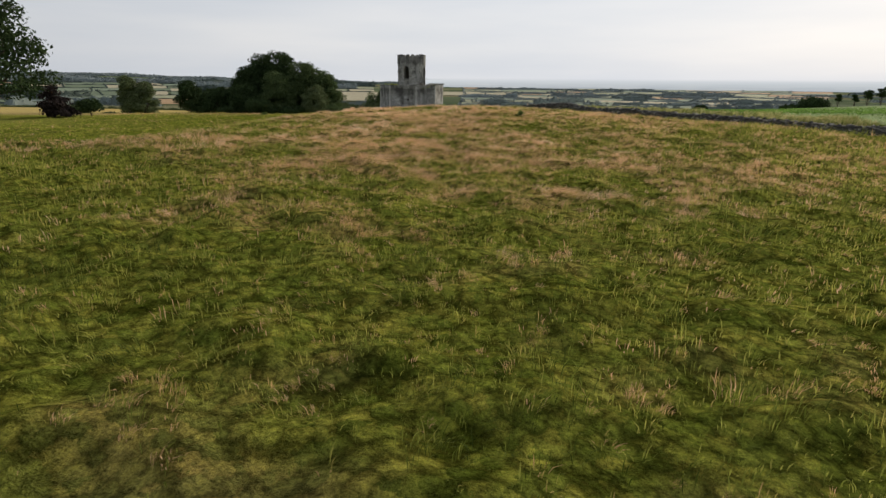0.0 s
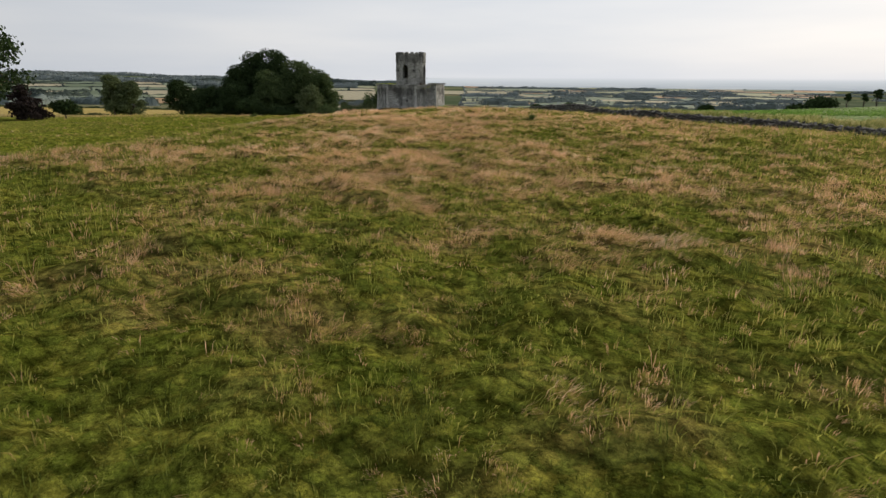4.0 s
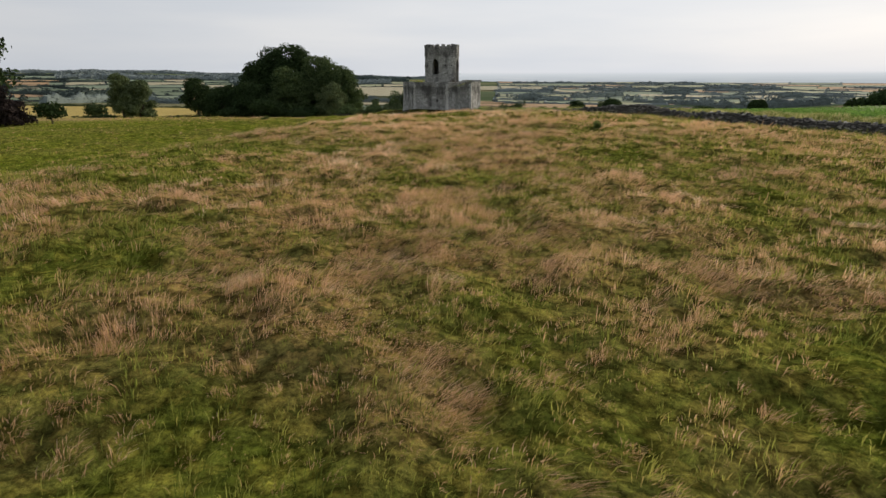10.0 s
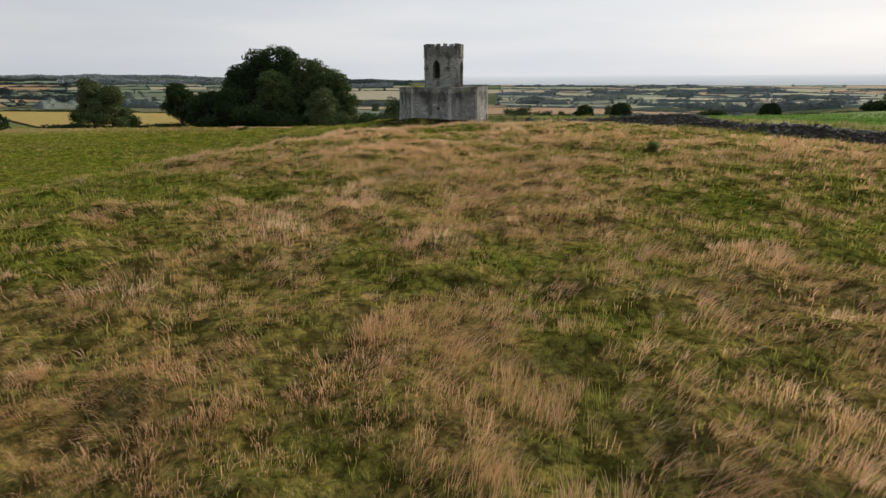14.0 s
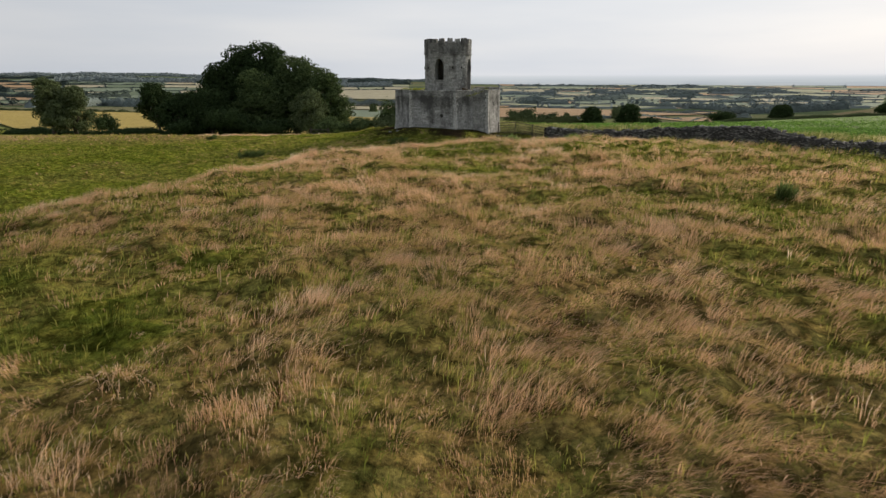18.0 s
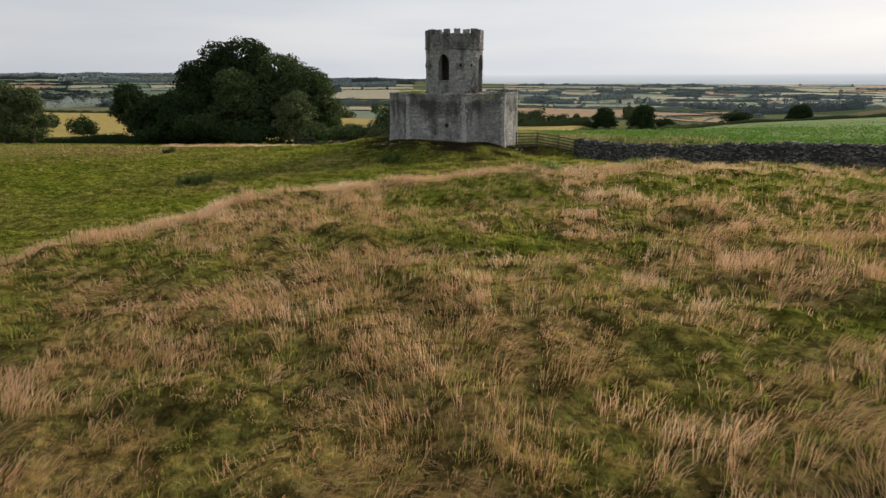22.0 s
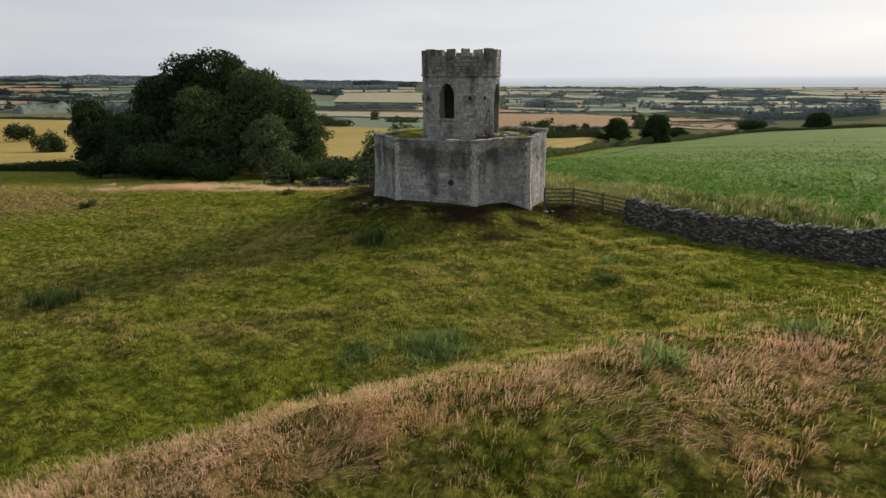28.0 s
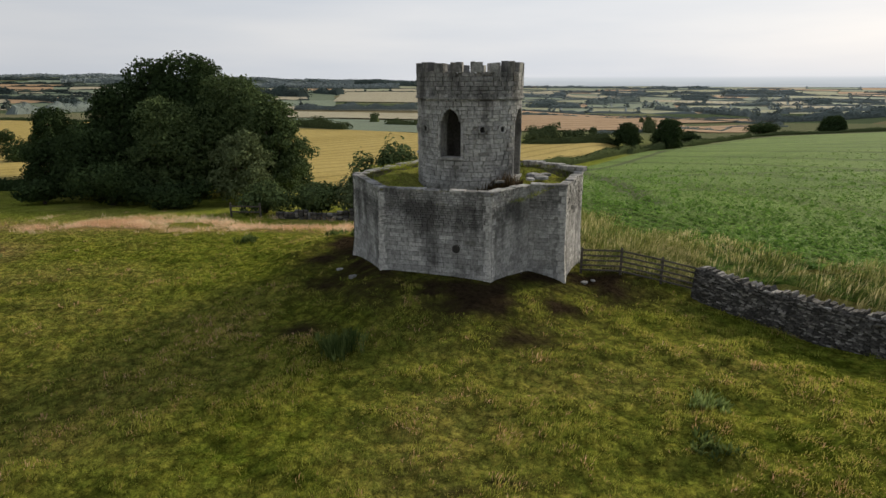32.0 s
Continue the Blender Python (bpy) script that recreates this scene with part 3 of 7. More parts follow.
BARLEY = field_material("ripe_barley", (0.36, 0.27, 0.075), (0.47, 0.36, 0.115), 0.055, 0.5)
# stubble and ley muted and lightened: distance haze put into their colours
STUBBLE = field_material("stubble_orange", (0.33, 0.215, 0.12), (0.42, 0.285, 0.165), 0.02, 1.2)
PALE = field_material("pale_stubble_hazed", (0.34, 0.31, 0.215), (0.43, 0.39, 0.27), 0.02, 0.3)
LEY = field_material("green_ley_hazed", (0.155, 0.195, 0.135), (0.20, 0.24, 0.165))
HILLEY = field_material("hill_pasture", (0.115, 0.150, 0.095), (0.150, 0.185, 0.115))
GRASSLEY = field_material("grass_ley_hazed", (0.235, 0.25, 0.155), (0.30, 0.305, 0.19))
CROPSOIL = field_material("crop_ground", (0.088, 0.158, 0.022), (0.155, 0.240, 0.044), 0.02, -0.35, 0.7, 0.35, (0.05, 0.062, 0.022))


def field(name, label, material, corners, lift=0.25, steps=26):
    """A field laid on the land between four corners."""
    (ax, ay), (bx, by), (cx, cy), (dx, dy) = corners
    u, v = np.meshgrid(np.linspace(0, 1, steps), np.linspace(0, 1, steps))
    x = (ax * (1 - u) + bx * u) * (1 - v) + (dx * (1 - u) + cx * u) * v
    y = (ay * (1 - u) + by * u) * (1 - v) + (dy * (1 - u) + cy * u) * v
    z = land(x, y) + lift
    k = np.arange(steps * steps).reshape(steps, steps)
    q = np.stack([k[:-1, :-1], k[:-1, 1:], k[1:, 1:], k[1:, :-1]], -1)
    return tagged(new(name, mesh_np(name, np.stack([x, y, z], -1), q, 4, [material], True)), label, "field", kind="structure")


PATCH_NAMES = {"hill_pasture": ("green_field", "dark green hill pasture in the far patchwork"), "green_ley_hazed": ("green_field", "green ley in the far patchwork of fields"), "grass_ley_hazed": ("green_field", "yellow-green grass ley in the far patchwork"), "pale_stubble_hazed": ("pale_field", "pale stubble in the far patchwork of fields"), "stubble_orange": ("stubble_field", "warm stubble in the far patchwork of fields")}


def patchwork(bearing, reach, rings, cols, palette, seed):
    """Rows of fields between distances, cut by uneven boundaries; bearings in degrees from +y towards +x."""
    rng = random.Random(seed)
    bounds = []
    at = lambda b, r: (-4.4 + r * math.sin(radians(b)), 70 + r * math.cos(radians(b)))
    for r0, r1 in zip(rings, rings[1:]):
        n = rng.randint(*cols)
        cuts = [bearing + reach * (k + (rng.uniform(-0.28, 0.28) if 0 < k < n else 0)) / n for k in range(n + 1)]
        for b0, b1 in zip(cuts, cuts[1:]):
            material = rng.choice(palette)
            name, label = PATCH_NAMES[material.name]
            s = rng.uniform(-0.25, 0.25)
            k0, k1 = r0 * rng.uniform(0.995, 1.0), r1 * rng.uniform(0.985, 1.0)
            field(name, label, material, [at(b0, r0), at(b1, k0), at(b1 + s, r1), at(b0 + s, k1)], 0.05 + 0.0004 * r1, 9)
            bounds += [(at(b0, r0), at(b1, k0)), (at(b0, r0), at(b0 + s, k1))]
    return bounds




# ---- leaves, trees and hedges ----
def leaf_cloud(points, normals, size, rng, flat=0.6):
    """A quad leaf spray at every point, turned about its normal."""
    n = len(points)
    nr = normals + flat * rng.normal(size=(n, 3))
    nr /= np.linalg.norm(nr, axis=1)[:, None] + 1e-9
    t = np.cross(nr, rng.normal(size=(n, 3)))
    t /= np.linalg.norm(t, axis=1)[:, None] + 1e-9
    b = np.cross(nr, t)
    s = size * rng.uniform(0.6, 1.3, (n, 1))
    w = s * rng.uniform(0.45, 0.8, (n, 1))
    bend = nr * s * 0.25
    vs = np.stack([points - t * s, points - b * w + bend, points + t * s, points + b * w + bend], 1)
    return vs.reshape(-1, 3), np.arange(4 * n)


def lobes_cloud(lobes, n, size, rng, fill=0.35):
    """Leaf points over a set of ellipsoids, mostly near their outside."""
    lobes = np.asarray(lobes, float)
    area = lobes[:, 3] * lobes[:, 4] + lobes[:, 3] * lobes[:, 5] + lobes[:, 4] * lobes[:, 5]
    pick = rng.choice(len(lobes), n, p=area / area.sum())
    d = rng.normal(size=(n, 3))
    d /= np.linalg.norm(d, axis=1)[:, None]
    # knobbly outline: each lobe's radius swells and shrinks with direction
    az, el = np.arctan2(d[:, 1], d[:, 0]) * 2.2, d[:, 2] * 3.0
    r = 0.66 + 0.56 * vnoise(az + pick * 5.1, el + pick * 3.7, 0.55, 3)
    r *= np.where(rng.random(n) < fill, rng.uniform(0.35, 1.0, n), rng.uniform(0.9, 1.06, n))
    p = lobes[pick, :3] + d * lobes[pick, 3:6] * r[:, None]
    return p, d


def crown_clumps(rng, masses, clump, density=1.0):
    """Leaf clumps as ellipsoids, set over the outside of the crown's few great masses (x, y, z, rx, ry, rz)."""
    out = []
    for cx, cy, cz, rx, ry, rz in masses:
        n = max(6, int(density * 2.6 * (rx * ry + rx * rz + ry * rz) / (clump * clump)))
        for i in range(n):
            w = 1 - 2 * (i + 0.5) / n
            if w < -0.75:
                continue
            a, h = 2.39996 * i + rng.uniform(-0.5, 0.5), math.sqrt(max(0.0, 1 - w * w))
            f = rng.uniform(0.78, 1.04)
            p = np.array([cx + rx * f * h * math.cos(a), cy + ry * f * h * math.sin(a), cz + rz * f * w])
            if any(((p[0] - m[0]) / m[3]) ** 2 + ((p[1] - m[1]) / m[4]) ** 2 + ((p[2] - m[2]) / m[5]) ** 2 < 0.5 for m in masses):
                continue
            r = clump * rng.uniform(0.6, 1.25)
            out.append((*p, r, r, r * rng.uniform(0.6, 0.85)))
    return out


def crown_mesh(clumps, masses, leaves, leaf, rng, material, floor=0.0):
    """Leaf sprays thick over the upper side of each clump, ragged at its lip, and a few within."""
    c = np.asarray(clumps, float)
    area = c[:, 3] * c[:, 4] + 0.2
    pick = rng.choice(len(c), leaves, p=area / area.sum())
    d = rng.normal(size=(leaves, 3)) + np.array([0, 0, 0.55])
    d /= np.linalg.norm(d, axis=1)[:, None]
    r = np.where(rng.random(leaves) < 0.25, rng.uniform(0.3, 0.95, leaves), rng.uniform(0.85, 1.12, leaves))
    p = c[pick, :3] + d * c[pick, 3:6] * r[:, None]
    # twigs that stray from the clump break its outline
    stray = rng.random(leaves) < 0.04
    p[stray] += d[stray] * c[pick[stray], 3:4] * rng.uniform(0.05, 0.28, (int(stray.sum()), 1))
    m = np.asarray(masses, float)
    n2 = leaves // 10
    pk = rng.integers(0, len(m), n2)
    d2 = rng.normal(size=(n2, 3))
    d2 /= np.linalg.norm(d2, axis=1)[:, None]
    p2 = m[pk, :3] + d2 * m[pk, 3:6] * rng.uniform(0.55, 0.85, (n2, 1))
    p, d = np.r_[p, p2], np.r_[d, d2]
    keep = p[:, 2] > floor
    lv, lf = leaf_cloud(p[keep], d[keep], leaf, rng, 0.45)
    return mesh_np("crown", lv, lf, 4, [material])


def tree(name, place, height, spread, label, material, lobes=9, leaves=9000, leaf=0.3, trunk=0.35, low=0.12, seed=1, group="", shape="round", clump=None):
    """A broadleaf tree: tapered trunk, limbs to its great masses, and a crown of leaf clumps with gaps."""
    rng = np.random.default_rng(seed)
    x, y = place
    z = land1(x, y)
    t = thing(name, (x, y, z), label, "tree", group)
    pts = [(0, 0, -0.3)]
    for i in range(1, 6):
        pts.append((rng.normal(0, 0.12) * i * 0.3, rng.normal(0, 0.12) * i * 0.3, height * 0.13 * i))
    vs, fs = tube(pts, [trunk * (1.35 if i == 0 else 1 - 0.16 * i) for i in range(6)], 9)
    masses = []
    if shape == "round":
        masses.append((0, 0, height * 0.50, spread * 0.62, spread * 0.62, height * 0.36))
        for i in range(2 * lobes):
            a, f = 2.399 * i + rng.uniform(-0.6, 0.6), (i + 0.5) / (2 * lobes)
            hz = height * (low + 0.12 + (0.70 - low) * f) * rng.uniform(0.9, 1.08)
            rad = spread * (0.70 - 0.42 * f ** 2.2) * rng.uniform(0.72, 1.10)
            lr = spread * rng.uniform(0.15, 0.30) * (1 - 0.2 * f)
            masses.append((rad * math.cos(a), rad * math.sin(a), hz, lr, lr, min(lr * rng.uniform(0.8, 1.4), height * 0.16)))
        masses.append((0.08 * spread, 0, height * 0.81, spread * 0.44, spread * 0.44, height * 0.14))
    elif shape == "open":
        for i in range(lobes):
            a, f = 2.399 * i + rng.uniform(-0.5, 0.5), (i + 0.5) / lobes
            hz = height * (low + 0.1 + (0.78 - low) * f)
            rad = spread * (0.66 - 0.5 * f ** 1.5) * rng.uniform(0.6, 1.1)
            lr = spread * rng.uniform(0.24, 0.36)
            masses.append((rad * math.cos(a), rad * math.sin(a), hz, lr, lr, min(lr * 0.8, height * 0.14)))
    else:
        for i in range(lobes):
            a, f = 2.399 * i + rng.uniform(-0.4, 0.4), (i + 0.5) / lobes
            if shape == "cone":
                hz, rad, lr = height * (low + (0.95 - low) * f), spread * 0.5 * (1 - f) * rng.uniform(0.6, 1.1), spread * (0.55 * (1 - f) + 0.12)
                masses.append((rad * math.cos(a), rad * math.sin(a), hz, lr, lr, lr * 0.24))
            elif shape == "tiers":
                hz, rad = height * (low + (0.9 - low) * f), spread * (0.75 - 0.45 * f) * rng.uniform(0.75, 1.15)
                lr = spread * rng.uniform(0.22, 0.34)
                masses.append((rad * math.cos(a), rad * math.sin(a), hz, lr * 1.2, lr * 1.2, lr * 0.35))
            else:
                hz = height * (low + (0.9 - low) * f)
                rad, lr = spread * 0.5 * rng.uniform(0.3, 1.0), spread * rng.uniform(0.35, 0.55)
                masses.append((rad * math.cos(a), rad * math.sin(a), hz, lr, lr, lr * 0.5))
    for i, lobe in enumerate(masses):
        b0 = Vector(pts[min(5, 1 + i % 4)])
        b1 = Vector(lobe[:3])
        mid = (b0 + b1) / 2 + Vector((rng.normal(0, 0.3), rng.normal(0, 0.3), -0.3))
        v2, f2 = tube([b0, mid, b1], [trunk * 0.4, trunk * 0.25, trunk * 0.06], 5)
        k = len(vs)
        vs += v2
        fs += [tuple(a + k for a in q) for q in f2]
    part_np("trunk", mesh_np("trunk", [tuple(v) for v in vs], fs, 4, [BARK], True), t, "bark-covered trunk and limbs")
    clumps = crown_clumps(rng, masses, clump or max(0.35, 0.17 * spread), 1.0 if shape == "round" else 0.8)
    part_np("crown", crown_mesh(clumps, masses, leaves, leaf, rng, material, height * low * 0.6), t, "leafy crown with an uneven outline")
    return t


def bush(name, place, size, height, label, material, leaves=1200, leaf=0.25, seed=1, category="bush", group=""):
    rng = np.random.default_rng(seed)
    x, y = place
    t = thing(name, (x, y, land1(x, y)), label, category, group)
    ls = [(rng.normal(0, size * 0.33), rng.normal(0, size * 0.33), height * rng.uniform(0.3, 0.62), size * rng.uniform(0.3, 0.5), size * rng.uniform(0.3, 0.5), height * rng.uniform(0.28, 0.4)) for _ in range(6)]
    ls.append((0, 0, height * 0.55, size * 0.45, size * 0.45, height * 0.45))
    p, d = lobes_cloud(ls, leaves, leaf, rng)
    keep = p[:, 2] > 0
    lv, lf = leaf_cloud(p[keep], d[keep], leaf, rng, 0.28)
    part_np("crown", mesh_np("crown", lv, lf, 4, [material]), t)
    vs, fs = tube([(0, 0, -0.2), (0.05, 0, height * 0.3), (0, 0.05, height * 0.6)], [size * 0.06, size * 0.045, size * 0.02], 6)
    part_np("trunk", mesh_np("trunk", [tuple(v) for v in vs], fs, 4, [BARK], True), t)
    return t


def hedge_points(path, width, height, n, rng, lump=6.0):
    """Leaf points along a hedge of uneven height."""
    path = np.asarray(path, float)
    seg = np.hypot(*np.diff(path, axis=0).T)
    s = rng.uniform(0, seg.sum(), n)
    cum = np.r_[0, np.cumsum(seg)]
    x, y = np.interp(s, cum, path[:, 0]), np.interp(s, cum, path[:, 1])
    k = np.clip(np.searchsorted(cum, s) - 1, 0, len(seg) - 1)
    tang = (np.diff(path, axis=0) / seg[:, None])[k]
    h = height * (0.55 + 0.9 * vnoise(s, s * 0 + height, lump, 5))
    a = rng.uniform(-0.15, math.pi + 0.15, n)
    r = rng.uniform(0.75, 1.05, n)
    off = np.cos(a) * width * 0.5 * r
    px, py = x - tang[:, 1] * off, y + tang[:, 0] * off
    pz = land(x, y) + np.maximum(np.sin(a), 0) * h * r
    d = np.stack([-tang[:, 1] * np.cos(a), tang[:, 0] * np.cos(a), np.sin(a) + 0.2], -1)
    return np.stack([px, py, pz], -1), d


def hedge(name, label, path, width, height, leaves, leaf, material, seed=1, lump=6.0):
    """A hedge or belt of trees: a lumpy heart and leaf sprays over it."""
    rng = np.random.default_rng(seed)
    p, d = hedge_points(path, width, height, leaves, rng, lump)
    lv, lf = leaf_cloud(p, d, leaf, rng, 0.35)
    pts = np.asarray(path, float)
    seg = np.hypot(*np.diff(pts, axis=0).T)
    cum = np.r_[0, np.cumsum(seg)]
    s = np.linspace(0, cum[-1], max(8, min(160, int(3.5 * cum[-1] / max(lump, 0.5)))))
    x, y = np.interp(s, cum, pts[:, 0]), np.interp(s, cum, pts[:, 1])
    k = np.clip(np.searchsorted(cum, s) - 1, 0, len(seg) - 1)
    tang = (np.diff(pts, axis=0) / seg[:, None])[k]
    h = 0.86 * height * (0.55 + 0.9 * vnoise(s, s * 0 + height, lump, 5))
    h[0] = h[-1] = 0.05 * height
    a = np.linspace(0, math.pi, 7)
    co, si = np.cos(a) * width * 0.42, np.maximum(np.sin(a), 0) ** 0.7
    rough = 0.85 + 0.3 * rng.random((len(s), 7))
    X = x[:, None] - tang[:, 1:2] * co * rough
    Y = y[:, None] + tang[:, 0:1] * co * rough
    Z = land(x, y)[:, None] - 0.1 * height + h[:, None] * (si * rough + 0.1)
    core = np.stack([X, Y, Z], -1).reshape(-1, 3)
    g = np.arange(len(core)).reshape(len(s), 7)
    cf = np.stack([g[:-1, :-1], g[1:, :-1], g[1:, 1:], g[:-1, 1:]], -1).reshape(-1)
    return tagged(new(name, mesh_np(name, np.r_[lv, core], np.r_[lf, cf + len(lv)], 4, [material])), label, "hedge", kind="stuff")


# ---- stones ----
STONE_FACES = np.array([[4, 5, 6, 7], [0, 1, 5, 4], [1, 2, 6, 5], [2, 3, 7, 6], [3, 0, 4, 7]])


def unit_stones(count, seed, inset=0.07, jit=0.05):
    """Unit stones: the back lies in y = 0, the worn face looks to -y."""
    rng = np.random.default_rng(seed)
    out = []
    for _ in range(count):
        c = np.array([(-0.5, -0.5), (0.5, -0.5), (0.5, 0.5), (-0.5, 0.5)])
        back = np.c_[c[:, 0], np.zeros(4), c[:, 1]]
        f = c * (1 - 2 * inset) + rng.uniform(-jit, jit, (4, 2))
        front = np.c_[f[:, 0], -rng.uniform(0.75, 1.0, 4), f[:, 1]]
        out.append(np.r_[back, front])
    return out


UNITS = unit_stones(10, 5, 0.04, 0.03)
ROUGH = unit_stones(10, 6, 0.11, 0.08)


def lay_stones(name, stones, units, near_mat, rest_mat, parent, nearest=None, limit=300):
    """Stones as (matrix, width, depth, height): the nearest ones as parts of their own, the others joined."""
    order = sorted(range(len(stones)), key=nearest and (lambda i: nearest(stones[i][0].translation)) or (lambda i: i))
    near, rest = order[:limit], order[limit:]
    shared = []
    for i, u in enumerate(units):
        shared.append(mesh_np(name, u, STONE_FACES, 4, [near_mat]))
    for k, i in enumerate(near):
        m, w, d, h = stones[i]
        ob = new(name, shared[k % len(shared)])
        ob.parent = parent
        ob.matrix_parent_inverse = Matrix.Translation(-parent.location)
        ob.matrix_basis = m @ Matrix.Diagonal((w, d, h, 1))
    if rest:
        vs, fs = [], []
        for k, i in enumerate(rest):
            m, w, d, h = stones[i]
            a = np.array(m @ Matrix.Diagonal((w, d, h, 1)))
            vs.append(units[k % len(units)] @ a[:3, :3].T + a[:3, 3])
            fs.append(STONE_FACES + 8 * k)
        ob = part_np(name + "work", mesh_np(name + "work", np.concatenate(vs), np.concatenate(fs), 4, [rest_mat]), parent, kind="stuff")
        ob.matrix_parent_inverse = Matrix.Translation(-parent.location)


def under(ob, parent):
    """Puts a part whose mesh is in world metres under its thing."""
    ob.parent = parent
    ob.matrix_parent_inverse = Matrix.Translation(-parent.location)
    return ob


# ---- the folly tower on its bastion ----
folly = thing("folly_tower", (TX, TY, land1(TX, TY - 5)), "weathered grey stone folly tower standing on a battered bastion", "tower")
TOP = 3.5
FOOT = [(-10.27, 94.56), (-8.55, 91.35), (-4.50, 90.68), (-3.05, 92.55), (-1.73, 92.33), (-0.69, 95.77), (-2.4, 99.2), (-7.9, 99.4)]
SALIENT = [1, 0.55, 1, 0, 1, 0.7, 1, 1]
srng = random.Random(3)
bast = []


def flare(z, s):
    """How far the foot of the wall stands out."""
    return (0.04 + 0.09 * s) * max(0.0, (1.3 - z) / 1.7) ** 1.6 + 0.012 * s * max(0, 3 - z)


def face_point(i, u, z, out=0.0):
    (ax, ay), (bx, by) = FOOT[i], FOOT[(i + 1) % len(FOOT)]
    dx, dy = bx - ax, by - ay
    n = math.hypot(dx, dy)
    nx_, ny_ = dy / n, -dx / n
    f0, f1 = flare(z, SALIENT[i]), flare(z, SALIENT[(i + 1) % len(FOOT)])
    w0, w1 = max(0, 1 - u * 2.2) ** 2, max(0, 1 - (1 - u) * 2.2) ** 2
    base = flare(z, 0.0)
    o = base + (f0 - base) * w0 + (f1 - base) * w1 + out
    # corners also spread along the wall
    ex = -(f0 - base) * w0 + (f1 - base) * w1
    return Vector((ax + dx * u + nx_ * o + dx / n * ex * 0.6, ay + dy * u + ny_ * o + dy / n * ex * 0.6, z)), Vector((nx_, ny_, 0)), n


LOW = -0.9


def face_stone(i, u0, u1, z0, z1, depth, gap=0.008, back=0.015):
    """A stone of the facing between two places along a wall face."""
    zc, uc = (z0 + z1) / 2, (u0 + u1) / 2
    pa, nrm, _ = face_point(i, u0, zc)
    pb, _, _ = face_point(i, u1, zc)
    up = (face_point(i, uc, z1)[0] - face_point(i, uc, z0)[0]).normalized()
    along = pb - pa
    wid = along.length
    along.normalize()
    out = up.cross(along).normalized()
    m = Matrix(((along.x, out.x, up.x, 0), (along.y, out.y, up.y, 0), (along.z, out.z, up.z, 0), (0, 0, 0, 1)))
    if out.dot(nrm) > 0:
        m = m @ Matrix.Diagonal((1, -1, 1, 1))
    return (Matrix.Translation((pa + pb) / 2 - nrm * back) @ m, wid - gap, depth, z1 - z0 - gap)


quoins = []
for i in range(len(FOOT)):
    ln = face_point(i, 0.5, 0)[2]
    z = LOW
    while z < TOP - 0.05:
        h = srng.uniform(0.12, 0.21) if z < 2.05 else srng.uniform(0.07, 0.12)
        h = min(h, TOP - z)
        u = 0.0
        while u < 1 - 1e-6:
            w = (srng.uniform(0.18, 0.46) if z < 2.05 else srng.uniform(0.12, 0.28)) / ln
            if 1 - (u + w) < 0.14 / ln:
                w = 1 - u
            if srng.random() > (0.03 if z > 2.6 else 0.01):
                bast.append(face_stone(i, u, u + w, z, z + h, srng.uniform(0.020, 0.032) if z < 2.05 else srng.uniform(0.025, 0.065), 0.006 if z < 2.05 else 0.014))
            u += w
        z += h
    # dressed corner stones, long and short by turns
    z, k = LOW + 0.05, 0
    while z < TOP - 0.2:
        h = srng.uniform(0.20, 0.30)
        long_, short_ = srng.uniform(0.22, 0.28), srng.uniform(0.15, 0.20)
        if SALIENT[i] > 0.5:
            quoins.append(face_stone(i, -0.05 / ln, (long_ if k % 2 else short_) / ln, z, z + h, 0.05, 0.006))
        if SALIENT[(i + 1) % len(FOOT)] > 0.5:
            quoins.append(face_stone(i, 1 - (short_ if k % 2 else long_) / ln, 1 + 0.05 / ln, z, z + h, 0.05, 0.006))
        z += h
        k += 1

# rubble core behind the facing
us, zs = np.linspace(-0.014, 1.014, 12), np.linspace(LOW, TOP - 0.06, 14)
for i in range(len(FOOT)):
    vs, fs = [], []
    for z in zs:
        for u in us:
            vs.append(tuple(face_point(i, u, z, -0.012)[0]))
    for a in range(len(zs) - 1):
        for b in range(len(us) - 1):
            q = a * len(us) + b
            fs.append((q, q + 1, q + len(us) + 1, q + len(us)))
    under(part_np("core_wall", mesh_np("core_wall", vs, fs, 4, [MORTAR])), folly)

# turf that fills the bastion's top


def bastion_top(x, y, inner=1.0):
    """Height of the turf inside the parapet: sunk before the tower, heaped up on either side."""
    side = sstep(1.2, 3.4, -(x - TX)) * 0.50 + sstep(1.6, 3.4, x - TX) * 0.36 + sstep(0, 2.5, y - TY) * 0.3
    return TOP - 0.42 + np.minimum(side, 0.55) * sstep(0.0, 0.3, inner) + 0.14 * (vnoise(x, y, 1.1, 4) - 0.5)


rings, vs, fs = 10, [], []
rim = []
for i in range(len(FOOT)):
    for u in np.linspace(0, 1, 14)[:-1]:
        rim.append(face_point(i, u, TOP, -0.22)[0])
for j in range(rings + 1):
    f = j / rings
    for p in rim:
        x, y = p.x * (1 - f) + TX * f, p.y * (1 - f) + TY * f
        vs.append((x, y, float(bastion_top(x, y, f))))
for j in range(rings):
    for k in range(len(rim)):
        k2 = (k + 1) % len(rim)
        fs.append((j * len(rim) + k, j * len(rim) + k2, (j + 1) * len(rim) + k2, (j + 1) * len(rim) + k))
tv = np.array(vs)
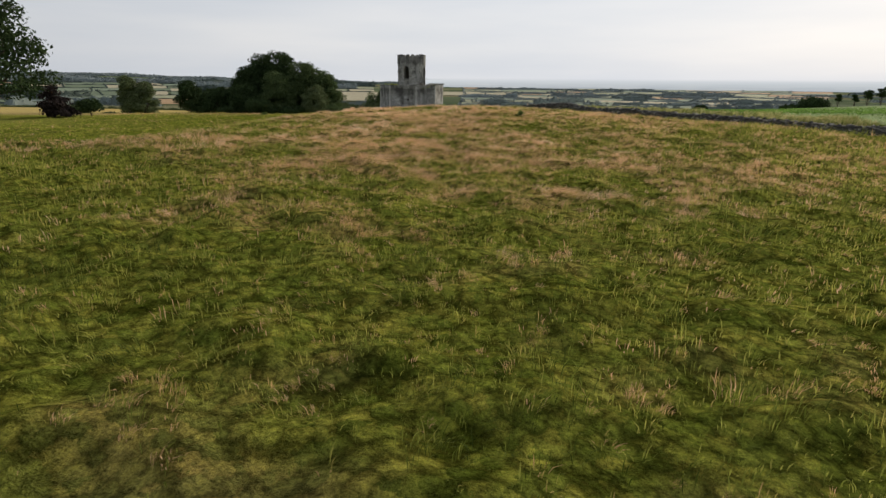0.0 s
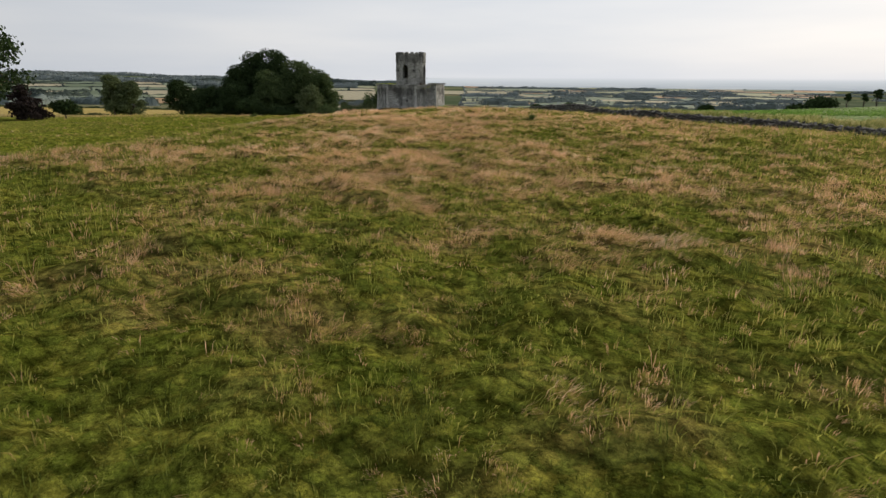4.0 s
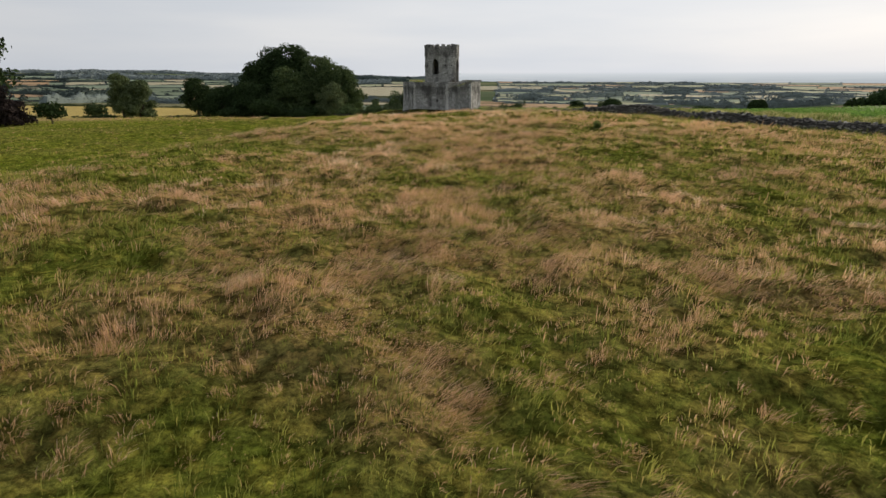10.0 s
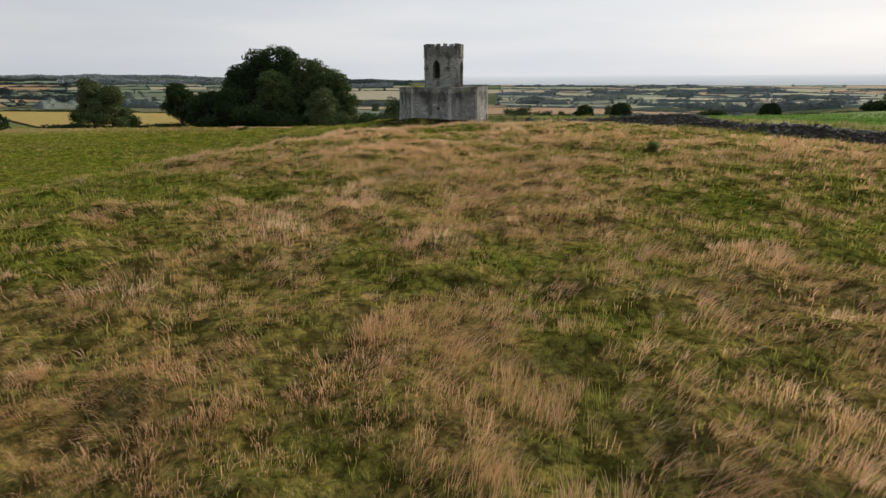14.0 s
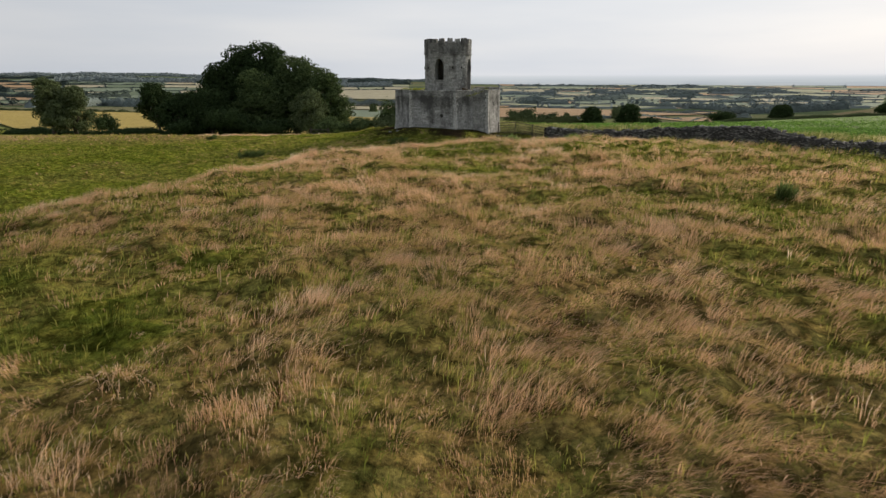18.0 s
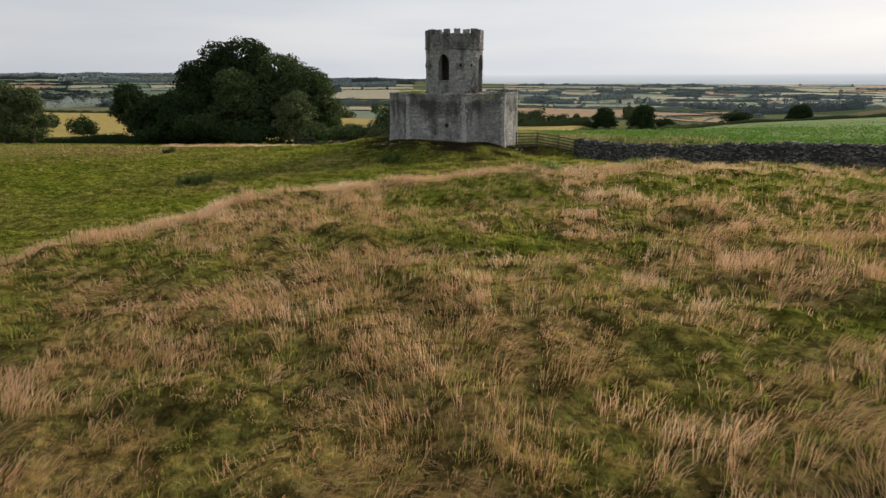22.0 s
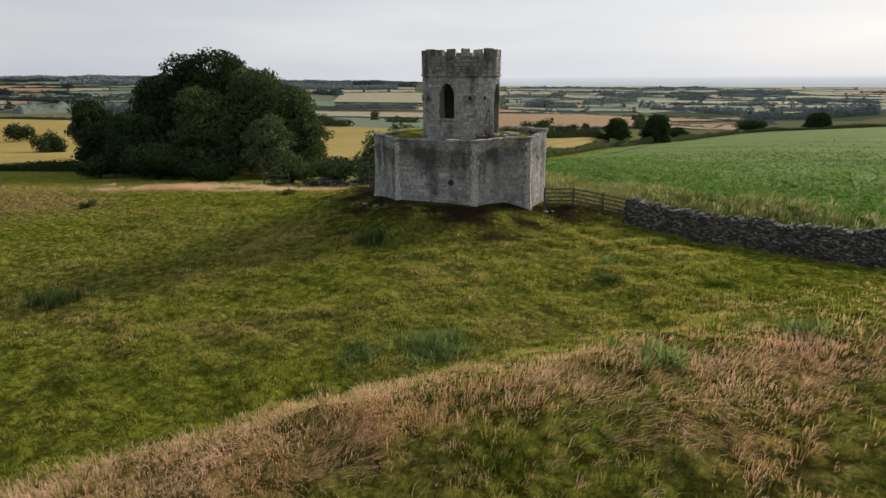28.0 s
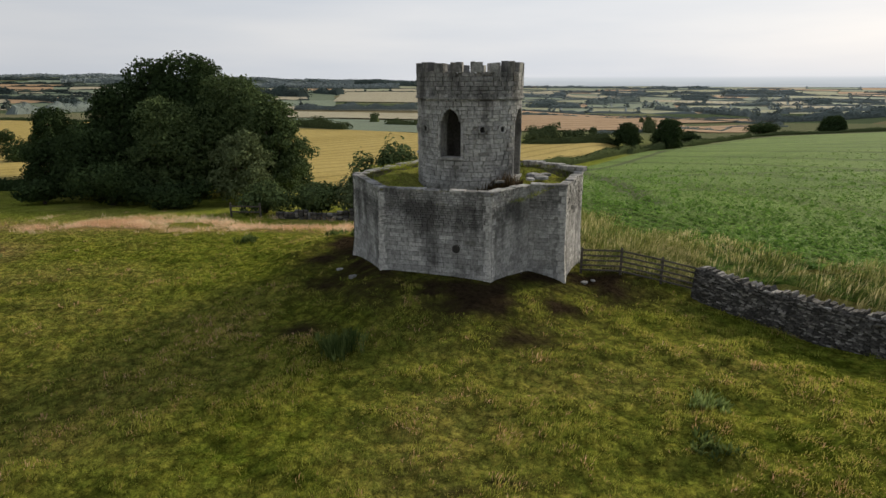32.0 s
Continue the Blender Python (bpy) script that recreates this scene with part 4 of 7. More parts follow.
under(part_np("turf_top", mesh_np("turf_top", tv, fs, 4, [PASTURE], True, {"dry": np.clip(0.3 * vnoise(tv[:, 0], tv[:, 1], 1.2, 3), 0, 1), "bald": np.zeros(len(tv)), "far": np.zeros(len(tv))}), label="rough grass growing over the flat bastion top"), folly)

# coping slabs round the edge
for i in range(len(FOOT)):
    ln, u = face_point(i, 0.5, TOP)[2], 0.0
    while u < 1 - 1e-6:
        w = srng.uniform(0.3, 0.62) / ln
        w = 1 - u if 1 - (u + w) < 0.2 / ln else w
        pa, nrm, _ = face_point(i, u, TOP)
        pb, _, _ = face_point(i, u + w, TOP)
        ax_ = (pb - pa).normalized()
        m = Matrix(((ax_.x, nrm.x, 0, 0), (ax_.y, nrm.y, 0, 0), (0, 0, 1, 0), (0, 0, 0, 1)))
        hh = srng.uniform(0.05, 0.10)
        bm = box_bm((pb - pa).length - 0.015, srng.uniform(0.30, 0.40), hh, 0.015)
        bmesh.ops.transform(bm, matrix=Matrix.Translation((pa + pb) / 2 - nrm * 0.13 + Vector((0, 0, hh / 2 - 0.03 + srng.uniform(-0.015, 0.02)))) @ m, verts=bm.verts)
        if srng.random() > 0.08:
            under(part("coping_stone", bm, ASHLAR), folly)
        else:
            bm.free()
        u += w

# tower shell with its openings
R_OUT, R_IN, Z0, STRING, PARA, MERLON = 2.09, 1.64, 2.90, 6.64, 7.56, 7.94
OPENINGS = [(-18 + 90 * k, 4.42 if k == 0 else 3.55 if k == 1 else 4.42, 5.58, 6.24, 0.44) for k in range(4)]


def azimuth_dir(deg):
    """Outward direction, degrees from the side that faces south."""
    a = radians(deg)
    return Vector((math.sin(a), -math.cos(a), 0))


def half_width(o, z):
    _, sill, spring, apex, w = o
    if z < sill or z > apex:
        return 0.0
    t = (z - spring) / (apex - spring)
    return w if t < 0.36 else 0.80 * w * math.sqrt(max(0.0, 1 - ((t - 0.36) / 0.64) ** 1.5))


def in_opening(deg, z, extra=0.0):
    for o in OPENINGS:
        d = (deg - o[0] + 180) % 360 - 180
        if abs(radians(d)) * R_OUT < half_width(o, z) + (extra if half_width(o, z) > 0 else 0):
            return True
    return False


NT, zs = 160, np.arange(Z0, 7.58, 0.08)
vs, fs = [], []
for r in (R_OUT - 0.015, R_IN):
    for z in zs:
        for k in range(NT):
            v = azimuth_dir(360 * k / NT) * r
            vs.append((TX + v.x, TY + v.y, z))
nz = len(zs)
vid = lambda layer, a, k: layer * nz * NT + a * NT + k % NT
hole = [[in_opening(360 * (k + 0.5) / NT, (zs[a] + zs[a + 1]) / 2) for k in range(NT)] for a in range(nz - 1)]
for a in range(nz - 1):
    for k in range(NT):
        if hole[a][k]:
            continue
        fs.append((vid(0, a, k), vid(0, a, k + 1), vid(0, a + 1, k + 1), vid(0, a + 1, k)))
        fs.append((vid(1, a, k + 1), vid(1, a, k), vid(1, a + 1, k), vid(1, a + 1, k + 1)))
        for da, dk, e in ((0, 1, ((a, k + 1), (a + 1, k + 1))), (0, -1, ((a + 1, k), (a, k))), (1, 0, ((a + 1, k + 1), (a + 1, k))), (-1, 0, ((a, k), (a, k + 1)))):
            if 0 <= a + da < nz - 1 and hole[a + da][(k + dk) % NT] or a + da == nz - 1:
                (a1, k1), (a2, k2) = e
                fs.append((vid(0, a1, k1), vid(0, a2, k2), vid(1, a2, k2), vid(1, a1, k1)))
under(part_np("tower_core", mesh_np("tower_core", vs, fs, 4, [MORTAR])), folly)
for nm, z, mt in (("tower_floor", 3.62, DARKIN), ("tower_roof", 6.75, DARKIN)):
    bm = bmesh.new()
    bmesh.ops.create_cone(bm, cap_ends=True, segments=48, radius1=R_IN + 0.02, radius2=R_IN + 0.02, depth=0.12)
    bmesh.ops.translate(bm, vec=(TX, TY, z), verts=bm.verts)
    under(part(nm, bm, mt), folly)

ROUNDELS = [o[0] + s for o in OPENINGS for s in (-33, 34)]
tow = []
z, course = Z0, 0
while z < PARA - 0.02:
    h = min(srng.uniform(0.12, 0.19), PARA - z)
    if abs(z + h / 2 - STRING) < 0.05:
        h = 0.08
    r = R_OUT + (0.035 if z > STRING - 0.05 else 0.0)
    deg, end = srng.uniform(0, 8), 0
    start = deg
    while deg < start + 360 - 1:
        w = math.degrees(srng.uniform(0.2, 0.46) / r)
        if start + 360 - deg - w < 5:
            w = start + 360 - deg
        mid = deg + w / 2
        if abs(z + h / 2 - 5.47) < 0.15 and any(abs(radians((mid - q + 180) % 360 - 180)) * r < 0.10 + radians(w) * r * 0.3 for q in ROUNDELS):
            deg += w
            continue
        blocked = [in_opening(deg + w * f, z + h * g, 0.07) for f in (0.0, 0.25, 0.5, 0.75, 1.0) for g in (0.2, 0.8)]
        if any(blocked) and not all(blocked):
            # trim the stone to the jamb
            lo, hi = deg, deg + w
            fr = [f for f in np.linspace(0, 1, 21) if not (in_opening(deg + w * f, z + h * 0.2, 0.07) or in_opening(deg + w * f, z + h * 0.8, 0.07))]
            if fr:
                lo, hi = deg + w * min(fr), deg + w * max(fr)
                if hi - lo < w * 0.97 and (hi - lo) > 1.5 and len(fr) > 1 and (max(fr) - min(fr)) / max(1, len(fr) - 1) < 0.06:
                    o = azimuth_dir((lo + hi) / 2)
                    tang = Vector((-o.y, o.x, 0))
                    m = Matrix(((tang.x, -o.x, 0, TX + o.x * (r - 0.02)), (tang.y, -o.y, 0, TY + o.y * (r - 0.02)), (0, 0, 1, z + h / 2), (0, 0, 0, 1)))
                    tow.append((m, 2 * r * math.sin(radians(hi - lo) / 2) - 0.01, srng.uniform(0.04, 0.06), h - 0.008))
        elif not any(blocked) and srng.random() > 0.01:
            o = azimuth_dir(mid)
            tang = Vector((-o.y, o.x, 0))
            m = Matrix(((tang.x, -o.x, 0, TX + o.x * (r - 0.02)), (tang.y, -o.y, 0, TY + o.y * (r - 0.02)), (0, 0, 1, z + h / 2), (0, 0, 0, 1)))
            tow.append((m, 2 * r * math.sin(radians(w) / 2) - 0.010, srng.uniform(0.034, 0.050), h - 0.006))
        deg += w
    z += h


def arc_block(r0, r1, z0, z1, a0, a1, steps=5, wear=0.0):
    """A block bent round the tower's axis, with worn corners."""
    bm = bmesh.new()
    cols = []
    for k in range(steps + 1):
        o = azimuth_dir(a0 + (a1 - a0) * k / steps)
        cols.append([bm.verts.new((TX + o.x * r, TY + o.y * r, z + srng.uniform(-wear, wear) * (z == z1))) for r, z in ((r0, z0), (r1, z0), (r1, z1), (r0, z1))])
    for a, b in zip(cols, cols[1:]):
        for k in range(4):
            bm.faces.new((a[k], b[k], b[(k + 1) % 4], a[(k + 1) % 4]))
    bm.faces.new(cols[0][::-1])
    bm.faces.new(cols[-1])
    bmesh.ops.recalc_face_normals(bm, faces=bm.faces)
    return bm


for k in range(24):
    under(part("string_course", arc_block(R_OUT - 0.05, R_OUT + 0.10, STRING - 0.045, STRING + 0.035, 15 * k + 0.2, 15 * k + 14.8), ASHLAR), folly)
for k in range(18):
    a = 20 * k + 3 + srng.uniform(-0.8, 0.8)
    top = MERLON + srng.uniform(-0.07, 0.03)
    if k in (5, 11):
        top -= 0.16
    under(part("merlon", arc_block(R_OUT - 0.30, R_OUT + 0.065, PARA - 0.01, top, a, a + 11.6 + srng.uniform(-1.2, 1.0), 4, 0.02), ASHLAR), folly)
    under(part("parapet_stone", arc_block(R_OUT - 0.28, R_OUT + 0.05, 7.48, PARA + srng.uniform(-0.01, 0.03), a + 11.9, a + 19.6, 3, 0.015), ASHLAR), folly)

for o in OPENINGS:
    deg, sill, spring, apex, w = o
    win = thing("window", (TX, TY, sill), "", "")
    for key in ("label", "category"):
        if key in win:
            del win[key]
    win.name = "window" if o[1] > 4 else "doorway"
    win.parent = folly
    win.matrix_parent_inverse = Matrix.Translation(-folly.location)
    # jamb and arch stones set round the opening
    line = [(-w, sill + (spring - sill) * f) for f in np.linspace(0, 1, 6)]
    line += [(-half_width(o, zz), zz) for zz in np.linspace(spring, apex, 12)[1:]]
    line += [(-x, zz) for x, zz in line[-2::-1]]
    for (x0, z0), (x1, z1) in zip(line, line[1:]):
        dx, dz = x1 - x0, z1 - z0
        n = math.hypot(dx, dz)
        ox, oz = -dz / n, dx / n
        bm = bmesh.new()
        th = 0.085
        ring = []
        for (px, pz) in ((x0, z0), (x1, z1), (x1 + ox * th, z1 + oz * th), (x0 + ox * th, z0 + oz * th)):
            for rr in (R_OUT - 0.12, R_OUT + 0.018 + srng.uniform(0, 0.008)):
                d = azimuth_dir(deg + math.degrees(px / R_OUT))
                ring.append(bm.verts.new((TX + d.x * rr, TY + d.y * rr, pz)))
        for q in ((0, 2, 4, 6), (7, 5, 3, 1), (0, 1, 3, 2), (2, 3, 5, 4), (4, 5, 7, 6), (6, 7, 1, 0)):
            bm.faces.new([ring[k] for k in q])
        bmesh.ops.recalc_face_normals(bm, faces=bm.faces)
        ob = part("jamb_stone", bm, ASHLAR, win)
        ob.matrix_parent_inverse = Matrix.Translation(-win.location)
    half = math.degrees((w + 0.15) / R_OUT)
    ob = part("sill", arc_block(R_OUT - 0.3, R_OUT + 0.10, sill - 0.08, sill + 0.005, deg - half, deg + half, 5), ASHLAR, win)
    ob.matrix_parent_inverse = Matrix.Translation(-win.location)
for deg in ROUNDELS:
    d = azimuth_dir(deg)
    turn = Vector((0, 0, 1)).rotation_difference(d).to_matrix().to_4x4()
    bm = bmesh.new()
    R0, R1, SEG = 0.105, 0.165, 18
    rings = [(R0, -0.10), (R0, 0.035), (R1 * 0.85, 0.06), (R1, 0.035), (R1, -0.10)]
    vv = [[bm.verts.new((r * math.cos(2 * math.pi * k / SEG), r * math.sin(2 * math.pi * k / SEG), zz)) for k in range(SEG)] for r, zz in rings]
    for a, b in zip(vv, vv[1:]):
        for k in range(SEG):
            bm.faces.new((a[k], a[(k + 1) % SEG], b[(k + 1) % SEG], b[k]))
    bmesh.ops.recalc_face_normals(bm, faces=bm.faces)
    bmesh.ops.transform(bm, matrix=Matrix.Translation((TX + d.x * (R_OUT + 0.02), TY + d.y * (R_OUT + 0.02), 5.47)) @ turn, verts=bm.verts)
    ring = under(part("roundel", bm, ASHLAR, label="small round stone opening"), folly)
    # a flat near-black disc paints the shade inside the opening
    bm = bmesh.new()
    bmesh.ops.create_cone(bm, cap_ends=True, segments=18, radius1=R0 + 0.004, radius2=R0 + 0.004, depth=0.03)
    bmesh.ops.transform(bm, matrix=Matrix.Translation((TX + d.x * (R_OUT + 0.004), TY + d.y * (R_OUT + 0.004), 5.47)) @ turn, verts=bm.verts)
    part("shade_disc", bm, HOLE_SHADE, ring, "dark disc painted as the shade of a hollow")

# ---- the drystone field wall ----
dx, dy = WALL_B[0] - WALL_A[0], WALL_B[1] - WALL_A[1]
WLEN = math.hypot(dx, dy)
wt, wn_ = Vector((dx / WLEN, dy / WLEN, 0)), Vector((dy / WLEN, -dx / WLEN, 0))
if wn_.y > 0:
    wn_ = -wn_
WS = [0, 2.5, 5, 8, 10.5, 12, 14.7, 17, 19, 20.5, 22.8, 24.5, 26, 28, 31, 35, 41, 46, 51, 82]
WTOP = [0.30, 0.28, 0.34, 0.50, 0.70, 0.97, 1.19, 1.42, 1.52, 1.34, 1.09, 1.03, 1.15, 1.24, 1.07, 0.98, 0.92, 0.78, 0.66, 0.64]
field_wall = thing("field_wall", (WALL_A[0] + dx / 2, WALL_A[1] + dy / 2, land1(WALL_A[0] + dx / 2, WALL_A[1] + dy / 2)), "dark drystone field wall of rough flat stones with upright coping", "wall", kind="structure")


def wall_at(s):
    x, y = WALL_A[0] + wt.x * s, WALL_A[1] + wt.y * s
    x, y = x + wn_.x * 0.15 * math.sin(s * 0.3), y + wn_.y * 0.15 * math.sin(s * 0.3)
    return x, y, land1(x, y), float(np.interp(s, WS, WTOP))


rows = []
for side in (1, -1):
    s = 0.0
    lv = 0
    while lv < 27:
        s = srng.uniform(0, 0.2)
        while s < WLEN:
            big = 1.0 if s < 24 else 1.8
            w = srng.uniform(0.07, 0.25) * big
            x, y, zb, zt = wall_at(s + w / 2)
            hgt = max(0.5, zt - zb + 0.1)
            n_c = max(5, round(hgt / (0.056 * big)))
            if lv < n_c:
                hc = hgt / n_c
                z = zb - 0.1 + hc * (lv + 0.5)
                thick = 0.30 - 0.10 * (lv / n_c)
                o = wn_ * side
                c = Vector((x, y, z)) + o * (thick - 0.03)
                m = Matrix(((wt.x * side, -o.x, 0, c.x), (wt.y * side, -o.y, 0, c.y), (0, 0, 1, c.z), (0, 0, 0, 1))) @ Matrix.Rotation(srng.gauss(0, 0.13), 4, "Y")
                if side == 1 or lv > n_c - 3:
                    rows.append((m, w * srng.uniform(0.85, 1.02), srng.uniform(0.03, 0.13), hc * srng.uniform(0.65, 1.15)))
            s += w
        lv += 1
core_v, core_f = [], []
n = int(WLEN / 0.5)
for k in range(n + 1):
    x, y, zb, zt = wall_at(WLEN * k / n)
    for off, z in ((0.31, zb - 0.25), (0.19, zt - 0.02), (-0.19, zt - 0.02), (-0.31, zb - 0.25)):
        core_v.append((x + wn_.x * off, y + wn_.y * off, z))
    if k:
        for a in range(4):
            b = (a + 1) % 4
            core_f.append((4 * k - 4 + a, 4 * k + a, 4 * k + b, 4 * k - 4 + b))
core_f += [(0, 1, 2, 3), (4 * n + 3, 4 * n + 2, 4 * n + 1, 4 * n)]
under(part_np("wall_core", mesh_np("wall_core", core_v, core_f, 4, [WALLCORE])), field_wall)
s = 0.0
cops = []
while s < WLEN:
    w = srng.uniform(0.05, 0.16) * (1.0 if s < 24 else 1.6)
    x, y, zb, zt = wall_at(s + w / 2)
    hh = srng.choice((0.04, 0.07, 0.10, 0.14, 0.2)) * srng.uniform(0.8, 1.2)
    m = Matrix(((wt.x, -wn_.x, 0, x + wn_.x * -0.2), (wt.y, -wn_.y, 0, y + wn_.y * -0.2), (0, 0, 1, zt + hh / 2 - 0.03), (0, 0, 0, 1))) @ Matrix.Rotation(srng.gauss(0, 0.28), 4, "Y")
    cops.append((m, w * 0.96, srng.uniform(0.34, 0.44), hh))
    s += w

# ---- post and rail fence between bastion and wall ----
fence = thing("rail_fence", (1.5, 93.2, land1(1.5, 93.2)), "weathered grey post and rail fence beside the bastion", "fence")
FA, FB = Vector((-0.75, 94.1, 0)), Vector((WALL_A[0] + 0.3, WALL_A[1] + 0.1, 0))
for k in range(4):
    p = FA.lerp(FB, k / 3)
    z = land1(p.x, p.y)
    under(part("post", box_bm(0.09, 0.09, 1.35, 0.012, (p.x, p.y, z + 0.43)), FENCEWOOD), fence)
for k in range(3):
    a, b = FA.lerp(FB, k / 3), FA.lerp(FB, (k + 1) / 3)
    for j in range(5):
        za, zb_ = land1(a.x, a.y) + 0.16 + 0.21 * j, land1(b.x, b.y) + 0.16 + 0.21 * j
        d = Vector((b.x - a.x, b.y - a.y, zb_ - za))
        bm = box_bm(d.length + 0.06, 0.04, 0.07, 0.008)
        rot = Vector((1, 0, 0)).rotation_difference(d).to_matrix().to_4x4()
        bmesh.ops.transform(bm, matrix=Matrix.Translation(((a.x + b.x) / 2, (a.y + b.y) / 2 - 0.07, (za + zb_) / 2 + srng.uniform(-0.02, 0.02))) @ rot, verts=bm.verts)
        under(part("rail", bm, FENCEWOOD), fence)

# ---- far country ----
def hedgerows(label, bounds, material, seed, keep=0.8):
    """Hedges with a gap here and there along field bounds, and the trees that stand in them."""
    rng = np.random.default_rng(seed)
    vs, fs, k = [], [], 0
    for p, q in bounds:
        p, q = np.array(p), np.array(q)
        run, far = np.hypot(*(q - p)), np.hypot(*p)
        if rng.random() > keep:
            continue
        n = int(min(60, max(6, run / (0.012 * far))))
        u = np.linspace(0, 1, n)
        x, y = p[0] + (q[0] - p[0]) * u, p[1] + (q[1] - p[1]) * u
        side = np.array([-(q - p)[1], (q - p)[0]]) / run * (0.8 + 0.0012 * far)
        h = (1.0 + 0.0009 * far) * rng.uniform(0.5, 1.5, n) * (rng.random(n) < 0.9) + 0.15
        z = land(x, y)
        ring = np.stack([np.stack([x - side[0], y - side[1], z - 0.5], -1), np.stack([x - 0.5 * side[0], y - 0.5 * side[1], z + h], -1), np.stack([x + 0.5 * side[0], y + 0.5 * side[1], z + h], -1), np.stack([x + side[0], y + side[1], z - 0.5], -1)], 1)
        g = np.arange(4 * n).reshape(n, 4) + k
        vs.append(ring.reshape(-1, 3))
        fs.append(np.stack([g[:-1, :-1], g[1:, :-1], g[1:, 1:], g[:-1, 1:]], -1).reshape(-1))
        k += 4 * n
        for _ in range(rng.integers(0, 5)):
            f, r = rng.random(), rng.uniform(2.2, 5.0)
            c = np.array([p[0] + (q[0] - p[0]) * f, p[1] + (q[1] - p[1]) * f, 0])
            c[2] = land1(c[0], c[1]) + r * 0.9
            d = rng.normal(size=(22, 3))
            d /= np.linalg.norm(d, axis=1)[:, None]
            lv, lf = leaf_cloud(c + d * r * np.array([1.0, 1.0, 0.9]) * rng.uniform(0.6, 1.0, (22, 1)), d, 0.5 * r, rng, 0.4)
            vs.append(lv)
            fs.append(lf + k)
            k += len(lv)
    return tagged(new("hedgerows", mesh_np("hedgerows", np.concatenate(vs), np.concatenate(fs), 4, [material])), label, "hedge", kind="stuff")


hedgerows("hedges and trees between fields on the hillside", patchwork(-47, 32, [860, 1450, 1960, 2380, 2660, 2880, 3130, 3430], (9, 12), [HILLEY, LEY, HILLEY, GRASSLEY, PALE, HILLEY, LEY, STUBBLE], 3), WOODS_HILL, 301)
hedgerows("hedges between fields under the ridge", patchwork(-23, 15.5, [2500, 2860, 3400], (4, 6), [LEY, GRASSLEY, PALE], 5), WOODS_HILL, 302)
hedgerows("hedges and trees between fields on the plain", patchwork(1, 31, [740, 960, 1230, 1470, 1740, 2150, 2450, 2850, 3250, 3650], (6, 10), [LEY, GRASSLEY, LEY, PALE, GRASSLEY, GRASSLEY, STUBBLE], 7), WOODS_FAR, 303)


def haze_backdrop():
    """A glowing backdrop added at the plain's edge: haze painted pale blue, fading into the sky."""
    m, n, l, b = mat("haze_backdrop")
    n.remove(b)
    geo = n.new("ShaderNodeNewGeometry")
    sep = n.new("ShaderNodeSeparateXYZ")
    l.new(geo.outputs["Position"], sep.inputs["Vector"])
    mp = n.new("ShaderNodeMapping")
    mp.inputs["Scale"].default_value = (0.004, 0.004, 0.10)
    l.new(geo.outputs["Position"], mp.inputs["Vector"])
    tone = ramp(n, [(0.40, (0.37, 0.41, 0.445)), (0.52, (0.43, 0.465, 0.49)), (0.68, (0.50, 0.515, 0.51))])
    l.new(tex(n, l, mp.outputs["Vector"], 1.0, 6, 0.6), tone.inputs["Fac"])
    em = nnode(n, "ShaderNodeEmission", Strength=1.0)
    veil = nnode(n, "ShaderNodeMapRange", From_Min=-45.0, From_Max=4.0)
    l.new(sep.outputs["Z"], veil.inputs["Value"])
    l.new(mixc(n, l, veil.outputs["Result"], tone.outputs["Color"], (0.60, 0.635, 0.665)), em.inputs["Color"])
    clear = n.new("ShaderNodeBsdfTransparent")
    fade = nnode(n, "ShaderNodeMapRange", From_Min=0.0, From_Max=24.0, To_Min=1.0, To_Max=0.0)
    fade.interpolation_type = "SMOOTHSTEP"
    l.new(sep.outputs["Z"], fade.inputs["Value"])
    ms = n.new("ShaderNodeMixShader")
    l.new(fade.outputs["Result"], ms.inputs["Fac"])
    l.new(clear.outputs["BSDF"], ms.inputs[1])
    l.new(em.outputs["Emission"], ms.inputs[2])
    l.new(ms.outputs["Shader"], n["Material Output"].inputs["Surface"])
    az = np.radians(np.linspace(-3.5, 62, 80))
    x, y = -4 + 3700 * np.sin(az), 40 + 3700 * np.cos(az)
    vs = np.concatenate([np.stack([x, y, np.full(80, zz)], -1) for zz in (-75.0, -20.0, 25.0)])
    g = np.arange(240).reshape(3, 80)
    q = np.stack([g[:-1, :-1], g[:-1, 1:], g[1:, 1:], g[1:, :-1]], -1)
    return tagged(new("backdrop", mesh_np("backdrop", vs, q, 4, [m])), "glowing pale blue backdrop painted as haze at the edge of the plain", "backdrop", kind="structure")


haze_backdrop()
field("barley_field", "ripe yellow barley field with tramlines below the trees", BARLEY, [(-33.2, 131.2), (-7.2, 139.0), (-12.8, 271.6), (-144.5, 375.1)], 0.4)
field("barley_field", "ripe yellow barley field beyond the left-hand trees", BARLEY, [(-69.0, 132.8), (-40.8, 137.2), (-145.0, 335.2), (-309.1, 374.5)], 0.46)
field("barley_field", "narrow ripe barley field behind the bastion", BARLEY, [(-8.7, 179.3), (12.2, 203.6), (30.4, 248.4), (-11.0, 237.4)], 0.29)
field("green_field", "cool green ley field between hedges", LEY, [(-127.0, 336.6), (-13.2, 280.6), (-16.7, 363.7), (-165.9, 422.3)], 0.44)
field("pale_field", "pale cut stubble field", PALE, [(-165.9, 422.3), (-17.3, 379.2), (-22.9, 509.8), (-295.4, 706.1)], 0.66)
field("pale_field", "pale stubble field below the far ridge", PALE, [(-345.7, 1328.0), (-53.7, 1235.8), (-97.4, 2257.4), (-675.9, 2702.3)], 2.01)
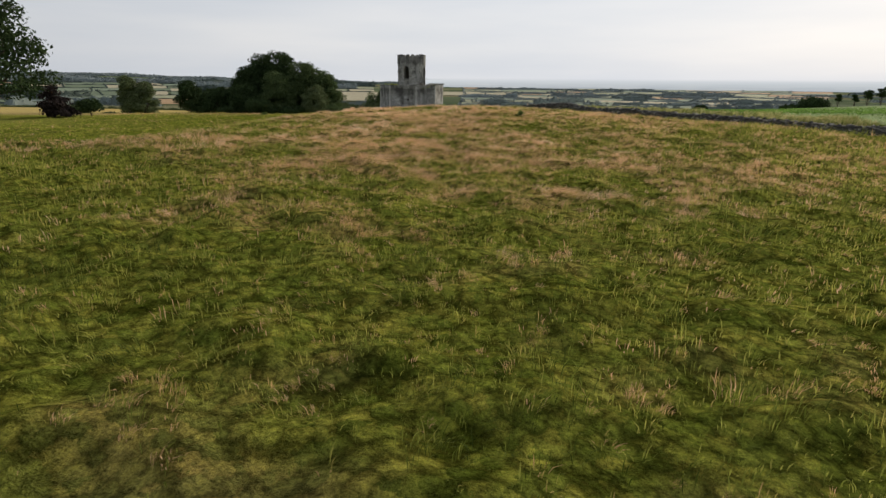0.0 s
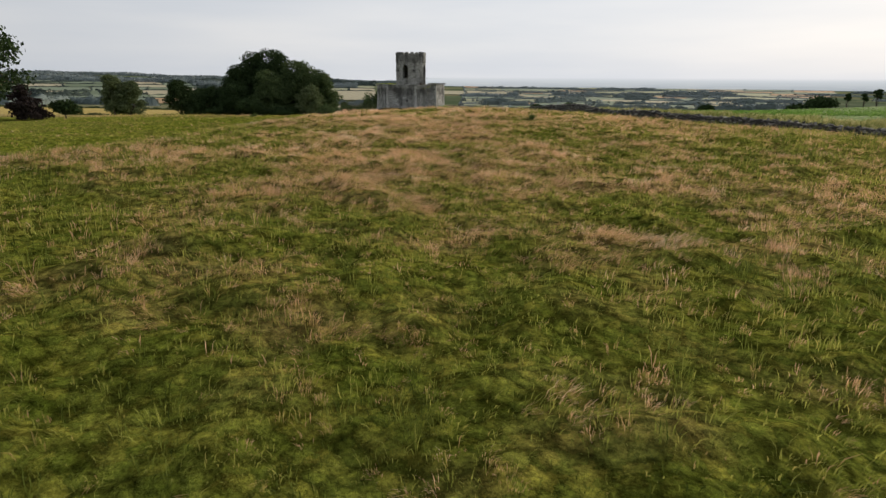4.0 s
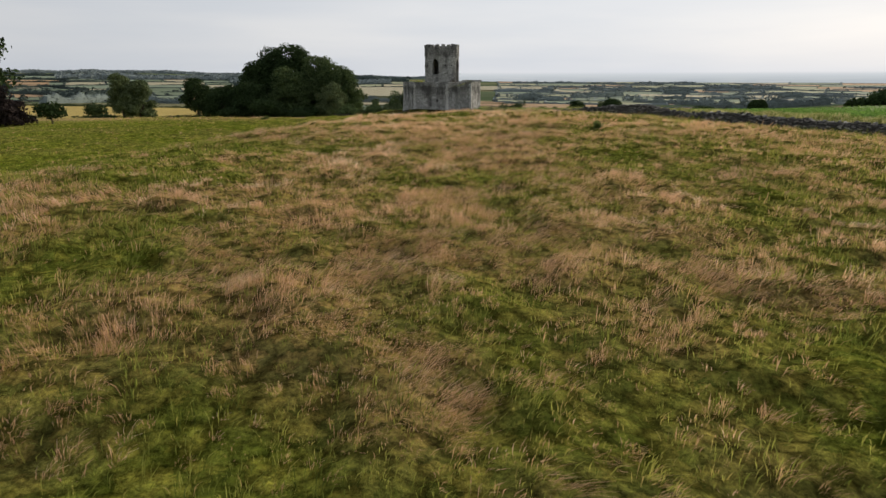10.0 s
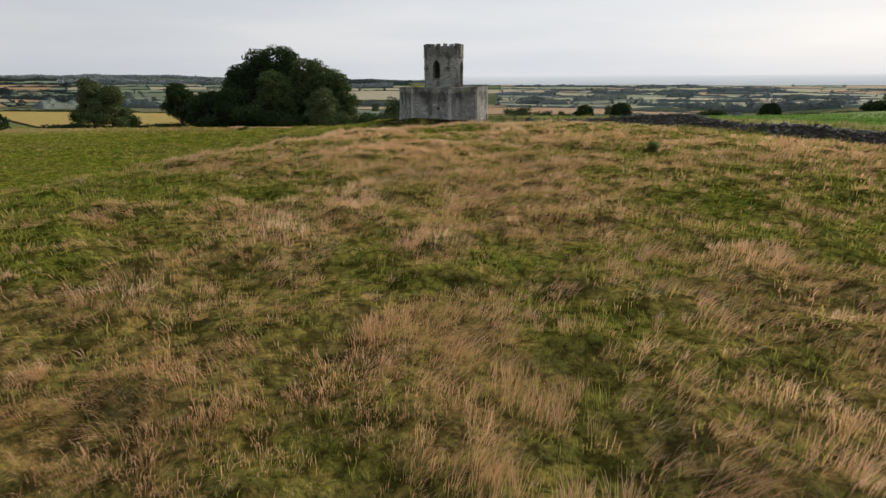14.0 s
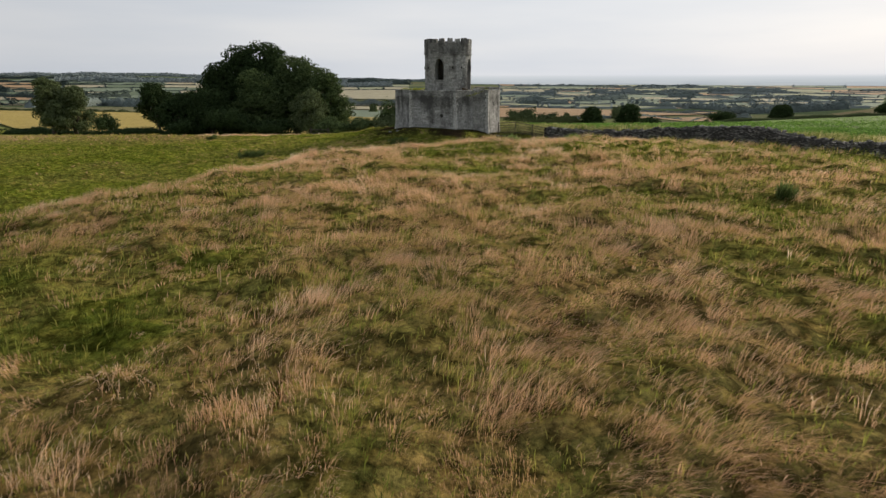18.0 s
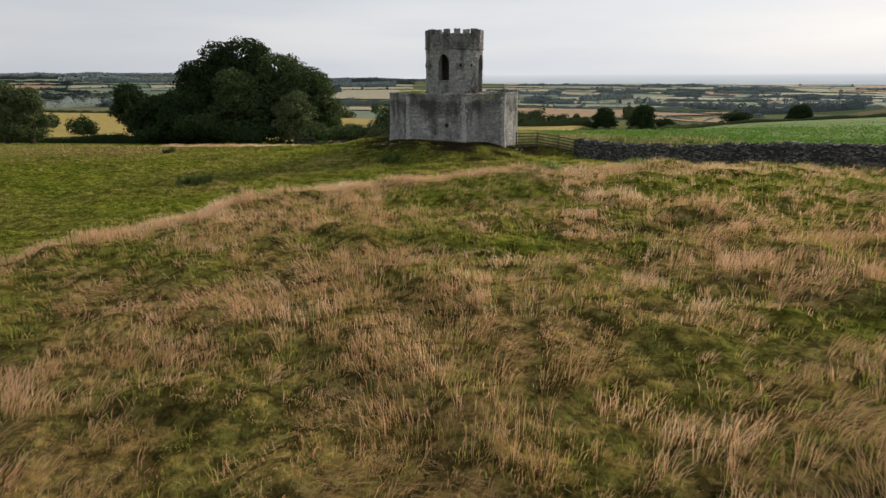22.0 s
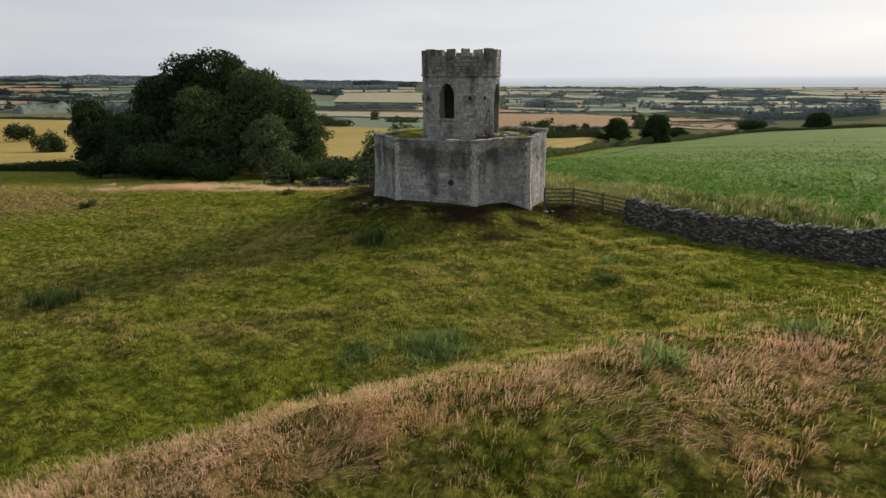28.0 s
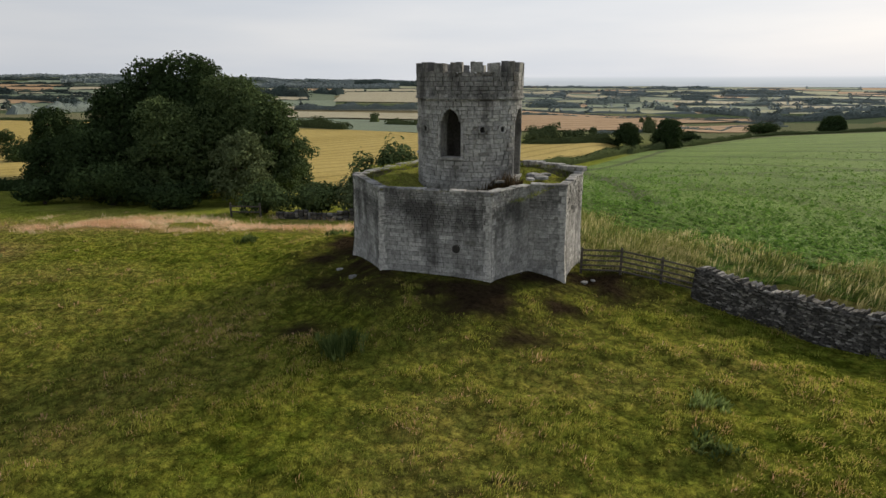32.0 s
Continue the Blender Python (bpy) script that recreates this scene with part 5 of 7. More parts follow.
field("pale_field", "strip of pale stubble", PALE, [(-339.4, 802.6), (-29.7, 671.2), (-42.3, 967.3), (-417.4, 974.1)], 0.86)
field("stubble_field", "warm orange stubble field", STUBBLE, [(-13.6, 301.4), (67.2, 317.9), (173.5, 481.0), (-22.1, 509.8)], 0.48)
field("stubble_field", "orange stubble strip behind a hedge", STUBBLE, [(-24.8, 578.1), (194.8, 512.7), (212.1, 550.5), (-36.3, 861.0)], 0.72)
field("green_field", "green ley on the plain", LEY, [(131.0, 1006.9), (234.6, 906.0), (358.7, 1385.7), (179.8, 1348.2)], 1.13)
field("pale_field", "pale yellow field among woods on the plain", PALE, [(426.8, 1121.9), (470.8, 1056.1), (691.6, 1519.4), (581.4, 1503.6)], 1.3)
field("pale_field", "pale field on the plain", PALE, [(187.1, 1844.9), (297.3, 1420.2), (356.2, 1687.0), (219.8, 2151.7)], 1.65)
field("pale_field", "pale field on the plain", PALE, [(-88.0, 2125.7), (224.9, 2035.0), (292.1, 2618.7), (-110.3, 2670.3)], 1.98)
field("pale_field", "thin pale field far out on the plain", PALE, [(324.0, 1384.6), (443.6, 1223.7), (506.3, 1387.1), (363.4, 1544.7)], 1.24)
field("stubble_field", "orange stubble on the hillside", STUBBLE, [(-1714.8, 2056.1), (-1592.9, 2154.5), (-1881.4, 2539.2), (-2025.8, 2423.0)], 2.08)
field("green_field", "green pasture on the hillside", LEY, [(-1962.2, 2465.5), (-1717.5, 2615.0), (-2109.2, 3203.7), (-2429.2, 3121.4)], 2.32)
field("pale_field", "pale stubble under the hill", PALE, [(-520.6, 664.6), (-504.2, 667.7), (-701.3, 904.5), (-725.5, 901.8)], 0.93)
hedge("hedge", "trimmed hedge along the crop field edge", [(1.8, 176.4), (9.4, 192.0), (24.7, 223.4), (38.0, 255.1)], 2.4, 1.78, 2422, 0.20, WOODS_NEAR, 21, 8.9)
hedge("hedge", "hedge along the crop field edge", [(30.5, 231.0), (38.0, 249.0), (52.0, 268.0), (77.0, 305.0), (101.0, 332.5)], 2.4, 1.9, 3000, 0.24, WOODS_NEAR, 61, 6.0)
hedge("hedge", "dark hedge along the far end of the crop field", [(101.0, 332.5), (150.0, 332.0), (210.0, 331.5), (300.0, 331.0)], 2.6, 1.5, 3200, 0.3, WOODS_NEAR, 77, 9.0)
hedge("hedge", "dark hedge behind the barley", [(3.0, 240.8), (13.3, 241.8), (31.1, 253.7)], 3.3, 2.54, 1963, 0.28, WOODS_NEAR, 22, 20.3)
hedge("woodland", "hedgerow trees behind the barley", [(4.4, 254.6), (14.6, 255.3)], 6.0, 4.61, 886, 0.35, WOODS_NEAR, 62, 7.4)
hedge("woodland", "hedgerow trees behind the barley", [(15.1, 255.5), (22.5, 256.1)], 4.7, 3.58, 488, 0.35, WOODS_NEAR, 63, 7.2)
hedge("hedge", "hedge between stubble fields", [(12.8, 535.8), (135.1, 646.4), (178.2, 476.3)], 2.2, 1.72, 2469, 0.58, WOODS_MID, 23, 5.1)
hedge("hedge", "hedge between stubble fields", [(22.9, 814.3), (204.1, 532.7)], 2.4, 1.79, 2407, 0.68, WOODS_MID, 24, 5.4)
hedge("hedge", "hedge below the stubble", [(30.2, 291.6), (62.6, 316.5), (144.7, 469.6), (171.6, 454.6)], 1.7, 1.24, 1660, 0.43, WOODS_MID, 64, 3.8)
hedge("woodland", "dark copse behind the barley", [(-90.8, 323.1), (-79.0, 316.6), (-62.9, 307.3)], 5.4, 4.16, 1112, 0.44, WOODS_NEAR, 26, 10.4)
hedge("woodland", "single round tree in a field", [(-66.2, 365.1), (-62.0, 365.1)], 5.6, 4.31, 178, 0.47, WOODS_NEAR, 65, 5.2)
hedge("woodland", "row of trees along a hedge", [(-55.2, 346.5), (-38.8, 339.2)], 3.4, 2.64, 566, 0.4, WOODS_NEAR, 27, 4.0)
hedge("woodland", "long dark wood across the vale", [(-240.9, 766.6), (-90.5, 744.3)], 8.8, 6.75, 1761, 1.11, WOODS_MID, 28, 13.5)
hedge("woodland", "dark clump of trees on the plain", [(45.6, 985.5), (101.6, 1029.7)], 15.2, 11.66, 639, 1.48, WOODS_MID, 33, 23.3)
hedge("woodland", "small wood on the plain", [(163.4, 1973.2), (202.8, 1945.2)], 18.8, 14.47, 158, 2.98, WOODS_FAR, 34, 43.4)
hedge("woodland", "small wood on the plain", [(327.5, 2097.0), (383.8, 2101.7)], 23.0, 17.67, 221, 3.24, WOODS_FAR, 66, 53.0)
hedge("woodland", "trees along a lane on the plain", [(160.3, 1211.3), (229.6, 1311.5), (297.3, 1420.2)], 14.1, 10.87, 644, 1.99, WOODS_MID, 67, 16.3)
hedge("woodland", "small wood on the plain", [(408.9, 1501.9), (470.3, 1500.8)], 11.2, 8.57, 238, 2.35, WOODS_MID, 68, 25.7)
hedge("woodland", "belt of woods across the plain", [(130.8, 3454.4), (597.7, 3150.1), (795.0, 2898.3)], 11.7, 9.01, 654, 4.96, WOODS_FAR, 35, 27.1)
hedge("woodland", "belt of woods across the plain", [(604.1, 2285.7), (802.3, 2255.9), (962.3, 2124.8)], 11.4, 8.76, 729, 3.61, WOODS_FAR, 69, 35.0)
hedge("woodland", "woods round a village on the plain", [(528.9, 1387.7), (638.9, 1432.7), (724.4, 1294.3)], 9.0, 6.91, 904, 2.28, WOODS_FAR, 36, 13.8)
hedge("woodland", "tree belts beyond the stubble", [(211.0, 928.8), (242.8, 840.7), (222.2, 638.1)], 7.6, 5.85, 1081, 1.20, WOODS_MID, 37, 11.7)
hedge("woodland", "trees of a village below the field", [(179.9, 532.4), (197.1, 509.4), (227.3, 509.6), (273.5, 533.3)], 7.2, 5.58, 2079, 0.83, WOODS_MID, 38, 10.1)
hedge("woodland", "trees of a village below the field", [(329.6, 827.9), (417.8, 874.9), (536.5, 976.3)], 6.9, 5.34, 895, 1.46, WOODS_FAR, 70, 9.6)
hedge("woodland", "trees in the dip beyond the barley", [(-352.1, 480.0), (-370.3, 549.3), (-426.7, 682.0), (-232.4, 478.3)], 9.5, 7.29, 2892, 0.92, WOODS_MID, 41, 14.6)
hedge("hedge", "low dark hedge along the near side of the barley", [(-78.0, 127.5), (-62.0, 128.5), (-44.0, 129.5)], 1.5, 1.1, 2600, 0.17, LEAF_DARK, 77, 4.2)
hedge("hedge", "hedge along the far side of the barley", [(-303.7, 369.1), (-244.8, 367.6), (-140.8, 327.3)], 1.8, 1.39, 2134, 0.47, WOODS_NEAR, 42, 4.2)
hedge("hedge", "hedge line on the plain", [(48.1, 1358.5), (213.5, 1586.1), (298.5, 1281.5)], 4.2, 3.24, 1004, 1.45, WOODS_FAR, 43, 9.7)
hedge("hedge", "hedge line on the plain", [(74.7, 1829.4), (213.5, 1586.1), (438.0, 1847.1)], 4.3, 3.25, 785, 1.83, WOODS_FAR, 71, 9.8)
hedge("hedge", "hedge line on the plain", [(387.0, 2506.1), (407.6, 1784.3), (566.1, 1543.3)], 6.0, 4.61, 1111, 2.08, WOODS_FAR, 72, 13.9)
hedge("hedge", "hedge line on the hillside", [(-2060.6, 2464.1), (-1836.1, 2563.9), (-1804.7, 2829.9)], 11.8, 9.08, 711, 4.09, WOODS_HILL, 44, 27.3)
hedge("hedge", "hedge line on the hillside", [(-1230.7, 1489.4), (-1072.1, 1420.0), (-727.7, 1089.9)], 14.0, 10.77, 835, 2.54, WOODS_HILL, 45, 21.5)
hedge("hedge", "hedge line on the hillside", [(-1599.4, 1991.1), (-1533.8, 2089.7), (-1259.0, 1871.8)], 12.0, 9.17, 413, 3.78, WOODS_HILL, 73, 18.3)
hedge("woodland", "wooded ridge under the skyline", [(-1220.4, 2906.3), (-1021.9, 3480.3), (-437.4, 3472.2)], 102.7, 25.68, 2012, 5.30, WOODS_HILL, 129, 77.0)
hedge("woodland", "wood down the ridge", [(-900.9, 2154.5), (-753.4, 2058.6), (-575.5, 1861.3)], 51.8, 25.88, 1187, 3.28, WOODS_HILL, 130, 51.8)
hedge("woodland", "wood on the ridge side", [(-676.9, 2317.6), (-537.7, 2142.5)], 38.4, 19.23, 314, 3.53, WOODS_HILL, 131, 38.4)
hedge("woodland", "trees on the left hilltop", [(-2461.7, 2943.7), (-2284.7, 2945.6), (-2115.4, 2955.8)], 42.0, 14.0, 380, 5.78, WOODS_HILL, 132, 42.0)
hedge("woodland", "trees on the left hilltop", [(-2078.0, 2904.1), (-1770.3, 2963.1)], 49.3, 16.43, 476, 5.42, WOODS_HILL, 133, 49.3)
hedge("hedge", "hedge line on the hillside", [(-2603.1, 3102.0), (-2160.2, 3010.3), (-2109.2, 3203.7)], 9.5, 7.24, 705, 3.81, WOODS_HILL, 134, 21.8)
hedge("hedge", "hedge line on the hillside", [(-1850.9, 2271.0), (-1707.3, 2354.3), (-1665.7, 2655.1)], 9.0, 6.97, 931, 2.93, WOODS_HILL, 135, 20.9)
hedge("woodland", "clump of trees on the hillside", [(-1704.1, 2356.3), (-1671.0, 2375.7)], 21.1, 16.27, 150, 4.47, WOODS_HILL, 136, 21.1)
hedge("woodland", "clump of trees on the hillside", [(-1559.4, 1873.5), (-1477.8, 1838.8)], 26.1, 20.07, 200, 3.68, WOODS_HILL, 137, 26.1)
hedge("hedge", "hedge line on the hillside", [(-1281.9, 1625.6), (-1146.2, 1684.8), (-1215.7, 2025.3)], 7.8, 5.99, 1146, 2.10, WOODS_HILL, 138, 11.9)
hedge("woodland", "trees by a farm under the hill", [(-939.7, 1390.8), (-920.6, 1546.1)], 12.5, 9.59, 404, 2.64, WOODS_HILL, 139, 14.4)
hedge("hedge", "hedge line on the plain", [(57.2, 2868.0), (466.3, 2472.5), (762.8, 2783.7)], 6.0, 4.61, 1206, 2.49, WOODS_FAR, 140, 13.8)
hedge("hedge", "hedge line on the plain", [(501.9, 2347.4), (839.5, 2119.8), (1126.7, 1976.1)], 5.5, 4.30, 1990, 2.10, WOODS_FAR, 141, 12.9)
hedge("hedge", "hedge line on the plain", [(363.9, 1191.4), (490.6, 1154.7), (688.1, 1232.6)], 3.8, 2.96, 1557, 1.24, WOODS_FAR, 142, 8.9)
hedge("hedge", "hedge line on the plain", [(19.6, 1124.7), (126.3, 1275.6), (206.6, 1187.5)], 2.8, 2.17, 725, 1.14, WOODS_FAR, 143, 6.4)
hedge("woodland", "single field tree", [(62.6, 351.3), (64.9, 351.6)], 3.6, 3.59, 150, 0.46, WOODS_NEAR, 144, 4.3)
hedge("woodland", "single field tree", [(64.0, 369.8), (65.6, 369.9)], 2.3, 2.35, 150, 0.48, WOODS_NEAR, 145, 2.8)
hedge("woodland", "single field tree", [(28.0, 284.6), (30.4, 285.0)], 2.9, 2.91, 150, 0.34, WOODS_NEAR, 146, 3.5)
hedge("woodland", "single field tree", [(51.1, 306.7), (55.8, 306.9)], 4.7, 4.66, 349, 0.38, WOODS_NEAR, 147, 5.6)

# ---- trees near the pasture ----
DOME = "dense dark broadleaf tree in a copse beside the pasture"
ASHT = "lighter green ash tree at the front of a copse"
tree("sycamore_tree", (-37.6, 131.6), 14.3, 7.8, DOME, LEAF_DARK, 13, 38000, 0.18, 0.5, 0.0, 1, "copse trees", clump=1.15)
tree("sycamore_tree", (-45.8, 135.0), 9.6, 4.4, DOME, LEAF_DARK, 10, 13000, 0.18, 0.4, 0.0, 2, "copse trees", clump=1.0)
tree("ash_tree", (-31.2, 129.0), 12.2, 5.4, "tall leafy ash tree in a copse", LEAF_MID, 11, 24000, 0.16, 0.4, 0.0, 3, "copse trees", clump=0.85)
tree("ash_tree", (-24.9, 124.6), 9.7, 3.9, ASHT, LEAF_MID, 18, 16000, 0.15, 0.35, 0.0, 4, "copse trees", "open", 0.7)
tree("ash_tree", (-26.0, 119.5), 6.2, 3.2, ASHT, LEAF_ASH, 14, 10000, 0.13, 0.25, 0.0, 19, "copse trees", "open", 0.6)
tree("ash_tree", (-34.6, 123.0), 9.0, 4.8, "leafy ash tree at the front of a copse", LEAF_MID, 18, 16000, 0.15, 0.35, 0.0, 5, "copse trees", "open", 0.75)
tree("ash_tree", (-28.2, 127.5), 10.6, 4.2, "leafy ash tree in the thick of a copse", LEAF_MID, 10, 12000, 0.16, 0.35, 0.0, 22, "copse trees", clump=0.8)
tree("ash_tree", (-41.6, 128.0), 11.2, 5.0, DOME, LEAF_DARK, 10, 17000, 0.17, 0.35, 0.0, 26, "copse trees", clump=0.9)
tree("thorn_tree", (-47.5, 125.0), 5.6, 3.4, DOME, LEAF_DARK, 8, 9000, 0.15, 0.3, 0.0, 27, "copse trees", clump=0.7)
tree("thorn_tree", (-40.6, 121.0), 6.4, 3.9, DOME, LEAF_DARK, 9, 14000, 0.14, 0.3, 0.0, 20, "copse trees", clump=0.75)
tree("thorn_tree", (-50.8, 134.5), 7.2, 3.8, DOME, LEAF_DARK, 8, 10000, 0.16, 0.3, 0.0, 21, "copse trees", clump=0.8)
bush("shrub", (-42.6, 117.0), 2.6, 2.4, "dark shrub at the foot of the copse", LEAF_DARK, 3000, 0.15, 51)
bush("shrub", (-36.5, 117.0), 3.8, 3.9, "shrub at the foot of the copse", LEAF_DARK, 5000, 0.15, 52)
bush("shrub", (-30.5, 116.0), 3.4, 2.3, "shrub at the foot of the copse", LEAF_DARK, 4500, 0.15, 53)
bush("shrub", (-89.0, 171.0), 3.6, 4.6, "round dark bush standing in the barley", LEAF_DARK, 3500, 0.2, 55)
bush("shrub", (-132.0, 214.0), 4.4, 5.6, "round dark bush standing in the barley", LEAF_DARK, 2500, 0.26, 56)
tree("ash_tree", (-61.6, 144.5), 9.6, 4.4, "open-crowned broadleaf tree at the edge of a copse", LEAF_DARK, 13, 11000, 0.17, 0.3, 0.16, 6, "", "open", 0.7)
tree("broadleaf_tree", (-56.4, 142.0), 7.0, 3.8, "bushy dark tree at the edge of a copse", LEAF_DARK, 11, 9000, 0.17, 0.3, 0.04, 16, "", "open", 0.7)
tree("willow_tree", (-62.3, 118.5), 7.9, 3.3, "grey-green broadleaf tree standing at the field edge", LEAF_ASH, 13, 13000, 0.13, 0.28, 0.03, 7, "", "open", 0.6)
tree("willow_tree", (-59.8, 119.5), 6.9, 3.1, "grey-green broadleaf tree standing at the field edge", LEAF_ASH, 12, 11000, 0.13, 0.28, 0.03, 8, "", "open", 0.6)
tree("cedar_tree", (-52.0, 80.0), 4.2, 3.0, "small dark purple-leaved tree with layered branches", LEAF_PURPLE, 7, 2600, 0.20, 0.16, 0.06, 9, shape="cone")
tree("thorn_tree", (-48.9, 83.1), 2.1, 1.9, "small wind-shaped thorn tree on a thin stem", LEAF_DARK, 6, 1000, 0.17, 0.08, 0.45, 10, "", "pine")
tree("beech_tree", (-61.8, 80.5), 25.0, 8.4, "tall dark beech with drooping layered boughs", LEAF_DARK, 44, 15000, 0.28, 0.75, 0.13, 11, "", "tiers", 1.3)
tree("round_tree", (33.2, 248.7), 7.6, 4.6, "round dark hawthorn tree in a hedge", LEAF_DARK, 9, 6000, 0.26, 0.3, 0.0, 12, "hedgerow trees")
tree("round_tree", (49.2, 264.8), 9.2, 5.6, "large round dark tree in a hedge", LEAF_DARK, 9, 7500, 0.28, 0.35, 0.0, 13, "hedgerow trees")
tree("round_tree", (136.0, 338.0), 7.0, 6.0, "broad dark tree at the far end of the crop field", LEAF_DARK, 9, 6000, 0.36, 0.35, 0.0, 23, "hedgerow trees")
bush("hedge_bush", (112.0, 350.0), 9.0, 6.0, "dark round bush beyond the crop field", LEAF_DARK, 3000, 0.36, 24, "bush", "field bushes")
bush("hedge_bush", (66.0, 300.0), 6.0, 4.0, "dark round bush in the hedge of the crop field", LEAF_DARK, 2400, 0.34, 25, "bush", "field bushes")
bush("shrub", (-18.2, 113.5), 3.0, 2.5, "rambling elder shrub behind the pasture wall", LEAF_MID, 5000, 0.13, 14)
bush("shrub", (-14.0, 114.5), 3.0, 3.0, "rambling elder shrub behind the pasture wall", LEAF_ASH, 5000, 0.13, 15)
bush("shrub", (-12.3, 117.0), 3.2, 5.7, "bushy green shrub behind the bastion", LEAF_MID, 7000, 0.17, 17)
bush("shrub", (-22.0, 114.0), 3.2, 2.6, "rambling elder shrub behind the pasture wall", LEAF_MID, 4000, 0.13, 18)

tree("pine_tree", (198, 318), 9.5, 1.9, "wind-bent pine on the brow of the crop field", LEAF_DARK, 5, 420, 0.42, 0.3, 0.58, 41, "skyline pines", "pine")
tree("pine_tree", (205, 316), 9.0, 1.9, "wind-bent pine on the brow of the crop field", LEAF_DARK, 5, 420, 0.42, 0.3, 0.56, 42, "skyline pines", "pine")
tree("pine_tree", (214, 320), 11.0, 2.6, "wind-bent pine on the brow of the crop field", LEAF_DARK, 6, 560, 0.42, 0.3, 0.56, 43, "skyline pines", "pine")
tree("pine_tree", (222, 322), 12.5, 2.9, "wind-bent pine on the brow of the crop field", LEAF_DARK, 6, 600, 0.42, 0.3, 0.56, 44, "skyline pines", "pine")
bush("thicket", (193, 330), 15, 9.0, "dark thicket of thorn on the brow of the crop field", LEAF_DARK, 2600, 0.7, 45, "thicket")
bush("thicket", (183, 334), 9, 6.0, "dark thicket of thorn on the brow of the crop field", LEAF_DARK, 1400, 0.7, 46, "thicket")

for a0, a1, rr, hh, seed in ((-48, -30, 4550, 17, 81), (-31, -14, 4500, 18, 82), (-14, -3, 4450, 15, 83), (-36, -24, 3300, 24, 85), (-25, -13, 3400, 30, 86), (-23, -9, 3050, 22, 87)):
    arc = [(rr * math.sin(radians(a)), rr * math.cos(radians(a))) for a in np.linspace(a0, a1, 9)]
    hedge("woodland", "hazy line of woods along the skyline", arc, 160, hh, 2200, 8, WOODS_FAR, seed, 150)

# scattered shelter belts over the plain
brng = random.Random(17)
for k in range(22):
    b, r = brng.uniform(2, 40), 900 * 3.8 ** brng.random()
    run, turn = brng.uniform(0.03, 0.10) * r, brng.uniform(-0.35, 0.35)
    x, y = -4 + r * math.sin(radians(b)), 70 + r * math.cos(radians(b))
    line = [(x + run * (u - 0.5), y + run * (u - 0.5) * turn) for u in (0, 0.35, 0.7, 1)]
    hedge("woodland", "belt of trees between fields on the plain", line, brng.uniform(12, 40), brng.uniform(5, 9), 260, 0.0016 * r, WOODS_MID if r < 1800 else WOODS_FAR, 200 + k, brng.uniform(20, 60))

# ---- crop field ----
cy_ = axis_steps(50, 150, 1.0, 12, 318, 1.05)
wall_x = WALL_A[0] + (cy_ - WALL_A[1]) * (WALL_B[0] - WALL_A[0]) / (WALL_B[1] - WALL_A[1])
left = np.where(cy_ < 94, wall_x + 3.4, crop_edge(cy_) + np.interp(cy_, [94, 97, 101], [3.6, 2.5, 0.2]))
cu = np.linspace(0, 1, 90) ** 2.2
CX, CY = left[:, None] + (300 - left[:, None]) * cu[None, :], np.repeat(cy_[:, None], 90, 1)
k = np.arange(CX.size).reshape(CX.shape)
q = np.stack([k[:-1, :-1], k[:-1, 1:], k[1:, 1:], k[1:, :-1]], -1)


def tracks(x, y):
    """Bare wheel tracks: along the headland, and across the field."""
    head = np.exp(-((x - crop_edge(y) - 6.5) / 0.9) ** 2) * (y > 110)
    cross = np.exp(-((y - 0.10 * x - 139) / 1.0) ** 2) * 0.7 + np.exp(-((y - 0.16 * x - 118) / 0.5) ** 2) * 0.6
    return np.clip(head + cross, 0, 1)


tagged(new("crop_field", mesh_np("crop_field", np.stack([CX, CY, land(CX, CY) + 0.06 - 0.5 * (cu[None, :] < 1e-9)], -1), q, 4, [CROPSOIL], True, {"track": tracks(CX, CY).ravel()})), "broad green crop field with faint wheel tracks", "field", kind="structure")

# ---- grass ----
def wind_at(x, y):
    """Which way, and how far, the grass is laid over."""
    ang = -0.6 + 3.4 * (vnoise(x, y, 5.0, 51) - 0.5) + 2.6 * (vnoise(x, y, 1.1, 52) - 0.5)
    return np.cos(ang), np.sin(ang), 0.15 + 1.25 * vnoise(x, y, 1.7, 53)


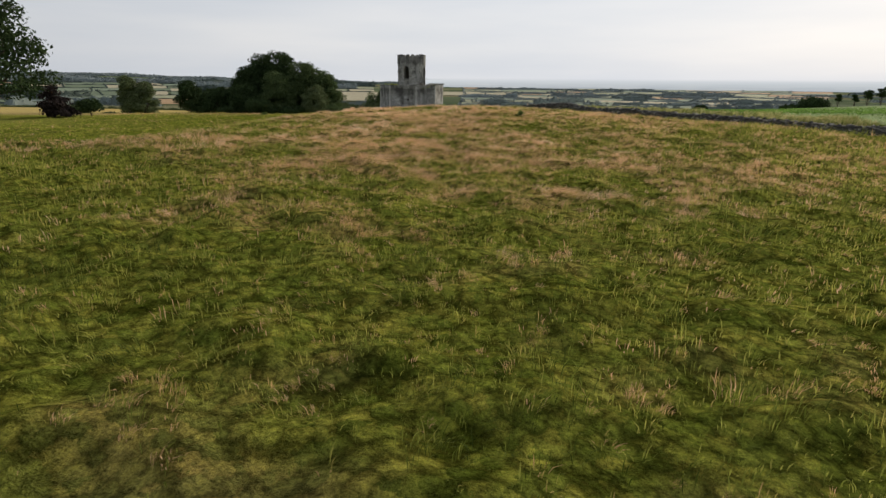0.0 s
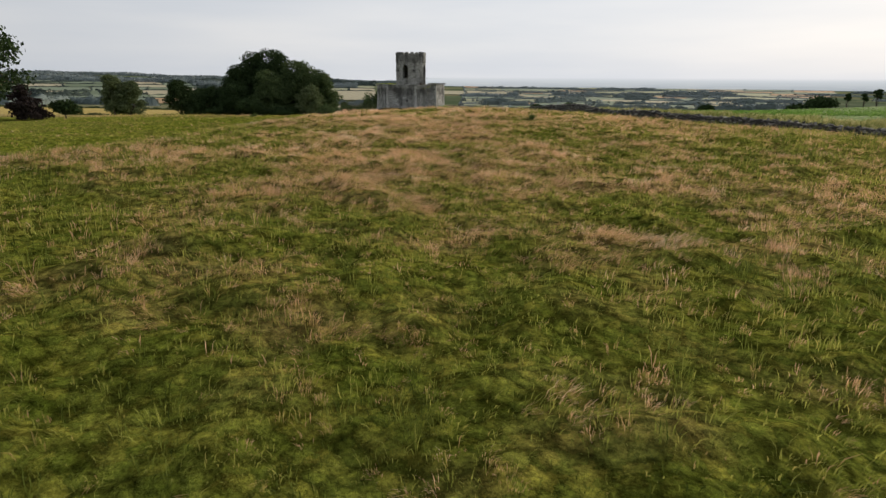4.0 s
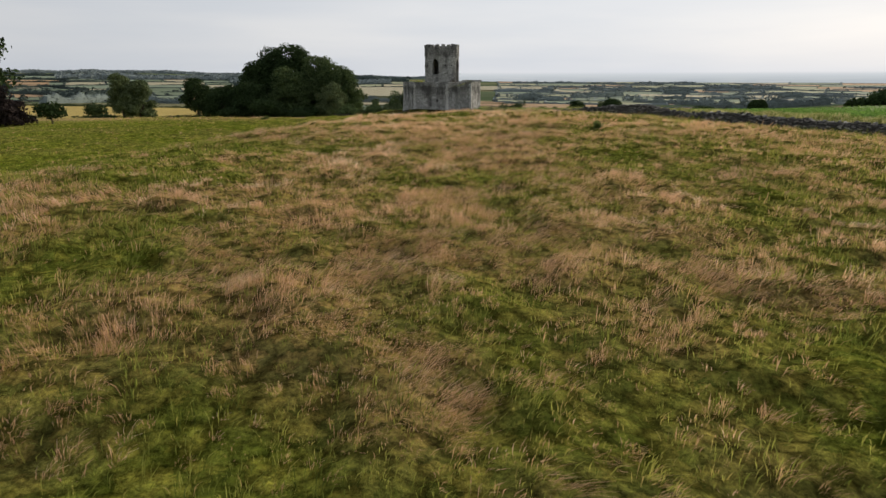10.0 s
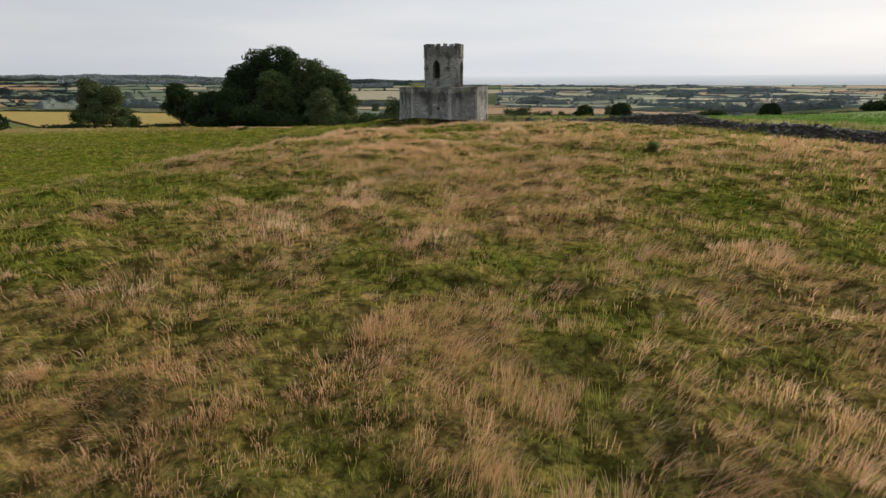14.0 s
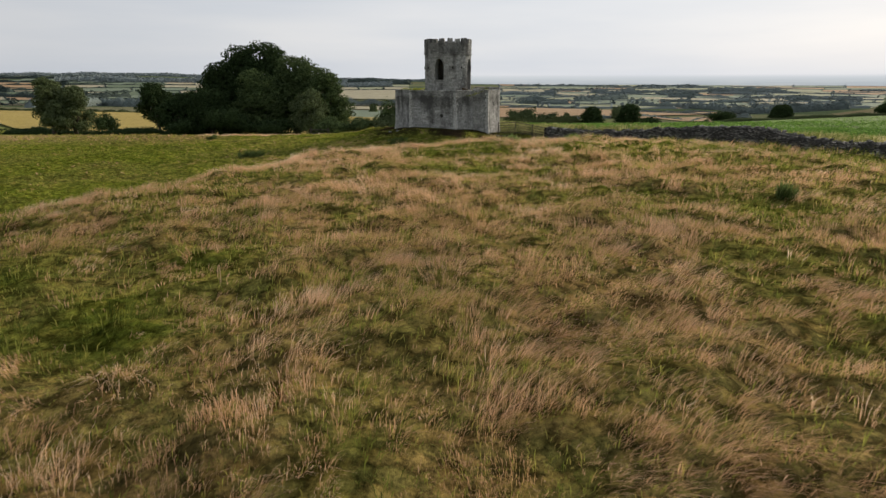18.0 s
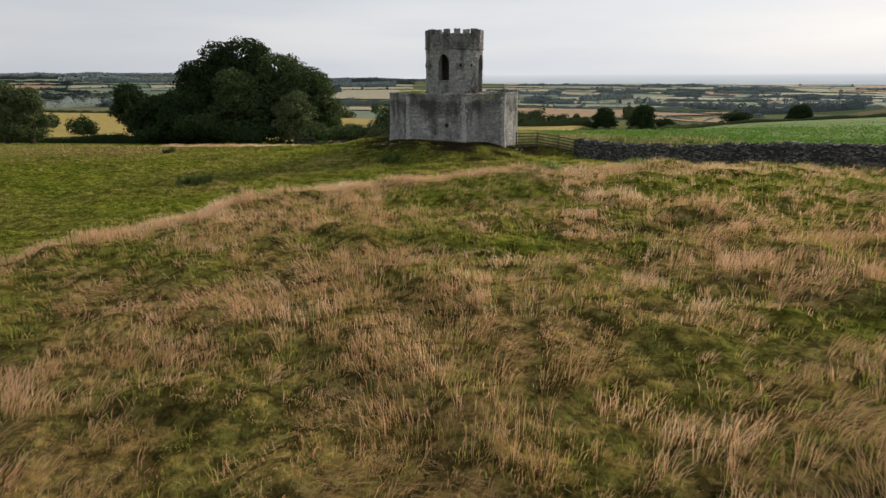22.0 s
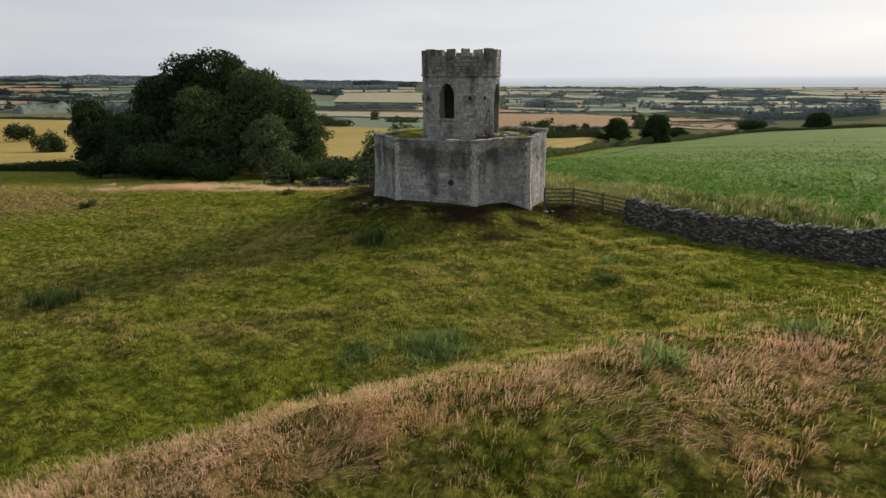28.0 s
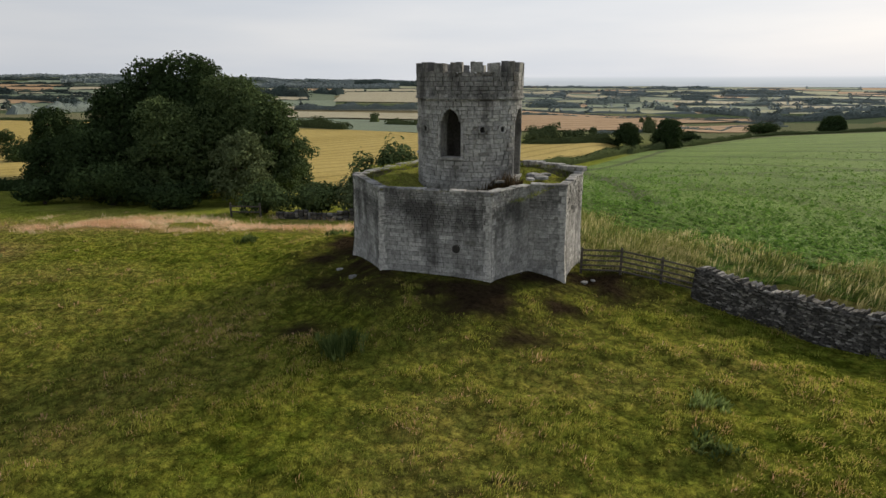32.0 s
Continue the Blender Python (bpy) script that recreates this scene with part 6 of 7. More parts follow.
def blades(cx, cy, cz, count, length, spread, width, tone, rng, lean=0.5, lay=0.5, jitter=0.05, foot=None):
    """Tufts of blades that arch over: arrays of tuft centres, one row a tuft. tone: 0 dark green to 1 pale straw; foot: the tone low on the blade."""
    n = len(cx) * count
    rep = lambda a: np.repeat(np.broadcast_to(a, len(cx)), count)
    a = rng.uniform(0, 2 * np.pi, n)
    r = np.sqrt(rng.random(n)) * rep(spread)
    h = rep(length) * rng.uniform(0.45, 1.15, n)
    bx, by, bz = rep(cx) + r * np.cos(a), rep(cy) + r * np.sin(a), rep(cz)
    ln = lean * rng.uniform(0.1, 1.2, n)
    ux, uy, um = (rep(v) for v in wind_at(cx, cy))
    um = um * lay * rng.uniform(0.6, 1.3, n)
    lx, ly = np.cos(a) * ln + ux * um, np.sin(a) * ln + uy * um
    face = np.arctan2(ly, lx) + np.pi / 2 + rng.normal(0, 0.6, n)
    wx, wy = np.cos(face) * rep(width) * 0.5, np.sin(face) * rep(width) * 0.5
    base = np.stack([bx, by, bz - 0.04], -1)
    side = np.stack([wx, wy, np.zeros(n)], -1)
    tall = h / np.sqrt(1 + 0.6 * (lx ** 2 + ly ** 2))
    mid = base + np.stack([lx * h * 0.28, ly * h * 0.28, tall * 0.62], -1)
    tip = base + np.stack([lx * h * 0.85, ly * h * 0.85, tall * 0.98], -1)
    t = np.clip(rep(tone) + rng.normal(0, jitter, n), 0, 1)
    low = t if foot is None else np.clip(rep(foot) + rng.normal(0, jitter, n), 0, 1)
    vs = np.stack([base, mid + side, tip, mid - side], 1).reshape(-1, 3)
    half = 0.35 * low + 0.65 * t
    return vs, np.arange(4 * n), np.stack([low, half, t, half], 1).ravel()


def grass_object(name, label, sets, material=None):
    vs, fs, at, k = [], [], [], 0
    for v, f, a in sets:
        vs.append(v)
        fs.append(f + k)
        at.append(a)
        k += len(v)
    me = mesh_np(name, np.concatenate(vs), np.concatenate(fs), 4, [material or GRASS], False, {"tone": np.concatenate(at)})
    return tagged(new(name, me), label, "grass", kind="stuff")


def scatter(n, x0, x1, y0, y1, rng):
    return rng.uniform(x0, x1, n), rng.uniform(y0, y1, n)


def off_tower(x, y, r=5.2):
    return np.hypot(x - TX, y - TY) > r


def frayed(x, y, rng):
    """Thins the sward out unevenly towards its far sides."""
    return rng.random(len(x)) < (1 - sstep(26, 41, np.abs(x) + 9 * (vnoise(x, y, 6, 70) - 0.5))) * sstep(1, 8, y + 5 * (vnoise(x, y, 4, 73) - 0.5))


def spine(y):
    """The middle of the brow."""
    return np.interp(y, [0, 20, 70], [1.0, 0.3, -4.2])


def fan(n, reach, y0, y1, rng):
    """Places over the brow, closer together towards its middle, with their distance from it."""
    u, y = rng.uniform(-1, 1, n), rng.uniform(y0, y1, n)
    off = reach * np.sign(u) * (0.28 * np.abs(u) + 0.72 * np.abs(u) ** 2)
    return spine(y) + off, y, np.abs(off)


grng = np.random.default_rng(21)
# leafy undergrowth over the brow, with rank dark tussocks in it
x, y, off = fan(UNDER, 38, 2.0, 82, grng)
m = plateau_mask(x, y)
ok = (m > 0.1) & (wall_side(x, y) < -0.4) & frayed(x, y, grng)
x, y, m, off = x[ok], y[ok], m[ok], off[ok]
d = dryness(x, y)
rank = sstep(0.60, 0.78, vnoise(x, y, 0.75, 65)) * (1 - 0.5 * d)
tone = 0.15 - 0.05 * (1 - sstep(6, 20, y)) + 0.20 * vnoise(x, y, 0.45, 35) + 0.20 * (vnoise(x, y, 1.9, 45) - 0.5) + grng.normal(0, 0.06, len(x)) - 0.13 * rank + np.where(grng.random(len(x)) < 0.06 + 0.26 * d, 0.30, 0)
ln = (0.09 + 0.10 * grng.random(len(x)) ** 2 + 0.13 * vnoise(x, y, 0.6, 34) ** 1.5 + 0.16 * rank) * (0.5 + 0.5 * m) * (1 + off / 30)
grass_object("undergrowth", "leafy green undergrowth of tussocky pasture grass", [blades(x, y, land(x, y), 7, ln, 0.11 * (1 + off / 8), 0.011 * (1 + off / 14), tone, grng, 0.75, 0.5, 0.06)])
# red-brown and straw seed grass standing above it in drifts
x, y, off = fan(STALKS, 36, 2.0, 82, grng)
m = plateau_mask(x, y)
d = dryness(x, y)
ok = (m > 0.12) & (wall_side(x, y) < -0.4) & frayed(x, y, grng) & (grng.random(len(x)) < np.clip(0.05 + 1.0 * d + 0.22 * sstep(64.5, 67.5, y) + 1.7 * (vnoise(x, y, 0.7, 48) - 0.5) * (d > 0.08), 0.03, 1))
x, y, m, d, off = x[ok], y[ok], m[ok], d[ok], off[ok]
straw = sstep(0.60, 0.74, vnoise(x, y, 0.9, 36) * 0.6 + vnoise(x, y, 3.5, 37) * 0.4)
tone = 0.50 - 0.10 * (1 - sstep(8, 24, y)) + 0.30 * vnoise(x, y, 0.9, 38) + 0.22 * straw + 0.10 * sstep(62, 69, y) + grng.normal(0, 0.03, len(x))
ln = (0.20 + 0.22 * d + 0.07 * sstep(63, 67, y)) * (0.55 + 0.7 * vnoise(x, y, 0.8, 31)) * (0.55 + 0.45 * m)
grass_object("seed_grass", "long red-brown and straw seed grass laid over by wind", [blades(x, y, land(x, y), 20, ln, 0.07 + 0.08 * d, 0.0052 * (1 + off / 9), tone, grng, 0.42, 1.05, 0.07, 0.30 + 0.14 * d)])
# a pale ribbon of seed grass along the brow's edge
line = np.array([(-16.4, 54.5), (-15.2, 57.5), (-13.8, 60.4), (-12.2, 63.4), (-10.3, 66.6), (-8.2, 68.8), (-6.2, 69.9), (-4.2, 70.5), (-2.2, 70.9), (0.6, 71.6), (3.6, 72.4), (8.0, 73.4)])
t = np.r_[0, np.cumsum(np.hypot(*np.diff(line, axis=0).T))]
u = grng.uniform(0, t[-1], 5000)
x, y = np.interp(u, t, line[:, 0]), np.interp(u, t, line[:, 1])
off = grng.normal(0, 1.05, len(u)) + 0.9 * (vnoise(u, u * 0, 2.2, 74) - 0.5)
x, y = x + 0.55 * off * (y < 70) + 0.2 * off, y - 0.8 * off
ok = grng.random(len(x)) < np.clip(-0.12 + 1.25 * vnoise(x, y, 1.6, 75), 0, 1) * sstep(53, 66, y)
x, y = x[ok], y[ok]
grass_object("seed_grass", "pinkish tan ribbon of seed grass along the brow", [blades(x, y, land(x, y), 12, 0.14 + 0.24 * grng.random(len(x)), 0.26, 0.010, 0.66 + 0.30 * vnoise(x, y, 0.8, 76), grng, 0.7, 0.8, 0.10, 0.46)])
# grazed turf round the knoll and down the left of the brow
sets = []
for n, (x0, x1, y0, y1), wide in ((TURF, (-15, 6, 69, 91), 0.022), (TURF // 2, (-21, 8, 70, 112), 0.027), (TURF // 3, (-52, -13, 40, 113), 0.05)):
    x, y = scatter(n, x0, x1, y0, y1, grng)
    ok = (plateau_mask(x, y) < 0.6) & (wall_side(x, y) < -0.3) & off_tower(x, y) & (baldness(x, y) < 0.5 + 0.3 * grng.random(len(x)))
    x, y = x[ok], y[ok]
    d = dryness(x, y)
    hump = np.clip(tussock(x, y, 0.0) / 0.2, 0, 1)
    ok = grng.random(len(x)) < 0.22 + 0.78 * hump
    x, y, d, hump = x[ok], y[ok], d[ok], hump[ok]
    ln = 0.03 + 0.06 * grng.random(len(x)) ** 2 + 0.13 * hump ** 1.5 + 0.30 * np.clip(d - 0.5, 0, 1)
    # paler on hump tops, darker in hollows: light put into the blades' tone
    tone = -0.02 + 0.24 * hump + 0.14 * vnoise(x, y, 0.42, 39) + 0.22 * (vnoise(x, y, 2.3, 46) - 0.4) + grng.normal(0, 0.07, len(x)) + np.where(grng.random(len(x)) < d * 0.5, 0.26, 0)
    sets.append(blades(x, y, land(x, y), 7, ln, 0.10, wide * 0.62, tone, grng, 0.6, 0.4))
x, y = scatter(5200, -24, 9, 66, 104, grng)
ok = (plateau_mask(x, y) < 0.5) & (wall_side(x, y) < -0.3) & off_tower(x, y, 5.6) & (baldness(x, y) < 0.4) & (grng.random(len(x)) < 1.6 * fnoise(x, y, 2.5, 44) - 0.35)
x, y = x[ok], y[ok]
sets.append(blades(x, y, land(x, y), 12, grng.uniform(0.10, 0.24, len(x)), 0.12, 0.016, grng.uniform(0.0, 0.40, len(x)), grng, 0.7, 0.5))
x, y = scatter(11000, -40, -9, 101.5, 114, grng)
ok = off_tower(x, y, 6.5) & (grng.random(len(x)) < 1.4 * np.exp(-((y - 107.0 - 0.06 * (x + 25)) / 2.4) ** 2) * sstep(0.42, 0.7, fnoise(x, y, 2.6, 47)) * sstep(-38, -30, x))
x, y = x[ok], y[ok]
sets.append(blades(x, y, land(x, y), 16, grng.uniform(0.2, 0.42, len(x)), 0.2, 0.016, 0.62 + 0.30 * vnoise(x, y, 1.2, 48), grng, 0.5, 0.4, 0.07))
x, y = scatter(1500, TX - 5, TX + 5, TY - 5, TY + 5, grng)
r = np.hypot(x - TX, y - TY)
ok = (r > 2.25) & (r < 4.3)
x, y = x[ok], y[ok]
sets.append(blades(x, y, bastion_top(x, y) - 0.02, 16, 0.05 + 0.12 * vnoise(x, y, 0.8, 5), 0.14, 0.014, 0.06 + 0.24 * vnoise(x, y, 0.6, 6), grng, 0.8, 0.3))
grass_object("grazed_grass", "short grazed turf on the knoll's slope", sets, TURFGRASS)
# leafy crop plants, thick towards the wall
def crop_plants(n, x0, x1, y0, y1, size, leaves, rng):
    x, y = scatter(n, x0, x1, y0, y1, rng)
    row = np.round((x * 0.94 + y * 0.34) / 0.75) * 0.75
    shift = row - (x * 0.94 + y * 0.34)
    x, y = x + shift * 0.94 * 0.8, y + shift * 0.34 * 0.8
    track = np.abs(((x * 0.94 + y * 0.34) % 24) - 12) < 0.45
    thin = rng.random(n) < 1 - 0.9 * sstep(0.35, 1.0, (y - y0 + 0.5 * x) / (y1 - y0))
    ok = (wall_side(x, y) > 4.2) & (x > crop_edge(y) + 0.5) & ~track & thin
    x, y = x[ok], y[ok]
    m = len(x) * leaves
    a = rng.uniform(0, 2 * np.pi, m)
    r = rng.uniform(0.05, 1.0, m) * size * (0.7 + 0.5 * np.repeat(vnoise(x, y, 3, 5), leaves))
    h = rng.uniform(0.35, 1.0, m) * size * 1.0
    p = np.stack([np.repeat(x, leaves) + np.cos(a) * r, np.repeat(y, leaves) + np.sin(a) * r, np.repeat(land(x, y), leaves) + h], -1)
    nrm = np.stack([np.cos(a) * 0.6, np.sin(a) * 0.6, np.ones(m)], -1)
    return leaf_cloud(p, nrm, size * 0.42, rng, 0.35)


lv, lf = [], []
k = 0
for n, (x0, x1, y0, y1), size, leaves in ((46000, (0, 46, 72, 124), 0.18, 4), (13000, (0, 85, 66, 185), 0.28, 4)):
    a, b = crop_plants(n, x0, x1, y0, y1, size, leaves, grng)
    lv.append(a)
    lf.append(b + k)
    k += len(a)
lv = np.concatenate(lv)
tagged(new("crop_plants", mesh_np("crop_plants", lv, np.concatenate(lf), 4, [CROP], False, {"tone": np.repeat(np.clip(0.18 + 0.66 * grng.random(len(lv) // 4) ** 1.3 + 0.3 * (vnoise(lv[::4, 0], lv[::4, 1], 2.5, 8) - 0.5), 0, 1), 4)})), "low leafy green crop plants in close rows", "crop", kind="stuff")
# rank verge between wall and crop, and behind the rails
x, y = scatter(23000, -1, 38, 52, 106, grng)
w = wall_side(x, y)
ok = (w > 0.5) & (w < 7.6 - 3.4 * vnoise(x, y, 3, 7) - 2.0 * grng.random(len(x))) & off_tower(x, y, 5.6) & (x > crop_edge(y) - 0.5)
x, y = x[ok], y[ok]
bx, by = scatter(1300, -1.2, 4.4, 93.6, 99.5, grng)
keep = (by > 94.5 - 0.36 * (bx + 0.5)) & (np.hypot(bx - TX, by - TY) > 5.1) & (grng.random(len(bx)) < 1.2 - sstep(94, 99.5, by + 2 * (vnoise(bx, by, 1.2, 79) - 0.5)))
x, y = np.r_[x, bx[keep]], np.r_[y, by[keep]]
d = np.clip(0.35 + 0.9 * (fnoise(x, y, 2.5, 41) - 0.42), 0, 1)
grass_object("verge_grass", "tall straw-coloured verge grass and weeds behind the wall", [blades(x, y, land(x, y), 14, 0.36 + 0.40 * vnoise(x, y, 1.5, 3), 0.22, 0.024, np.where(grng.random(len(x)) < 0.30 + 0.4 * d, 0.46 + 0.34 * grng.random(len(x)), 0.12 + 0.24 * d), grng, 0.35, 0.3, 0.10)], VERGE)

# ---- weeds and odd things on the pasture ----
def weed_clump(name, place, size, height, count, label, material, seed, wide=0.05, lean=0.6, category="weeds", group=""):
    """A clump of upright stems with narrow leaves."""
    rng = np.random.default_rng(seed)
    x0, y0 = place
    x, y = x0 + rng.normal(0, size * 0.4, count), y0 + rng.normal(0, size * 0.4, count)
    vs, fs, t = blades(x, y, land(x, y), 14, height * rng.uniform(0.6, 1.1, count), 0.10, wide, rng.uniform(0, 1, count), rng, lean, 0.25, 0.2)
    me = mesh_np(name, vs, fs, 4, [material], False, {"tone": t})
    ob = new(name, me)
    return tagged(ob, label, category, group, "stuff" if count > 30 else "")


weed_clump("rush_clump", (-8.9, 86.4), 0.8, 0.62, 80, "dark green clump of rushes on the slope below the tower", RUSH, 1, 0.03, 0.35, "rushes", "rush clumps")
weed_clump("rush_clump", (-18.0, 78.5), 0.9, 0.55, 80, "dark green clump of rushes in the grazed hollow", RUSH, 2, 0.03, 0.35, "rushes", "rush clumps")
weed_clump("thistle_patch", (-5.2, 76.3), 1.3, 0.34, 220, "green patch of thistles below the brow", WEED, 3, 0.020, 0.8, "thistles", "thistle patches")
weed_clump("thistle_patch", (-7.1, 75.4), 0.7, 0.28, 70, "green patch of thistles below the brow", WEED, 4, 0.018, 0.8, "thistles", "thistle patches")
weed_clump("thistle", (7.3, 56.4), 0.32, 0.62, 22, "tall grey-green thistle standing above dry grass", RUSH, 5, 0.03, 0.45, "thistle", "single thistles")
weed_clump("thistle", (-0.4, 71.8), 0.7, 0.5, 14, "grey-green thistle at the edge of dry grass", WEED, 6, 0.05, 0.8, "thistle", "single thistles")
weed_clump("thistle", (3.2, 73.9), 0.6, 0.5, 12, "grey-green thistle at the edge of dry grass", WEED, 7, 0.05, 0.8, "thistle", "single thistles")
weed_clump("thistle", (1.2, 84.0), 0.5, 0.45, 12, "small thistle on the grazed slope", WEED, 8, 0.05, 0.8, "thistle", "single thistles")
weed_clump("nettle_clump", (0.6, 82.2), 0.5, 0.35, 14, "small dark clump of nettles on the slope", RUSH, 9, 0.06, 0.7, "nettles", "nettle clumps")
weed_clump("nettle_clump", (-12.8, 101.0), 0.8, 0.45, 22, "small clump of nettles in pale grass", RUSH, 10, 0.05, 0.6, "nettles", "nettle clumps")
weed_clump("nettle_clump", (-17.4, 99.8), 0.7, 0.45, 18, "small clump of nettles in pale grass", RUSH, 11, 0.05, 0.6, "nettles", "nettle clumps")
weed_clump("dock_plant", (-29.0, 96.0), 0.6, 0.5, 14, "dark dock plant standing in grazed turf", RUSH, 12, 0.06, 0.5, "weed", "dock plants")
weed_clump("dock_plant", (-11.5, 99.2), 0.4, 0.4, 10, "dark dock plant standing in grazed turf", RUSH, 13, 0.06, 0.5, "weed", "dock plants")
# growth at the tower's foot on the bastion
rng = np.random.default_rng(5)
ang = np.radians(rng.normal(44, 13, 60))
x, y = TX + 2.25 * np.sin(ang) + rng.normal(0, 0.12, 60), TY - 2.25 * np.cos(ang) + rng.normal(0, 0.12, 60)
vs, fs, t = blades(x, y, bastion_top(x, y), 18, 0.25 + 0.65 * rng.random(60) ** 2, 0.12, 0.035, rng.uniform(0, 0.5, 60), rng, 0.5, 0.2)
tagged(new("ivy_growth", mesh_np("ivy_growth", vs, fs, 4, [DEADSTEM], False, {"tone": t})), "dark weeds growing against the tower foot", "weeds", kind="stuff")


def boulder(name, place, size, label, material, seed, z=None, category="stone", group=""):
    """A loose stone: a cube cut and worn unevenly."""
    rng = random.Random(seed)
    bm = bmesh.new()
    bmesh.ops.create_icosphere(bm, subdivisions=2, radius=0.5)
    for v in bm.verts:
        v.co = Vector((max(-0.38, min(0.38, v.co.x)), max(-0.36, min(0.36, v.co.y)), max(-0.33, min(0.33, v.co.z)))) * rng.uniform(0.93, 1.08)
        v.co = Vector((v.co.x * size[0], v.co.y * size[1], v.co.z * size[2])) * 1.3
    bmesh.ops.rotate(bm, matrix=Matrix.Rotation(rng.uniform(0, 3), 3, "Z"), verts=bm.verts)
    me = bpy.data.meshes.new(name)
    bm.to_mesh(me)
    bm.free()
    me.materials.append(material)
    ob = new(name, me)
    ob.location = (place[0], place[1], (land1(*place) if z is None else z) + size[2] * 0.22)
    return tagged(ob, label, category, group)


for k, (px_, py_, sx) in enumerate(((-0.75, 93.0, 0.28), (-0.35, 93.4, 0.2), (-9.7, 91.4, 0.3), (-10.6, 92.9, 0.26))):
    boulder("loose_stone", (px_, py_), (sx, sx * 0.8, sx * 0.45), "grey fallen stone block at the bastion foot", ASHLAR, 30 + k, group="fallen stones")
for k, (px_, py_, sx) in enumerate(((-2.75, 94.4, 0.7), (-2.55, 93.9, 0.55), (-3.0, 93.6, 0.4), (-2.3, 94.8, 0.45), (-4.2, 92.9, 0.35))):
    boulder("fallen_slab", (px_, py_), (sx, sx * 0.75, sx * 0.3), "worn stone slab lying before the tower doorway", ASHLAR, 50 + k, z=TOP + 0.02, group="doorway slabs")

# a low stub of wall on the bastion behind the doorway
stub = thing("parapet_stub", (-2.0, 97.0, TOP), "low broken stub of parapet wall on the bastion", "wall")
for k in range(9):
    bm = box_bm(0.42, 0.34, 0.2, 0.02, turn=Matrix.Rotation(0.12 * k, 4, "Z"))
    bmesh.ops.translate(bm, vec=(-2.9 + 0.30 * k * 0.9, 97.9 - 0.26 * k, TOP + 0.12 + 0.02 * (k % 3)), verts=bm.verts)
    under(part("stub_stone", bm, ASHLAR), stub)

# low wall and rails along the back of the pasture
back_wall = thing("pasture_wall", (-16, 109, land1(-16, 109)), "low tumbledown drystone wall behind the pasture", "wall", kind="structure")
brow, bn = [], 0
s = 0.0
BA, BB = Vector((-20.0, 111.0, 0)), Vector((-9.0, 110.5, 0))
bl = (BB - BA).length
bt = (BB - BA).normalized()
while s < bl:
    w = srng.uniform(0.25, 0.5)
    p = BA + bt * (s + w / 2)
    zb = land1(p.x, p.y)
    for c in range(6):
        if c < 2.2 + 3.0 * vnoise(s, 0, 2.0, 3):
            m = Matrix(((bt.x, 0, 0, p.x), (bt.y, 1, 0, p.y - 0.05), (0, 0, 1, zb + 0.08 + 0.17 * c), (0, 0, 0, 1))) @ Matrix.Rotation(srng.gauss(0, 0.06), 4, "Y")
            brow.append((m, w * srng.uniform(0.8, 1.0), srng.uniform(0.25, 0.4), 0.16))
    s += w
rails = thing("back_rails", (-23, 111.2, land1(-23, 111.2)), "old timber rails across a gap beside the copse", "fence")
for k in range(2):
    x = -23.5 + 2.2 * k
    under(part("post", box_bm(0.12, 0.12, 1.3, 0.015, (x, 111.2, land1(x, 111.2) + 0.4)), FENCEWOOD), rails)
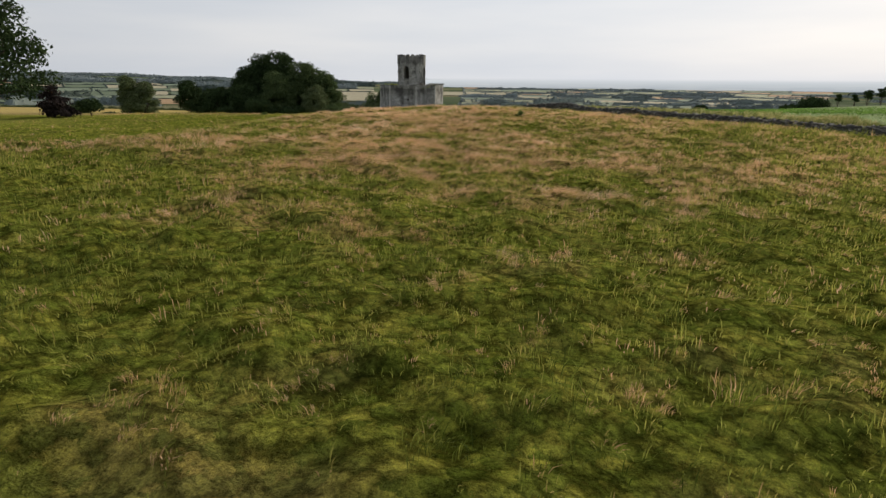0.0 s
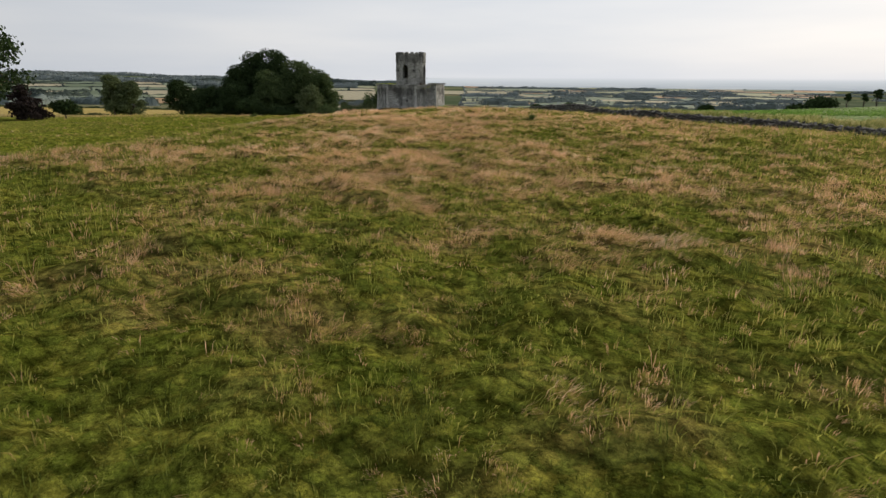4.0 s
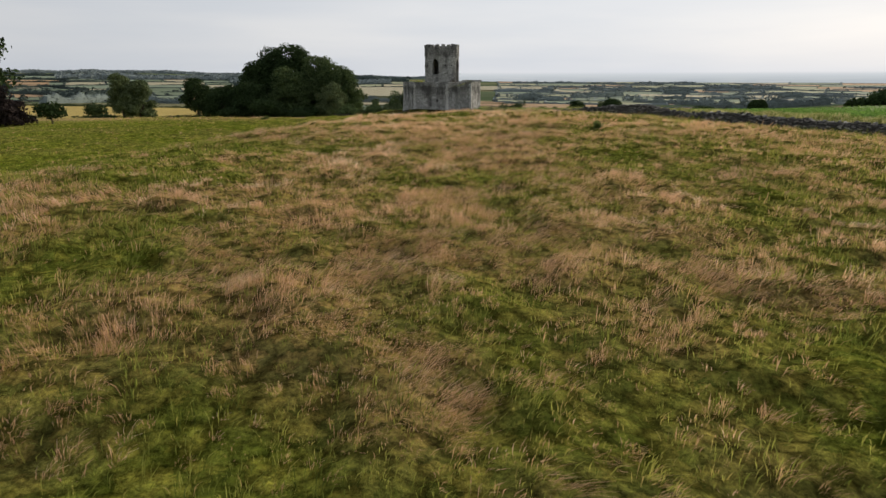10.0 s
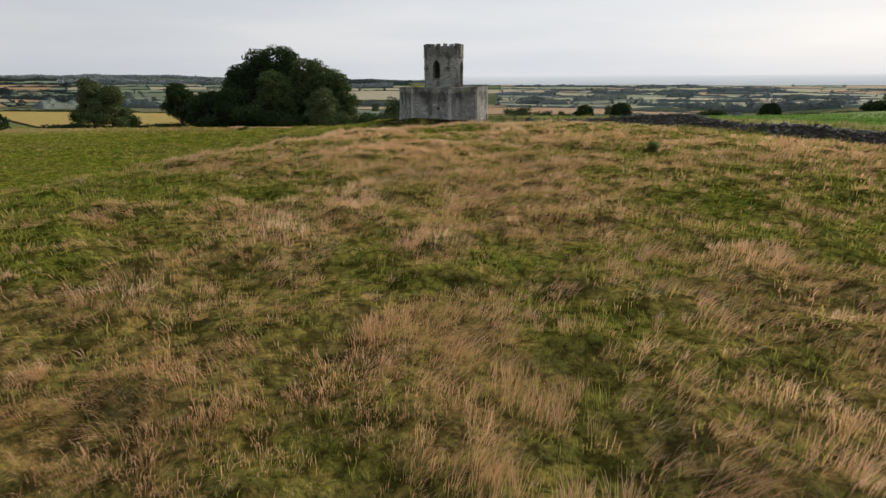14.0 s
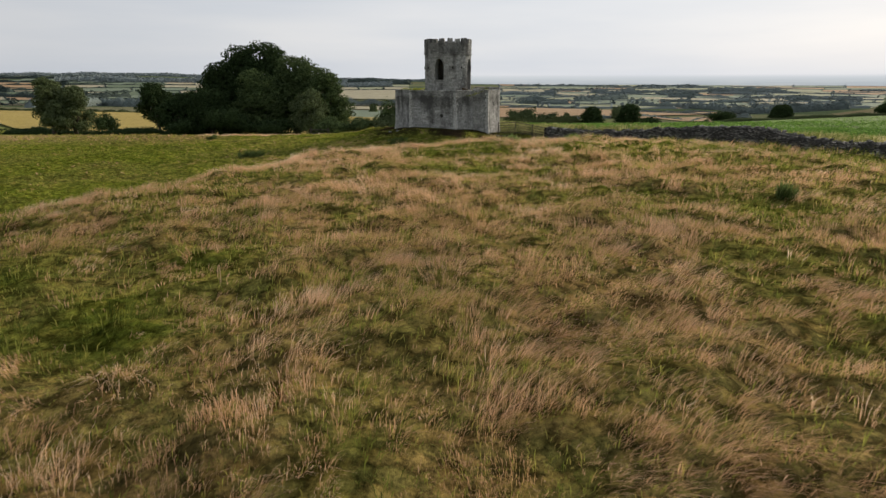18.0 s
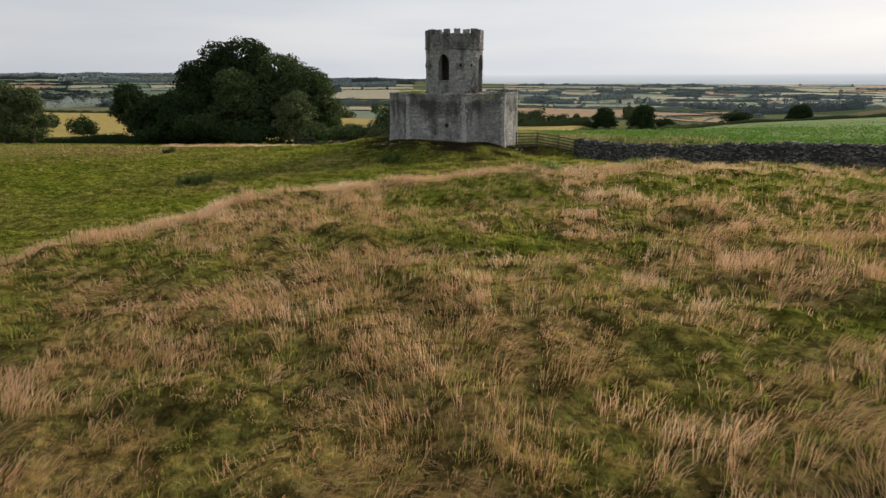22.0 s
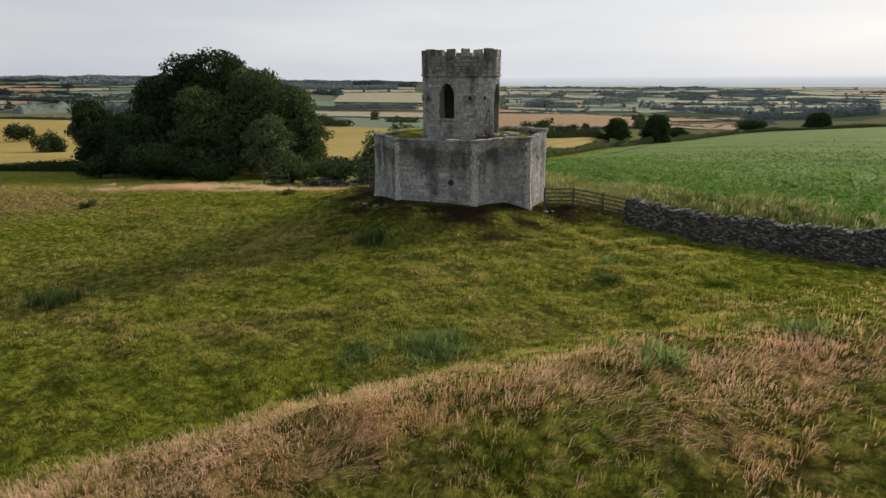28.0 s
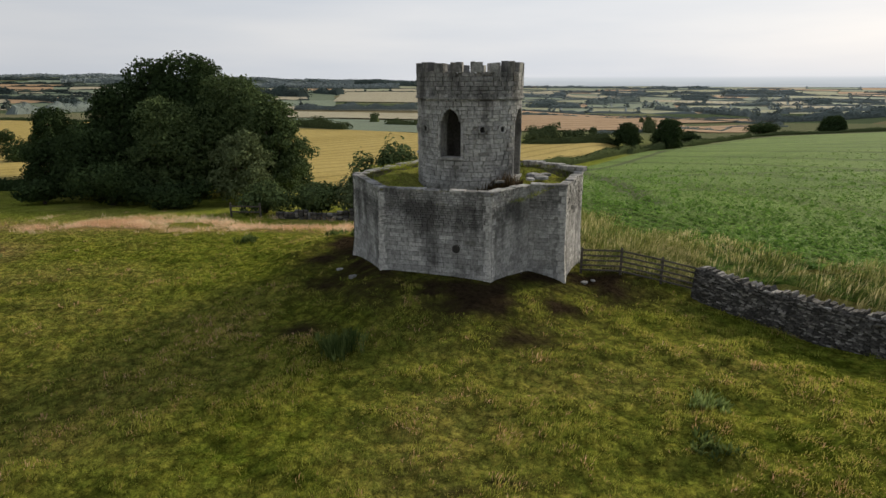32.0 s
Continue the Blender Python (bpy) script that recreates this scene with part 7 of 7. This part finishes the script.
for j in range(2):
    for k in range(1):
        x0, x1 = -23.5 + 2.2 * k, -23.5 + 2.2 * (k + 1)
        z0, z1 = land1(x0, 111.2) + 0.4 + 0.4 * j, land1(x1, 111.2) + 0.4 + 0.4 * j
        d = Vector((x1 - x0, 0, z1 - z0))
        bm = box_bm(d.length + 0.1, 0.05, 0.10, 0.01)
        bmesh.ops.transform(bm, matrix=Matrix.Translation(((x0 + x1) / 2, 111.12, (z0 + z1) / 2)) @ Vector((1, 0, 0)).rotation_difference(d).to_matrix().to_4x4(), verts=bm.verts)
        under(part("rail", bm, FENCEWOOD), rails)
lay_stones("pasture_stone", brow, ROUGH, FIELDSTONE, FIELDSTONE_REST, back_wall)

# round hollows in the bastion's face, their shade painted by a flat dark disc
for i, u, z in ((1, 0.70, 1.42),):
    p, nrm, _ = face_point(i, u, z, 0.045)
    turn = Matrix.Translation(p) @ Vector((0, 0, 1)).rotation_difference(nrm).to_matrix().to_4x4()
    bm = bmesh.new()
    vv = [[bm.verts.new((r * math.cos(2 * math.pi * k / 16), r * math.sin(2 * math.pi * k / 16), zz)) for k in range(16)] for r, zz in ((0.15, -0.05), (0.155, 0.0), (0.17, 0.012), (0.19, 0.0), (0.19, -0.05))]
    for a, b in zip(vv, vv[1:]):
        for k in range(16):
            bm.faces.new((a[k], a[(k + 1) % 16], b[(k + 1) % 16], b[k]))
    bmesh.ops.recalc_face_normals(bm, faces=bm.faces)
    bmesh.ops.transform(bm, matrix=turn, verts=bm.verts)
    ring = under(part("bastion_hollow", bm, ASHLAR, label="worn round hollow in the bastion wall"), folly)
    bm = bmesh.new()
    bmesh.ops.create_cone(bm, cap_ends=True, segments=16, radius1=0.155, radius2=0.155, depth=0.02)
    bmesh.ops.transform(bm, matrix=turn @ Matrix.Translation((0, 0, -0.005)), verts=bm.verts)
    part("shade_disc", bm, WALLCORE, ring, "dark disc painted as the shade of a hollow")

# ---- single stones, laid last ----
lay_stones("stone", bast + tow, UNITS, ASHLAR, ASHLAR_REST, folly, lambda p: abs(p.x + 4.0) * 0.6 + (p.y - 89) + abs(p.z - 2.2) * 0.4)
lay_stones("quoin", quoins, UNITS, QUOIN, QUOIN, folly)
lay_stones("wall_stone", rows, ROUGH, FIELDSTONE, FIELDSTONE_REST, field_wall, lambda p: (p - Vector((9, 85, 0))).length)
lay_stones("cope_stone", cops, ROUGH, FIELDSTONE, FIELDSTONE_REST, field_wall, lambda p: (p - Vector((9, 85, 0))).length, 120)
